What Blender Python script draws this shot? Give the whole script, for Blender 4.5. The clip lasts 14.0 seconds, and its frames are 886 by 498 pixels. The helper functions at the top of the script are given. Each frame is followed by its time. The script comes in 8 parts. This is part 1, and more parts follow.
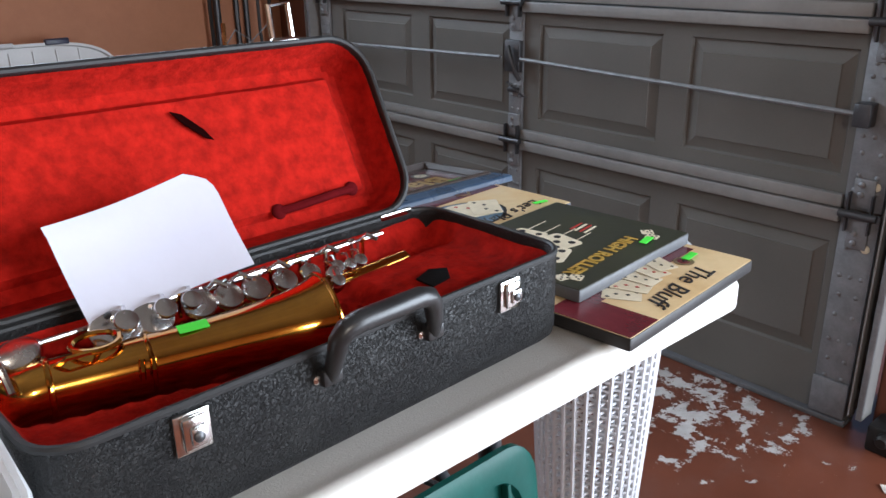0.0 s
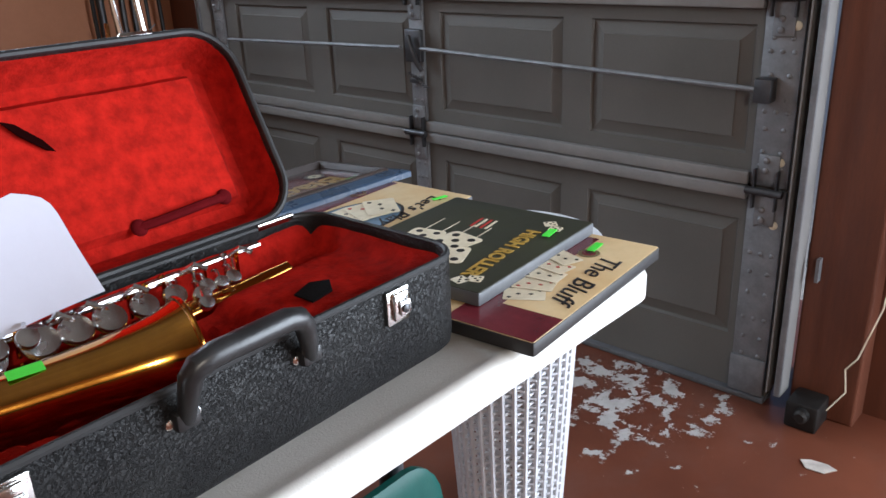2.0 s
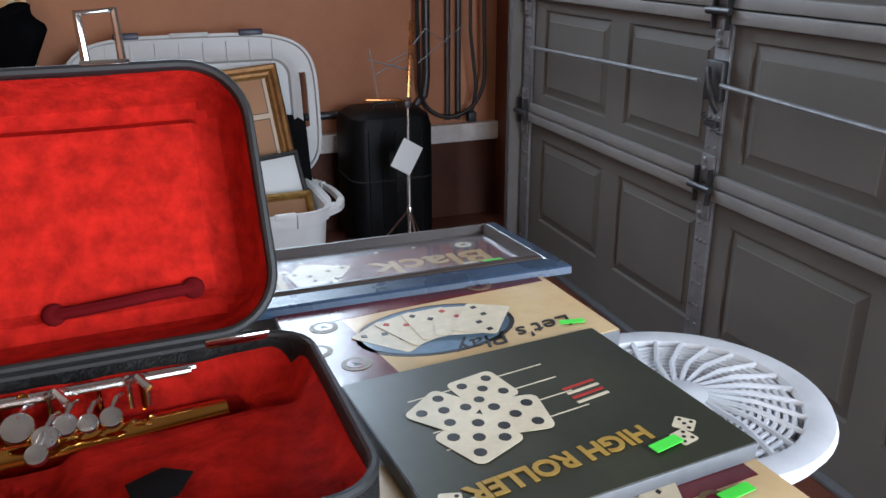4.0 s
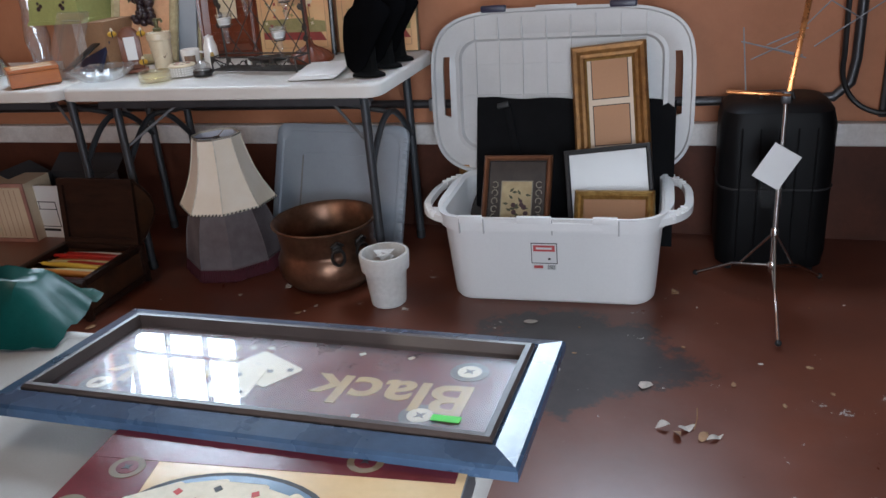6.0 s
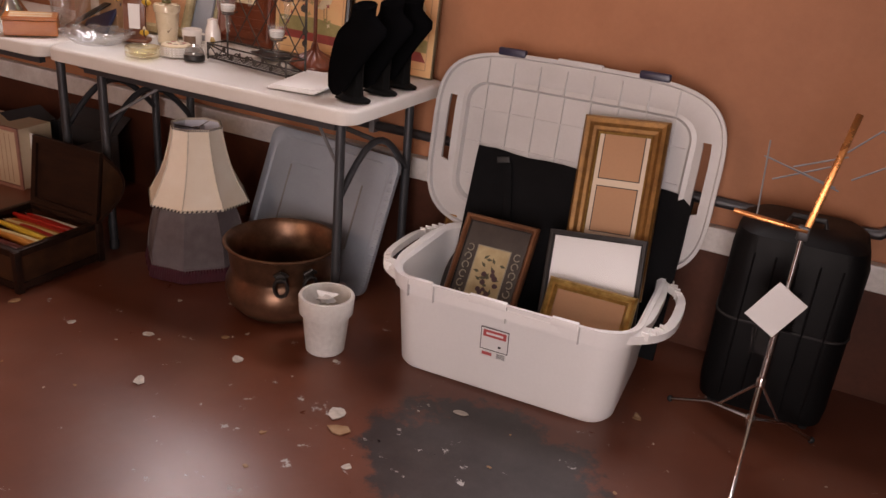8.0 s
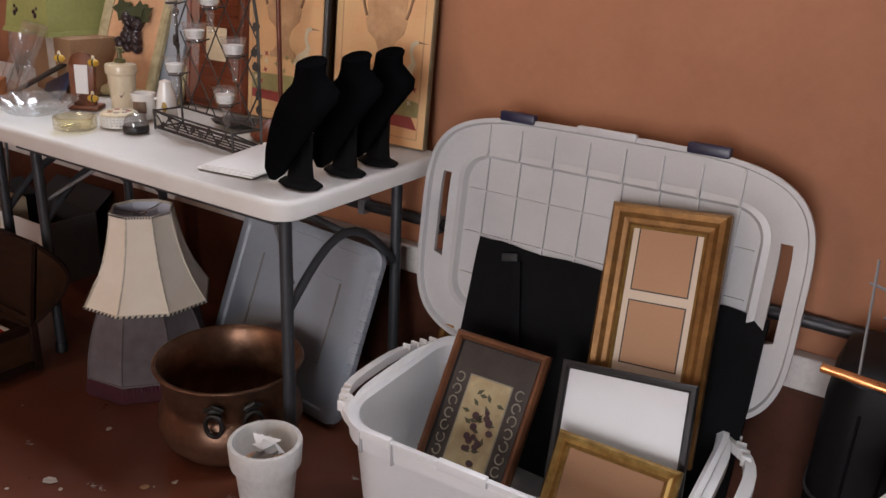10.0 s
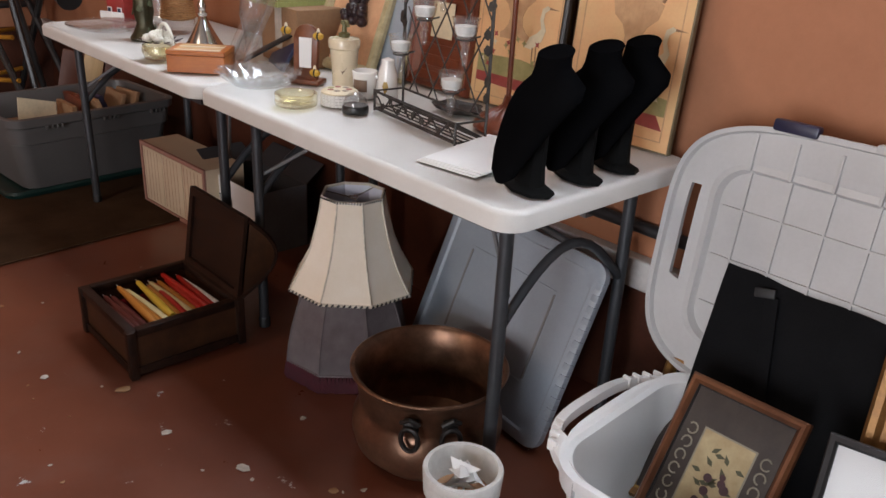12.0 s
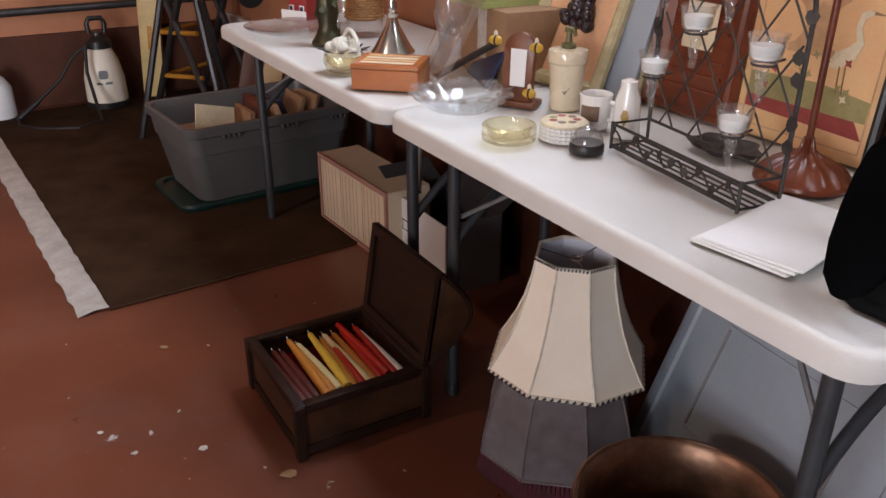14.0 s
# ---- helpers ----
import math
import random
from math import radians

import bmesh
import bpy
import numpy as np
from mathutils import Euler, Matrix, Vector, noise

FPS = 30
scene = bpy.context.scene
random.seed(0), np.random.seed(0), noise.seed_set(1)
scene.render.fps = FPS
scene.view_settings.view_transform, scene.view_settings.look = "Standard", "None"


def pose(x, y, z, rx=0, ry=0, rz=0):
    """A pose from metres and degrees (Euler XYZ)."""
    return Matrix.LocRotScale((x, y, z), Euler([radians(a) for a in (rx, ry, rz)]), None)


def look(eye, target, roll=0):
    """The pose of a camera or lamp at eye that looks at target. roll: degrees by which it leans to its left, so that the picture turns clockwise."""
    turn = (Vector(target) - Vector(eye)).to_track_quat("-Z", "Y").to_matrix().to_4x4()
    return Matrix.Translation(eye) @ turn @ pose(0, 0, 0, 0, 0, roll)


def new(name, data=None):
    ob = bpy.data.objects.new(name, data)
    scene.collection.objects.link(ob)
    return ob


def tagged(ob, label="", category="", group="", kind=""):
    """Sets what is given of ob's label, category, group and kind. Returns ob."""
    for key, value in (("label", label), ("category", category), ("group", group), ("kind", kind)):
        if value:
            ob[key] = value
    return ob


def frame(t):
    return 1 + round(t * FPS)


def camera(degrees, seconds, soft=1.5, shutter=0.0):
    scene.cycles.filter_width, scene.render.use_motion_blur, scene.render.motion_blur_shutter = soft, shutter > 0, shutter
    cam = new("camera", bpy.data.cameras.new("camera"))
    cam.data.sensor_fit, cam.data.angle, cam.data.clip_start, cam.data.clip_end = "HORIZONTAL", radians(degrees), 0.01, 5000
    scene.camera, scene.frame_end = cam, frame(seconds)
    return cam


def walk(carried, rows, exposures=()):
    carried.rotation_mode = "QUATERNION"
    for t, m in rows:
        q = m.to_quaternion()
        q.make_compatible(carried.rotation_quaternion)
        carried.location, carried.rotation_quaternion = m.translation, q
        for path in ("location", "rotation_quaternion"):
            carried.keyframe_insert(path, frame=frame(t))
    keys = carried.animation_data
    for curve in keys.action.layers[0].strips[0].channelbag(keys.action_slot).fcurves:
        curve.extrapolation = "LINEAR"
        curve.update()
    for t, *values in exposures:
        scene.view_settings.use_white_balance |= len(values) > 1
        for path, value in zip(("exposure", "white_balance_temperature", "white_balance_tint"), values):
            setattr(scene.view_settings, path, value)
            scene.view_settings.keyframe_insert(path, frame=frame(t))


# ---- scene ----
cam = camera(57.4, 14.0)
PATH = [
    (0, (-2.042, -2.943, 1.22), (-0.798, -1.543, 0.519), -0.8),
    (0.5, (-1.994, -2.932, 1.213), (-0.691, -1.59, 0.505), -2.3),
    (1, (-1.978, -2.906, 1.202), (-0.647, -1.592, 0.494), -3.7),
    (1.5, (-1.957, -2.915, 1.206), (-0.617, -1.609, 0.501), -3.2),
    (2, (-1.944, -2.913, 1.201), (-0.577, -1.644, 0.479), -2.4),
    (2.5, (-1.893, -2.918, 1.203), (-0.602, -1.555, 0.512), -0.7),
    (2.7, (-1.851, -2.923, 1.21), (-0.643, -1.468, 0.56), -0.3),
    (4.8, (-1.141, -2.583, 1.204), (-0.858, -0.744, 0.47), -1.9),
    (5, (-1.087, -2.531, 1.21), (-0.911, -0.678, 0.479), -2.2),
    (5.5, (-0.915, -2.455, 1.227), (-1.13, -0.612, 0.48), -3.6),
    (6, (-0.742, -2.403, 1.237), (-1.33, -0.656, 0.46), -4.9),
    (6.5, (-0.65, -2.266, 1.236), (-1.219, -0.523, 0.437), -2.6),
    (7, (-0.545, -2.208, 1.252), (-1.386, -0.619, 0.375), -0.5),
    (7.5, (-0.468, -2.115, 1.26), (-1.322, -0.509, 0.429), 6.8),
    (8, (-0.507, -1.925, 1.306), (-1.282, -0.257, 0.519), 5.4),
    (8.2, (-0.503, -1.857, 1.284), (-1.281, -0.172, 0.539), 4.8),
    (10.3, (-0.591, -1.173, 1.27), (-1.683, 0.348, 0.566), 3.4),
    (10.5, (-0.619, -1.174, 1.294), (-1.782, 0.293, 0.59), 4.2),
    (11, (-0.627, -1.113, 1.28), (-1.948, 0.208, 0.566), 2.5),
    (11.5, (-0.647, -1.084, 1.272), (-2.032, 0.127, 0.488), -0.6),
    (12, (-0.785, -1.07, 1.272), (-2.12, 0.187, 0.473), 3.0),
    (12.5, (-0.927, -1.088, 1.298), (-2.24, 0.222, 0.55), 5.1),
    (13, (-1.058, -1.002, 1.281), (-2.444, 0.225, 0.522), 3.8),
    (13.5, (-1.185, -0.892, 1.271), (-2.692, 0.154, 0.474), 2.9),
    (14, (-1.285, -0.86, 1.26), (-2.839, 0.062, 0.403), 0.2),
]
# the filming camera's own exposure and white balance: cool at first, warm from the eighth second on
TONE = [(0, -0.2, 5950, 9), (1, -0.4, 5950, 9), (2.7, -0.3, 5950, 9), (4.8, -0.27, 5850, 9), (7.0, 0.0, 6100, 13), (7.5, -0.1, 6900, 20), (8.0, -0.1, 8000, 31),
        (8.2, -0.1, 7900, 29), (10.3, -0.05, 6650, 17), (11, 0.12, 6500, 14), (12, 0.18, 6500, 14), (14, 0.2, 6500, 18)]
walk(cam, [(t, look(eye, target, roll)) for t, eye, target, roll in PATH], TONE)
def mist(x):
    return (x, x, x)


# ---- light ----
scene.render.film_transparent = False
world = bpy.data.worlds.new("sky")
scene.world = world
world.use_nodes = True
wn = world.node_tree
sky = wn.nodes.new("ShaderNodeTexSky")
sky.sky_type, sky.sun_disc = "NISHITA", False
sky.sun_elevation, sky.sun_rotation = radians(48), radians(200)
wn.nodes["Background"].inputs[1].default_value = 0.12
wn.links.new(sky.outputs[0], wn.nodes["Background"].inputs[0])


def area(name, at, to, w, h, watts, col=(1, 1, 1)):
    d = bpy.data.lights.new(name, "AREA")
    d.shape, d.size, d.size_y, d.energy, d.color = "RECTANGLE", w, h, watts, col
    o = new(name, d)
    o.matrix_world = look(at, to)
    return o


def bulb(name, at, watts, col, r=0.04):
    d = bpy.data.lights.new(name, "POINT")
    d.energy, d.color, d.shadow_soft_size = watts, col, r
    o = new(name, d)
    o.location = at
    return o


area("window_daylight_east", (-1.02, 0.86, 2.23), (-1.02, -2.0, 1.2), 0.84, 1.46, 105, (0.78, 0.90, 1.0))
area("window_daylight_west", (-3.18, 0.86, 2.23), (-3.18, -2.0, 1.2), 0.84, 1.46, 105, (0.78, 0.90, 1.0))
area("doorway_daylight", (0.20, -4.3, 1.15), (-2.0, -1.2, 0.6), 2.4, 1.9, 260, (0.90, 0.95, 1.0))
# added warm point light overhead, lifts the far west end; no fitting there
bulb("warm_fill", (-3.4, -1.5, 3.2), 38, (1.0, 0.84, 0.66))
bulb("hanging_lamp", (-2.41, -3.98, 1.64), 70, (1.0, 0.86, 0.70), 0.06)

# ---- materials ----
MATS = {}


def nd(t, kind, **kw):
    n = t.nodes.new(kind)
    for k, v in kw.items():
        n.inputs[k.replace("_", " ")].default_value = v
    return n


def ramp(t, src, stops):
    r = t.nodes.new("ShaderNodeValToRGB")
    while len(r.color_ramp.elements) < len(stops):
        r.color_ramp.elements.new(0.5)
    for e, (p, c) in zip(r.color_ramp.elements, stops):
        e.position, e.color = p, (*c, 1) if len(c) == 3 else c
    t.links.new(src, r.inputs[0])
    return r.outputs[0]


def mixc(t, f, a, b, mode="MIX"):
    m = t.nodes.new("ShaderNodeMix")
    m.data_type, m.blend_type = "RGBA", mode
    for i, v in ((0, f), (6, a), (7, b)):
        if isinstance(v, (int, float)):
            m.inputs[i].default_value = v
        elif isinstance(v, tuple):
            m.inputs[i].default_value = (*v, 1)
        else:
            t.links.new(v, m.inputs[i])
    return m.outputs[2]


def mathn(t, op, a, b=0.0, c=None):
    m = t.nodes.new("ShaderNodeMath")
    m.operation = op
    for i, v in enumerate((a, b) if c is None else (a, b, c)):
        if isinstance(v, (int, float)):
            m.inputs[i].default_value = v
        else:
            t.links.new(v, m.inputs[i])
    return m.outputs[0]


def noise_of(t, co, scale, detail=3, rough=0.55):
    n = nd(t, "ShaderNodeTexNoise", Scale=scale, Detail=detail, Roughness=rough)
    t.links.new(co, n.inputs["Vector"])
    return n.outputs[0]


def base(name):
    m = bpy.data.materials.new(name)
    m.use_nodes = True
    t = m.node_tree
    p = t.nodes["Principled BSDF"]
    co = t.nodes.new("ShaderNodeTexCoord").outputs["Object"]
    MATS[name] = m
    return m, t, p, co


def bump(t, p, h, strength, dist=0.002):
    b = nd(t, "ShaderNodeBump", Strength=strength, Distance=dist)
    t.links.new(h, b.inputs["Height"])
    t.links.new(b.outputs[0], p.inputs["Normal"])


def mat(name, col, rough=0.5, metal=0.0, col2=None, big=6.0, fine=70.0, var=0.25, bmp=0.15, bfine=None, sheen=0.0, coat=0.0, stretch=None, wear=None):
    """A surface with a broad and a fine variation, roughness that follows it and a fine relief."""
    m, t, p, co = base(name)
    if stretch:
        mp = t.nodes.new("ShaderNodeMapping")
        mp.inputs["Scale"].default_value = stretch
        t.links.new(co, mp.inputs[0])
        co = mp.outputs[0]
    a = noise_of(t, co, big, 4)
    b = noise_of(t, co, fine, 3, 0.7)
    c2 = col2 or tuple(c * (1 - var) for c in col)
    c = ramp(t, a, [(0.32, c2), (0.68, col)])
    f = ramp(t, b, [(0.25, mist(1 - var * 0.7)), (0.75, mist(1 + 0.0))])
    c = mixc(t, 1.0, c, f, "MULTIPLY")
    if wear:
        w = ramp(t, noise_of(t, co, big * 2.7, 8, 0.75), [(wear[1], mist(0)), (wear[1] + 0.04, mist(1))])
        c = mixc(t, w, c, wear[0])
    t.links.new(c, p.inputs["Base Color"])
    r = mathn(t, "MULTIPLY_ADD", a, 0.22, rough - 0.11)
    t.links.new(r, p.inputs["Roughness"])
    p.inputs["Metallic"].default_value = metal
    p.inputs["Sheen Weight"].default_value = sheen
    p.inputs["Coat Weight"].default_value = coat
    if bmp:
        bump(t, p, noise_of(t, co, bfine or fine * 1.5, 3, 0.6), bmp)
    return m


def glass(name, col=(1, 1, 1), rough=0.02, ior=1.45):
    m, t, p, co = base(name)
    p.inputs["Base Color"].default_value = (*col, 1)
    p.inputs["Transmission Weight"].default_value = 1
    p.inputs["IOR"].default_value = ior
    t.links.new(ramp(t, noise_of(t, co, 30), [(0.3, mist(rough)), (0.8, mist(rough + 0.04))]), p.inputs["Roughness"])
    return m


def pane_glass(name, ior=1.6, dusty=1.0):
    """Thin picture glass: clear, with a mirror gloss on top."""
    m, t, p, co = base(name)
    out = t.nodes["Material Output"]
    tr = t.nodes.new("ShaderNodeBsdfTransparent")
    gl = nd(t, "ShaderNodeBsdfGlossy", Roughness=0.015)
    fr = nd(t, "ShaderNodeFresnel", IOR=ior)
    mx = t.nodes.new("ShaderNodeMixShader")
    t.links.new(fr.outputs[0], mx.inputs[0])
    t.links.new(tr.outputs[0], mx.inputs[1])
    t.links.new(gl.outputs[0], mx.inputs[2])
    dust = nd(t, "ShaderNodeBsdfGlossy", Roughness=0.42)
    mz = t.nodes.new("ShaderNodeMixShader")
    t.links.new(ramp(t, noise_of(t, co, 9, 5), [(0.3, mist(0.07 * dusty)), (0.75, mist(0.24 * dusty))]), mz.inputs[0])
    t.links.new(mx.outputs[0], mz.inputs[1])
    t.links.new(dust.outputs[0], mz.inputs[2])
    t.links.new(mz.outputs[0], out.inputs[0])
    return m


def floor_material():
    m, t, p, co = base("painted_concrete")
    big, mid, fine = noise_of(t, co, 1.3, 5), noise_of(t, co, 9, 6, 0.7), noise_of(t, co, 160, 3)
    red = ramp(t, big, [(0.3, (0.085, 0.025, 0.014)), (0.7, (0.175, 0.054, 0.029))])
    red = mixc(t, 1.0, red, ramp(t, mid, [(0.25, mist(0.91)), (0.75, mist(1.05))]), "MULTIPLY")
    red = mixc(t, ramp(t, noise_of(t, co, 3.1, 7, 0.7), [(0.5, mist(0)), (0.75, mist(0.2))]), red, (0.16, 0.115, 0.10))

    def near(x, y, sx, sy):
        s = t.nodes.new("ShaderNodeVectorMath")
        s.operation = "SUBTRACT"
        t.links.new(co, s.inputs[0])
        s.inputs[1].default_value = (x, y, 0)
        k = t.nodes.new("ShaderNodeVectorMath")
        k.operation = "MULTIPLY"
        t.links.new(s.outputs[0], k.inputs[0])
        k.inputs[1].default_value = (1 / sx, 1 / sy, 0)
        ln = t.nodes.new("ShaderNodeVectorMath")
        ln.operation = "LENGTH"
        t.links.new(k.outputs[0], ln.inputs[0])
        return ln.outputs["Value"]
    # oil stain with a wobbling rim
    d = mathn(t, "ADD", near(-1.07, -0.355, 0.35, 0.275), mathn(t, "MULTIPLY", mathn(t, "SUBTRACT", noise_of(t, co, 4.5, 7, 0.7), 0.5), 1.9))
    stain = ramp(t, d, [(0.86, mist(0.93)), (1.0, mist(0))])
    red = mixc(t, stain, red, ramp(t, noise_of(t, co, 11, 7, 0.75), [(0.3, (0.016, 0.015, 0.017)), (0.75, (0.040, 0.034, 0.034))]))
    # flaked paint: bare grey concrete, thick by the roller door, thin elsewhere
    flake = noise_of(t, co, 13, 9, 0.72)
    lift = mathn(t, "MULTIPLY", ramp(t, near(-0.22, -1.90, 0.42, 0.56), [(0.25, mist(1)), (1.0, mist(0))]), 0.155)
    lift2 = mathn(t, "MULTIPLY", ramp(t, near(-1.5, -0.47, 0.75, 0.5), [(0.2, mist(1)), (1.0, mist(0))]), 0.045)
    lift3 = mathn(t, "MULTIPLY", ramp(t, near(-0.25, -0.85, 0.35, 0.7), [(0.2, mist(1)), (1.0, mist(0))]), 0.04)
    k = mathn(t, "ADD", mathn(t, "ADD", flake, lift), mathn(t, "ADD", lift2, lift3))
    bare = ramp(t, k, [(0.655, mist(0)), (0.668, mist(1))])
    grey = ramp(t, mid, [(0.3, (0.30, 0.28, 0.265)), (0.7, (0.46, 0.44, 0.42))])
    col = mixc(t, bare, red, grey)
    t.links.new(col, p.inputs["Base Color"])
    rg = mixc(t, bare, ramp(t, mid, [(0.3, mist(0.27)), (0.75, mist(0.37))]), mist(0.85))
    t.links.new(rg, p.inputs["Roughness"])
    h = mathn(t, "SUBTRACT", mathn(t, "MULTIPLY_ADD", fine, 0.12, mathn(t, "MULTIPLY", mid, 0.25)), mathn(t, "MULTIPLY", bare, 0.6))
    bump(t, p, h, 0.35, 0.002)
    return m


floor_material()
mat("wall_peach", (0.43, 0.188, 0.100), 0.6, col2=(0.355, 0.148, 0.076), big=2.2, fine=45, var=0.10, bmp=0.22, bfine=120, wear=((0.40, 0.31, 0.25), 0.735))
mat("wall_brown", (0.095, 0.030, 0.016), 0.6, col2=(0.055, 0.018, 0.010), big=5, fine=60, bmp=0.35, wear=((0.38, 0.27, 0.22), 0.72))
mat("ledge_white", (0.70, 0.66, 0.62), 0.65, col2=(0.56, 0.50, 0.46), big=9, bmp=0.4, wear=((0.30, 0.14, 0.09), 0.66))
# unseen ceiling, kept dark so less light bounces back into the room
mat("ceiling_dark", (0.24, 0.21, 0.185), 0.8, big=2, bmp=0.2)
mat("door_grey", (0.150, 0.143, 0.131), 0.5, col2=(0.122, 0.117, 0.107), big=2.5, fine=140, var=0.10, bmp=0.25, bfine=260)
mat("rail_paint", (0.245, 0.238, 0.228), 0.5, col2=(0.21, 0.205, 0.20), big=9, var=0.12, bmp=0.1)
mat("galvanised", (0.20, 0.205, 0.215), 0.58, 0.5, col2=(0.27, 0.275, 0.285), big=22, fine=120, bmp=0.12)
mat("dark_steel", (0.10, 0.10, 0.105), 0.45, 0.8, big=20, bmp=0.15)
mat("chrome", (0.78, 0.77, 0.75), 0.16, 1.0, big=25, var=0.12, bmp=0.03)
mat("nickel_key", (0.80, 0.80, 0.80), 0.24, 1.0, big=40, var=0.12, bmp=0.05)
mat("brass_lacquer", (0.78, 0.42, 0.07), 0.12, 1.0, col2=(0.58, 0.26, 0.035), big=9, fine=90, var=0.2, bmp=0.02, coat=0.6)
mat("black_rubber", (0.014, 0.014, 0.015), 0.6, big=30, bmp=0.1)
mat("cable_black", (0.010, 0.010, 0.011), 0.5, big=30, bmp=0.1)
mat("post_brown", (0.150, 0.045, 0.020), 0.5, col2=(0.085, 0.026, 0.013), big=3, fine=40, stretch=(6, 6, 0.7), bmp=0.3)
mat("table_plastic", (0.61, 0.59, 0.555), 0.48, col2=(0.55, 0.525, 0.485), big=4, fine=220, var=0.07, bmp=0.35, bfine=420, wear=((0.48, 0.43, 0.38), 0.745))
mat("table_leg", (0.052, 0.056, 0.062), 0.38, 0.25, big=18, var=0.2, bmp=0.15)
mat("leatherette", (0.017, 0.017, 0.017), 0.50, col2=(0.007, 0.007, 0.008), big=14, fine=60, bmp=0.0)
mt = MATS["leatherette"].node_tree
vo = nd(mt, "ShaderNodeTexVoronoi", Scale=170.0)
vo.feature = "DISTANCE_TO_EDGE"
wv = noise_of(mt, mt.nodes["Texture Coordinate"].outputs["Object"], 30, 5)
wm = mixc(mt, 0.2, mt.nodes["Texture Coordinate"].outputs["Object"], wv, "ADD")
mt.links.new(wm, vo.inputs["Vector"])
bump(mt, mt.nodes["Principled BSDF"], ramp(mt, vo.outputs["Distance"], [(0.0, mist(0)), (0.16, mist(1))]), 1.0, 0.0020)
mat("handle_plastic", (0.022, 0.022, 0.023), 0.36, big=30, var=0.3, bmp=0.12, wear=((0.10, 0.095, 0.09), 0.70))
mat("red_velvet", (0.47, 0.015, 0.009), 0.9, col2=(0.26, 0.008, 0.005), big=50, fine=170, var=0.28, bmp=1.0, bfine=110)
mat("slit_dark", (0.012, 0.002, 0.002), 0.9, big=20, bmp=0.3)
mat("burgundy_velvet", (0.10, 0.004, 0.006), 0.85, big=20, bmp=0.3)
mat("paper", (0.52, 0.52, 0.60), 0.75, col2=(0.48, 0.48, 0.56), big=3, var=0.04, bmp=0.06)
mat("card_white", (0.74, 0.74, 0.73), 0.6, big=4, var=0.04, bmp=0.05)
mat("sticker_green", (0.10, 0.80, 0.06), 0.6, big=9, var=0.08, bmp=0.05)
mat("clear_tub", (0.62, 0.64, 0.65), 0.35, big=8, var=0.08, bmp=0.1)
mat("tan_board", (0.66, 0.45, 0.22), 0.21, col2=(0.72, 0.55, 0.32), big=8, fine=60, var=0.12, bmp=0.08)
mat("maroon_board", (0.15, 0.018, 0.026), 0.21, col2=(0.10, 0.012, 0.018), big=12, bmp=0.08)
mat("olive_board", (0.040, 0.042, 0.022), 0.4, col2=(0.028, 0.03, 0.02), big=9, bmp=0.08)
mat("board_edge_black", (0.020, 0.019, 0.019), 0.5, big=12, bmp=0.12)
mat("board_edge_grey", (0.13, 0.135, 0.145), 0.5, col2=(0.10, 0.105, 0.115), big=12, bmp=0.12)
mat("ink_black", (0.012, 0.011, 0.012), 0.5, big=30, var=0.2, bmp=0)
mat("gold_ink", (0.42, 0.26, 0.045), 0.45, big=30, var=0.15, bmp=0)
mat("chip_bronze", (0.19, 0.13, 0.065), 0.45, big=40, bmp=0.1)
mat("card_cream", (0.74, 0.66, 0.50), 0.5, col2=(0.66, 0.57, 0.40), big=20, bmp=0)
mat("card_red", (0.48, 0.03, 0.02), 0.5, bmp=0)
mat("sky_blue_print", (0.22, 0.33, 0.45), 0.24, big=15, bmp=0)
mat("frame_navy", (0.045, 0.080, 0.140), 0.28, col2=(0.03, 0.05, 0.085), big=10, fine=80, bmp=0.15)
mat("frame_black", (0.018, 0.017, 0.017), 0.35, big=10, bmp=0.1)
mat("frame_dark_lip", (0.05, 0.035, 0.03), 0.4, big=14, bmp=0.1)
pane_glass("picture_glass", 1.62, 0.9)
pane_glass("museum_glass", 1.35, 0.3)


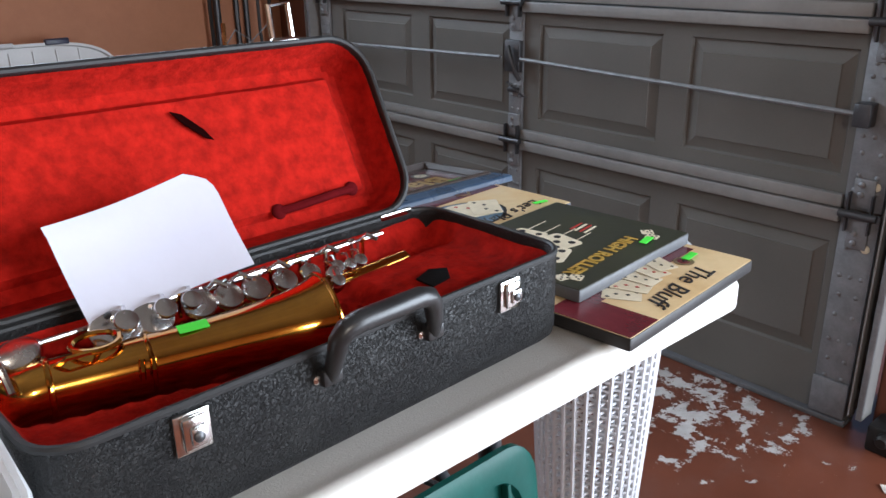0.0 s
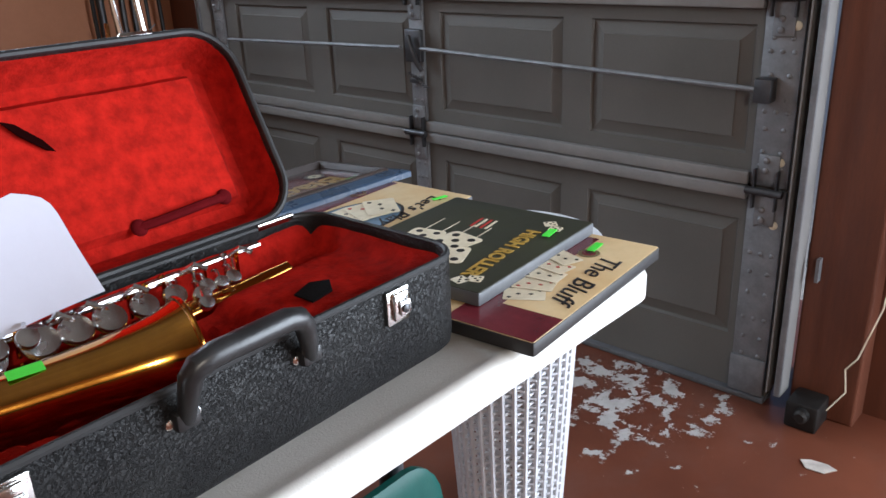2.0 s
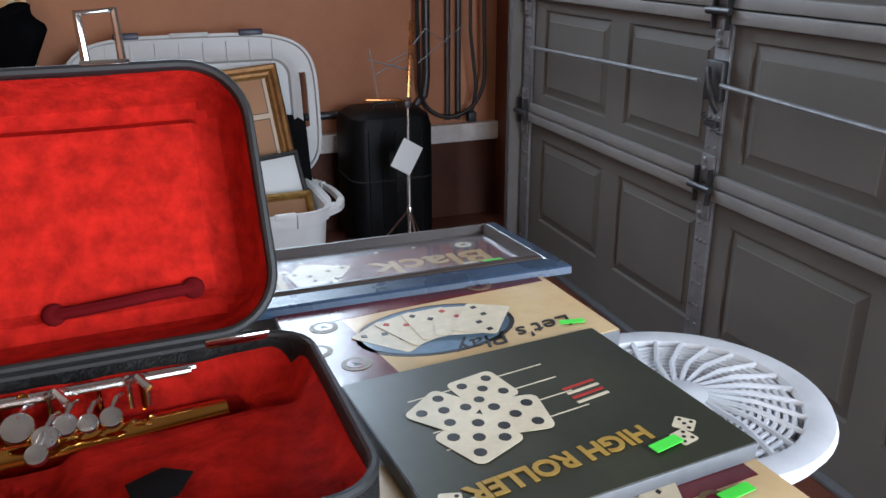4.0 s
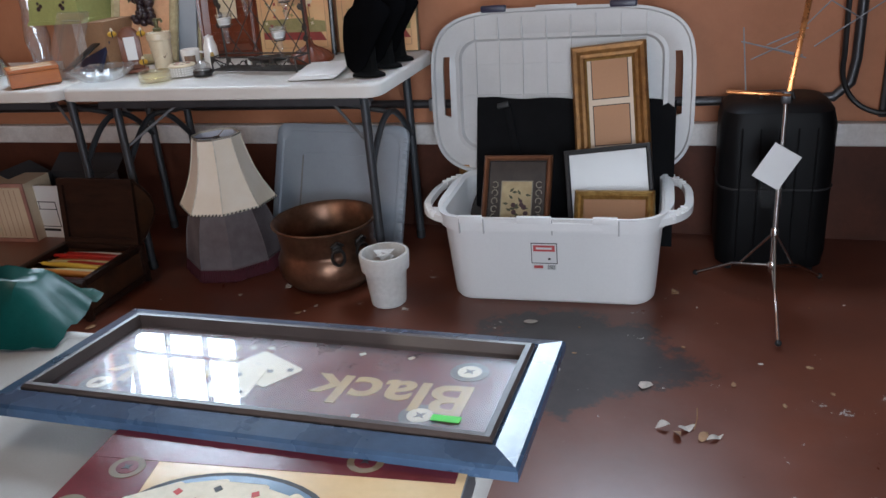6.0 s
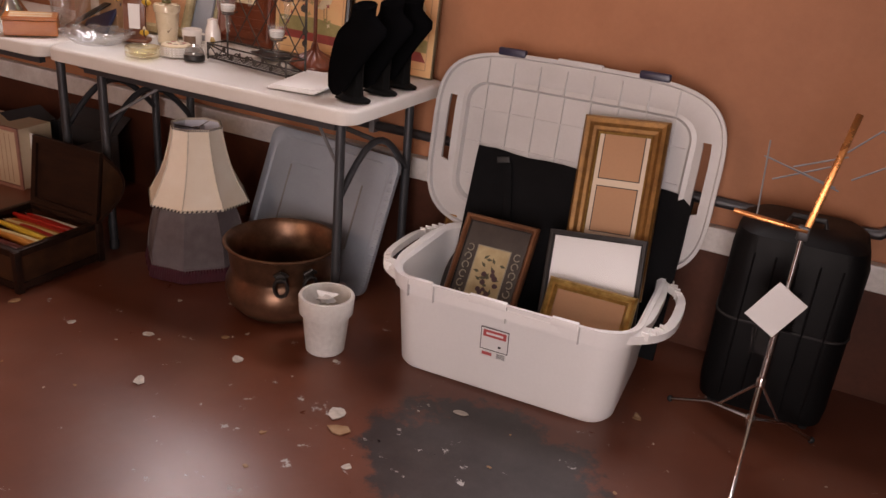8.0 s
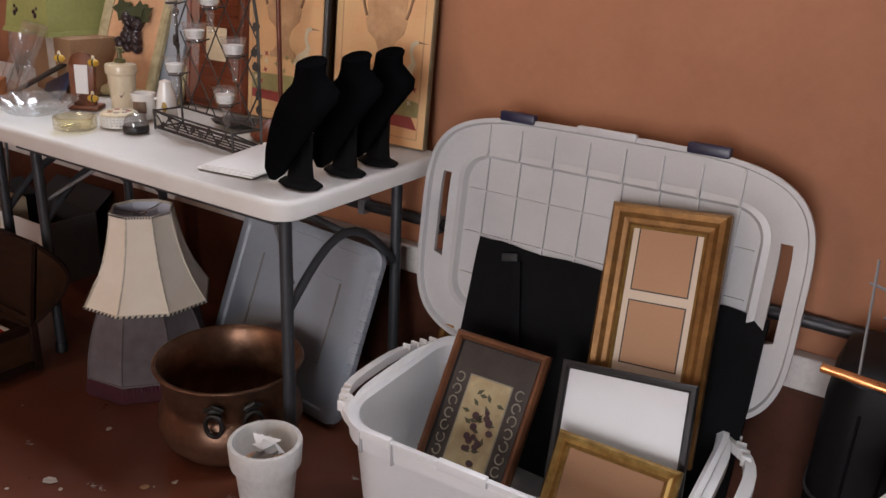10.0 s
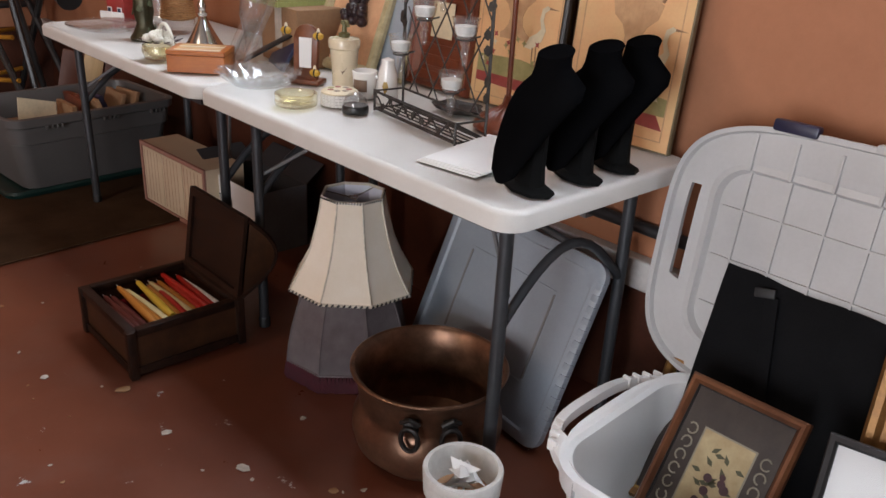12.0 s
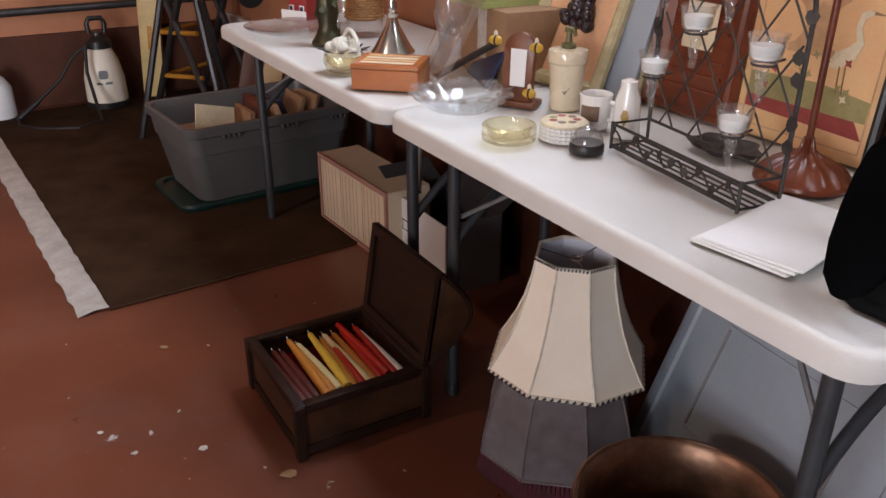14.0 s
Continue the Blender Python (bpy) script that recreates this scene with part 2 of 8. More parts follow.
def blown_glass(name, tint, body=0.10):
    """Thin blown or pressed glass: see-through, glossy, a little milky."""
    m, t, p, co = base(name)
    out = t.nodes["Material Output"]
    tr = t.nodes.new("ShaderNodeBsdfTransparent")
    tr.inputs[0].default_value = (*tint, 1)
    p.inputs["Base Color"].default_value = (*[0.85 * c for c in tint], 1)
    p.inputs["Roughness"].default_value = 0.15
    gl = nd(t, "ShaderNodeBsdfGlossy", Roughness=0.03)
    fr = nd(t, "ShaderNodeLayerWeight", Blend=0.5)
    pw = nd(t, "ShaderNodeMath")
    pw.operation = "POWER"
    pw.inputs[1].default_value = 2.4
    t.links.new(fr.outputs["Facing"], pw.inputs[0])
    sc_ = nd(t, "ShaderNodeMath")
    sc_.operation = "MULTIPLY_ADD"
    sc_.inputs[1].default_value = 0.75
    sc_.inputs[2].default_value = 0.06
    t.links.new(pw.outputs[0], sc_.inputs[0])
    bump_ = nd(t, "ShaderNodeBump", Strength=0.25, Distance=0.002)
    t.links.new(noise_of(t, co, 60, 2), bump_.inputs["Height"])
    t.links.new(bump_.outputs[0], gl.inputs["Normal"])
    ma, mb = t.nodes.new("ShaderNodeMixShader"), t.nodes.new("ShaderNodeMixShader")
    t.links.new(ramp(t, noise_of(t, co, 25, 3), [(0.3, mist(body * 0.5)), (0.7, mist(body * 1.5))]), ma.inputs[0])
    t.links.new(tr.outputs[0], ma.inputs[1])
    t.links.new(p.outputs[0], ma.inputs[2])
    t.links.new(sc_.outputs[0], mb.inputs[0])
    t.links.new(ma.outputs[0], mb.inputs[1])
    t.links.new(gl.outputs[0], mb.inputs[2])
    t.links.new(mb.outputs[0], out.inputs[0])
    return m


blown_glass("clear_glass", (0.975, 0.985, 0.99), 0.05)
blown_glass("amber_glass", (0.97, 0.94, 0.80), 0.06)
glass("thin_plastic", (0.9, 0.9, 0.9), 0.15, 1.2)
mat("wicker_white", (0.66, 0.67, 0.70), 0.45, col2=(0.56, 0.57, 0.60), big=18, var=0.08, bmp=0.12)
mat("green_tote", (0.010, 0.085, 0.070), 0.35, col2=(0.007, 0.06, 0.05), big=8, var=0.2, bmp=0.12)
mat("dark_green_plastic", (0.006, 0.030, 0.026), 0.4, col2=(0.004, 0.020, 0.018), big=8, bmp=0.12)
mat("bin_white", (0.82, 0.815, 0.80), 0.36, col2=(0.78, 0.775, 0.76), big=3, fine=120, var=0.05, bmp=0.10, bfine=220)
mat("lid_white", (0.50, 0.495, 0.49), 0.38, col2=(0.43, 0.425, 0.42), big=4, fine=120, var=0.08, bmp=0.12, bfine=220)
mat("latch_navy", (0.018, 0.018, 0.05), 0.4, big=20, bmp=0.1)
mat("label_red", (0.60, 0.10, 0.10), 0.5, bmp=0)
mat("black_cloth", (0.010, 0.010, 0.011), 0.9, big=9, fine=160, bmp=0.5, bfine=420, var=0.4)
mat("black_velvet", (0.004, 0.004, 0.0045), 0.95, big=9, fine=160, bmp=0.3, bfine=420, var=0.3)
mat("flock_base", (0.006, 0.006, 0.006), 0.85, big=18, fine=120, bmp=0.3, var=0.3)
mat("gold_frame", (0.30, 0.145, 0.040), 0.42, 0.5, col2=(0.16, 0.07, 0.018), big=24, fine=120, var=0.35, bmp=0.4)
mat("gold_lip", (0.46, 0.29, 0.09), 0.35, 0.7, col2=(0.27, 0.15, 0.04), big=40, bmp=0.4)
mat("copper_frame", (0.20, 0.080, 0.035), 0.35, 0.3, col2=(0.11, 0.04, 0.02), big=16, fine=90, bmp=0.2)
mat("mat_cream", (0.62, 0.50, 0.38), 0.7, big=5, var=0.05, bmp=0.1)
mat("kraft_card", (0.42, 0.225, 0.12), 0.7, big=4, fine=130, var=0.08, bmp=0.15)
mat("dark_mat", (0.060, 0.045, 0.036), 0.6, col2=(0.035, 0.026, 0.022), big=9, bmp=0.2)
mat("aged_print", (0.52, 0.42, 0.24), 0.55, col2=(0.36, 0.26, 0.13), big=14, bmp=0.1)
mat("berry_print", (0.075, 0.035, 0.04), 0.5, bmp=0.1)
mat("leaf_print", (0.085, 0.085, 0.045), 0.5, bmp=0.1)
mat("scroll_print", (0.30, 0.27, 0.20), 0.5, bmp=0.1)
mat("suitcase_black", (0.006, 0.006, 0.0065), 0.45, big=8, fine=160, bmp=0.3)
mat("terracotta_white", (0.74, 0.73, 0.70), 0.6, col2=(0.66, 0.64, 0.60), big=9, bmp=0.2)
mat("aged_copper", (0.33, 0.175, 0.105), 0.34, 0.75, col2=(0.13, 0.068, 0.042), big=8, fine=50, var=0.45, bmp=0.45, bfine=34)
mat("iron_dark", (0.030, 0.027, 0.025), 0.5, 0.6, big=30, bmp=0.3)
mat("grey_lid", (0.32, 0.355, 0.395), 0.42, col2=(0.27, 0.30, 0.335), big=4, fine=120, var=0.1, bmp=0.12)
# orange metal tone for the music stand's lip and spine
mat("orange_desk", (0.62, 0.26, 0.09), 0.28, 0.9, col2=(0.45, 0.17, 0.06), big=20, bmp=0.05)
mat("grey_tote", (0.105, 0.100, 0.098), 0.45, col2=(0.08, 0.076, 0.074), big=4, fine=120, var=0.1, bmp=0.15)
mat("shade_cream", (0.84, 0.77, 0.66), 0.75, col2=(0.78, 0.69, 0.56), big=9, fine=220, var=0.05, bmp=0.25, bfine=500)
mat("shade_lining", (0.72, 0.74, 0.82), 0.7, big=5, var=0.05, bmp=0.1)
mat("shade_grey", (0.19, 0.165, 0.170), 0.8, col2=(0.11, 0.09, 0.095), big=9, fine=200, var=0.12, bmp=0.3)
mat("magenta_fringe", (0.08, 0.007, 0.016), 0.8, col2=(0.06, 0.005, 0.014), big=30, var=0.3, bmp=0.5)
mat("trim_braid", (0.78, 0.72, 0.60), 0.7, big=60, bmp=0.3)
mat("chest_wood", (0.034, 0.015, 0.009), 0.42, col2=(0.016, 0.008, 0.006), big=10, fine=70, var=0.35, bmp=0.3, stretch=(1, 5, 5))
mat("chest_panel", (0.080, 0.032, 0.013), 0.42, col2=(0.030, 0.013, 0.007), big=12, fine=70, var=0.3, bmp=0.25)
mat("candle_yellow", (0.72, 0.47, 0.05), 0.4, big=20, var=0.12, bmp=0.05)
mat("candle_cream", (0.74, 0.64, 0.34), 0.4, big=20, var=0.1, bmp=0.05)
mat("candle_red", (0.52, 0.022, 0.014), 0.38, big=20, var=0.2, bmp=0.05)
mat("candle_orange", (0.56, 0.22, 0.035), 0.4, big=20, var=0.12, bmp=0.05)
mat("candle_plum", (0.10, 0.018, 0.014), 0.4, big=20, var=0.2, bmp=0.05)
mat("candle_white", (0.78, 0.76, 0.72), 0.4, big=20, var=0.06, bmp=0.05)
mat("candle_teal", (0.05, 0.19, 0.17), 0.4, big=20, bmp=0.05)
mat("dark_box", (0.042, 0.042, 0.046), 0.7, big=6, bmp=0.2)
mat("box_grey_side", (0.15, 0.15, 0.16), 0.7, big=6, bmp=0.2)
mat("cream_box", (0.66, 0.54, 0.38), 0.6, col2=(0.60, 0.47, 0.32), big=6, var=0.08, bmp=0.15)
mat("box_pink_trim", (0.44, 0.22, 0.17), 0.6, big=12, bmp=0.15)
mat("rug_brown", (0.090, 0.050, 0.028), 0.95, col2=(0.050, 0.026, 0.014), big=5, fine=160, var=0.35, bmp=0.0)
rt = MATS["rug_brown"].node_tree
wa = nd(rt, "ShaderNodeTexWave", Scale=95.0, Distortion=1.5, Detail=2.0)
wb = nd(rt, "ShaderNodeTexWave", Scale=95.0, Distortion=1.5, Detail=2.0)
wb.bands_direction = "Y"
for w_ in (wa, wb):
    rt.links.new(rt.nodes["Texture Coordinate"].outputs["Object"], w_.inputs["Vector"])
bump(rt, rt.nodes["Principled BSDF"], mathn(rt, "MULTIPLY", wa.outputs[1], wb.outputs[1]), 0.9, 0.004)
mat("rug_binding", (0.52, 0.49, 0.45), 0.9, col2=(0.40, 0.37, 0.33), big=14, bmp=0.6)
mat("honey_wood", (0.46, 0.145, 0.026), 0.35, col2=(0.36, 0.10, 0.018), big=5, fine=40, var=0.2, bmp=0.12, stretch=(1, 6, 6), coat=0.3)
mat("pale_wood", (0.66, 0.46, 0.24), 0.5, col2=(0.56, 0.37, 0.18), big=5, fine=40, var=0.15, bmp=0.15, stretch=(5, 5, 0.6))
mat("carved_wood", (0.20, 0.046, 0.016), 0.32, col2=(0.10, 0.022, 0.009), big=8, fine=60, var=0.3, bmp=0.3)
mat("resin_brown", (0.20, 0.062, 0.024), 0.35, col2=(0.11, 0.032, 0.013), big=30, bmp=0.35)
mat("wrought_iron", (0.040, 0.037, 0.035), 0.5, 0.5, col2=(0.065, 0.060, 0.055), big=40, bmp=0.3)
mat("candle_wax", (0.80, 0.77, 0.72), 0.45, big=30, var=0.05, bmp=0.05)
mat("cream_ceramic", (0.70, 0.61, 0.44), 0.28, col2=(0.62, 0.52, 0.36), big=12, var=0.1, bmp=0.05, coat=0.4)
mat("white_ceramic", (0.78, 0.76, 0.72), 0.22, big=12, var=0.05, bmp=0.03, coat=0.4)
mat("transfer_brown", (0.20, 0.12, 0.075), 0.4, bmp=0)
mat("pump_green", (0.13, 0.12, 0.045), 0.4, bmp=0.1)
mat("bee_yellow", (0.62, 0.36, 0.03), 0.5, bmp=0.1)
mat("art_canvas", (0.72, 0.48, 0.23), 0.6, col2=(0.70, 0.37, 0.18), big=7, fine=120, var=0.1, bmp=0.25, bfine=400)
mat("art_urn", (0.62, 0.38, 0.20), 0.6, col2=(0.46, 0.25, 0.12), big=16, bmp=0.2)
mat("art_urn_dark", (0.33, 0.18, 0.095), 0.6, bmp=0.2)
mat("art_red", (0.36, 0.06, 0.05), 0.6, big=14, bmp=0.2)
mat("art_green", (0.26, 0.23, 0.085), 0.6, col2=(0.36, 0.30, 0.13), big=24, bmp=0.2)
mat("art_pale", (0.78, 0.66, 0.45), 0.6, bmp=0.2)
mat("art_edge", (0.19, 0.14, 0.075), 0.5, big=12, bmp=0.2)
mat("grape_frame", (0.55, 0.47, 0.28), 0.5, col2=(0.36, 0.29, 0.15), big=24, bmp=0.5)
mat("grape_ground", (0.72, 0.42, 0.24), 0.6, col2=(0.66, 0.36, 0.20), big=10, bmp=0.2)
mat("grape_dark", (0.030, 0.016, 0.020), 0.3, big=30, bmp=0.05)
mat("vine_green", (0.055, 0.065, 0.026), 0.55, big=30, bmp=0.2)
mat("green_shade", (0.34, 0.36, 0.12), 0.6, col2=(0.28, 0.30, 0.10), big=8, bmp=0.2)
mat("cardboard", (0.33, 0.185, 0.095), 0.75, big=4, fine=90, bmp=0.2)
mat("blue_cover", (0.022, 0.028, 0.07), 0.4, big=10, bmp=0.1)
mat("bronze_figure", (0.055, 0.042, 0.020), 0.35, 0.6, col2=(0.035, 0.04, 0.022), big=20, bmp=0.2)
mat("basketry", (0.42, 0.205, 0.075), 0.6, col2=(0.30, 0.14, 0.05), big=40, fine=140, bmp=0.6)
mat("house_red", (0.36, 0.035, 0.03), 0.5, big=20, bmp=0.2)
mat("house_roof", (0.10, 0.17, 0.22), 0.5, big=20, bmp=0.2)
mat("rose_white", (0.78, 0.76, 0.66), 0.5, big=20, bmp=0.1)
mat("sprayer_white", (0.72, 0.66, 0.55), 0.4, big=5, var=0.08, bmp=0.1)
mat("level_yellow", (0.68, 0.50, 0.22), 0.5, big=6, bmp=0.15)
mat("strut_orange", (0.50, 0.22, 0.02), 0.5, big=9, bmp=0.1)
mat("leaf_dry", (0.26, 0.13, 0.06), 0.7, col2=(0.38, 0.24, 0.13), big=30, bmp=0.3)
mat("chip_pale", (0.56, 0.50, 0.44), 0.8, big=30, bmp=0.3)
mat("muntin_white", (0.70, 0.70, 0.69), 0.5, big=9, bmp=0.1)

# velvet, cloth and plaster scatter with hardly any gloss
for name_, v_ in (("red_velvet", 0.06), ("green_tote", 0.15), ("chest_wood", 0.2), ("shade_grey", 0.1), ("black_velvet", 0.0), ("black_cloth", 0.08), ("leatherette", 0.35), ("door_grey", 0.15), ("rail_paint", 0.25), ("wall_peach", 0.25), ("wall_brown", 0.25), ("rug_brown", 0.05), ("flock_base", 0.08), ("burgundy_velvet", 0.05), ("slit_dark", 0.0), ("suitcase_black", 0.10), ("ceiling_dark", 0.1)):
    MATS[name_].node_tree.nodes["Principled BSDF"].inputs["Specular IOR Level"].default_value = v_

# ---- building helpers ----


def part(name, bm, material, parent, label="", m=None, smooth=True):
    bmesh.ops.recalc_face_normals(bm, faces=bm.faces)
    me = bpy.data.meshes.new(name)
    bm.to_mesh(me)
    bm.free()
    me.materials.append(MATS[material])
    for p in me.polygons:
        p.use_smooth = smooth
    if smooth:
        me.set_sharp_from_angle(angle=radians(38))
    ob = new(name, me)
    ob.parent = parent
    if m is not None:
        ob.matrix_basis = m
    if label:
        ob["label"] = label
    return ob


def again(ob, m, name=None):
    """Another object on the same mesh, beside ob."""
    o = ob.copy()
    scene.collection.objects.link(o)
    o.matrix_basis = m
    return o


def thing(name, label, category, m, group="", kind=""):
    ob = new(name)
    ob.matrix_basis = m
    ob.empty_display_size = 0.05
    return tagged(ob, label, category, group, kind)


def bx(x0, x1, y0, y1, z0, z1, bev=0.0, seg=2):
    bm = bmesh.new()
    bmesh.ops.create_cube(bm, size=1)
    for v in bm.verts:
        v.co = ((x0 + x1) / 2 + v.co.x * (x1 - x0), (y0 + y1) / 2 + v.co.y * (y1 - y0), (z0 + z1) / 2 + v.co.z * (z1 - z0))
    if bev:
        bmesh.ops.bevel(bm, geom=bm.edges[:], offset=bev, segments=seg, affect="EDGES", profile=0.5)
    return bm


def join(*bms):
    out = bms[0]
    for b in bms[1:]:
        me = bpy.data.meshes.new("t")
        b.to_mesh(me)
        b.free()
        out.from_mesh(me)
        bpy.data.meshes.remove(me)
    return out


def moved(bm, m):
    bm.transform(m)
    return bm


def rings(loops, close_u=True, cap0=True, cap1=True):
    """A skin over loops of points."""
    bm = bmesh.new()
    rows = [[bm.verts.new(p) for p in lp] for lp in loops]
    n = len(loops[0])
    for a, b in zip(rows, rows[1:]):
        for i in range(n if close_u else n - 1):
            j = (i + 1) % n
            bm.faces.new((a[i], a[j], b[j], b[i]))
    if cap0:
        bm.faces.new(rows[0])
    if cap1:
        bm.faces.new(rows[-1])
    return bm


def lathe(profile, n=32, cap0=True, cap1=True, wob=0.0):
    return rings([[((r + wob * math.sin(5 * i)) * math.cos(2 * math.pi * i / n), (r + wob * math.sin(5 * i)) * math.sin(2 * math.pi * i / n), z) for i in range(n)] for r, z in profile], True, cap0, cap1)


def tube(pts, r, n=8, closed=False, taper=None):
    pts = [Vector(p) for p in pts]
    loops, up = [], None
    for i, p in enumerate(pts):
        if closed:
            d = pts[(i + 1) % len(pts)] - pts[i - 1]
        else:
            d = pts[min(i + 1, len(pts) - 1)] - pts[max(i - 1, 0)]
        d.normalize()
        if up is None:
            up = d.orthogonal().normalized()
        up = (up - d * up.dot(d)).normalized()
        s = d.cross(up)
        rr = taper[i] if taper else r
        loops.append([p + (up * math.cos(2 * math.pi * k / n) + s * math.sin(2 * math.pi * k / n)) * rr for k in range(n)])
    if closed:
        loops.append(loops[0])
        return rings(loops, True, False, False)
    return rings(loops)


def rrect(w, d, r, n=6, cx=0.0, cy=0.0):
    out = []
    for sx, sy, a0 in ((1, 1, 0), (-1, 1, 90), (-1, -1, 180), (1, -1, 270)):
        for k in range(n + 1):
            a = radians(a0 + 90 * k / n)
            out.append((cx + sx * (w / 2 - r) + r * math.cos(a), cy + sy * (d / 2 - r) + r * math.sin(a)))
    return out


def prism(outline, z0, z1, bev=0.0):
    bm = rings([[(x, y, z0) for x, y in outline], [(x, y, z1) for x, y in outline]])
    if bev:
        es = [e for e in bm.edges if abs(e.verts[0].co.z - e.verts[1].co.z) < 1e-6]
        bmesh.ops.bevel(bm, geom=es, offset=bev, segments=2, affect="EDGES", profile=0.5)
    return bm


def loft(stack, cap0=True, cap1=True):
    """stack: (outline, z)."""
    return rings([[(x, y, z) for x, y in o] for o, z in stack], True, cap0, cap1)


def flat(outline, z=0.0, thick=0.0008):
    return prism(outline, z, z + thick)


def disc(cx, cy, r, n=20, rx=None):
    return [(cx + (rx or r) * math.cos(2 * math.pi * i / n), cy + r * math.sin(2 * math.pi * i / n)) for i in range(n)]


def turned(outline, deg, cx, cy):
    c, s = math.cos(radians(deg)), math.sin(radians(deg))
    return [(cx + x * c - y * s, cy + x * s + y * c) for x, y in outline]


def picture_frame(w, h, section):
    """A mitred frame round a w x h picture in the xy plane; section: (inward distance, height)."""
    loops = []
    for d, z in section:
        loops.append([(-w / 2 + d, -h / 2 + d, z), (w / 2 - d, -h / 2 + d, z), (w / 2 - d, h / 2 - d, z), (-w / 2 + d, h / 2 - d, z)])
    loops.append(loops[0])
    return rings(loops, True, False, False)


def lettering(text, size, material, parent, m, label="", bold=0.0, name="lettering", slant=0.0):
    cu = bpy.data.curves.new("t", "FONT")
    cu.body, cu.size, cu.align_x, cu.align_y, cu.extrude, cu.offset, cu.shear = text, size, "CENTER", "CENTER", 0.0004, bold, slant
    cu.resolution_u = 3
    tmp = new("t", cu)
    dg = bpy.context.evaluated_depsgraph_get()
    me = bpy.data.meshes.new_from_object(tmp.evaluated_get(dg))
    bpy.data.objects.remove(tmp)
    me.materials.clear()
    me.materials.append(MATS[material])
    ob = new(name, me)
    ob.parent, ob.matrix_basis = parent, m
    if label:
        ob["label"] = label
    return ob


def arc(cx, cz, r, a0, a1, n=10):
    return [(cx + r * math.cos(radians(a0 + (a1 - a0) * i / n)), cz + r * math.sin(radians(a0 + (a1 - a0) * i / n))) for i in range(n + 1)]


def ball(r, at=(0, 0, 0), sx=1, sy=1, sz=1, seg=12):
    bm = bmesh.new()
    bmesh.ops.create_uvsphere(bm, u_segments=seg, v_segments=max(6, seg // 2 + 2), radius=r)
    bm.transform(Matrix.Translation(at) @ Matrix.Diagonal((sx, sy, sz, 1)))
    return bm


def shell(name, bm, material, label, kind="structure", category=""):
    ob = part(name, bm, material, None, smooth=False)
    return tagged(ob, label, category or name.split("_")[0], kind=kind)


# ---- the room ----
NW, EW, WW, SW, TOP = 0.64, 0.10, -6.38, -6.0, 4.0
shell("floor", bx(WW, EW + 0.6, SW, NW, -0.12, 0.0), "painted_concrete", "red-brown painted concrete floor with flaked patches")


def holed(name, u0, u1, z0, z1, holes, t0, t1, along, material, label):
    """A wall with rectangular openings, as strips joined into one mesh."""
    us = sorted({u0, u1, *[h[0] for h in holes], *[h[1] for h in holes]})
    out = None
    for a, b in zip(us, us[1:]):
        cuts = [z0]
        for h in sorted(holes, key=lambda q: q[2]):
            if h[0] <= a and h[1] >= b:
                cuts += [h[2], h[3]]
        cuts.append(z1)
        for lo, hi in zip(cuts[::2], cuts[1::2]):
            if hi - lo > 1e-4:
                q = bx(a, b, t0, t1, lo, hi) if along == "x" else bx(t0, t1, a, b, lo, hi)
                out = q if out is None else join(out, q)
    bmesh.ops.remove_doubles(out, verts=out.verts, dist=1e-5)
    return shell(name, out, material, label)


LEDGE = 0.36
WIN = [(-1.44, -0.60, 1.50, 2.96), (-3.60, -2.76, 1.50, 2.96)]
holed("wall_north", WW, EW + 0.2, LEDGE, TOP, WIN, NW, NW + 0.14, "x", "wall_peach", "peach painted plaster wall with scuffs")
shell("wall_north_base", bx(WW, EW + 0.2, NW - 0.012, NW + 0.14, 0, LEDGE - 0.002), "wall_brown", "brown painted concrete base of the wall")
shell("trim_north", bx(WW, EW, NW - 0.045, NW - 0.001, LEDGE, LEDGE + 0.082, 0.006), "ledge_white", "chipped white painted ledge along the wall", category="trim")
shell("wall_west", bx(WW - 0.14, WW, SW, NW, 0.402, TOP), "wall_peach", "peach painted plaster wall")
shell("wall_west_base", bx(WW - 0.14, WW + 0.012, SW, NW, 0, 0.40), "wall_brown", "brown painted concrete base of the wall")
shell("wall_south", bx(WW, EW + 0.2, SW - 0.14, SW, 0, TOP), "wall_peach", "peach painted plaster wall")
DS, DN, DOOR = -2.425, -0.03, 0.16
holed("wall_east", SW, NW + 0.14, 0, TOP, [(-5.60, -3.00, 0.0, 2.12), (DS + DOOR - 0.03, DN + DOOR + 0.03, 0.0, 2.12)], EW, EW + 0.14, "y", "post_brown", "dark brown wooden wall round two garage doorways")
# out of view; closes the room and holds down the bounced fill
shell("ceiling", bx(WW - 0.14, EW + 0.2, SW - 0.14, NW + 0.14, TOP, TOP + 0.1), "ceiling_dark", "plain dark unseen ceiling")
shell("ground", bx(-60, 60, -60, 60, -0.2, -0.13), "chip_pale", "pale concrete ground outside the doorway")

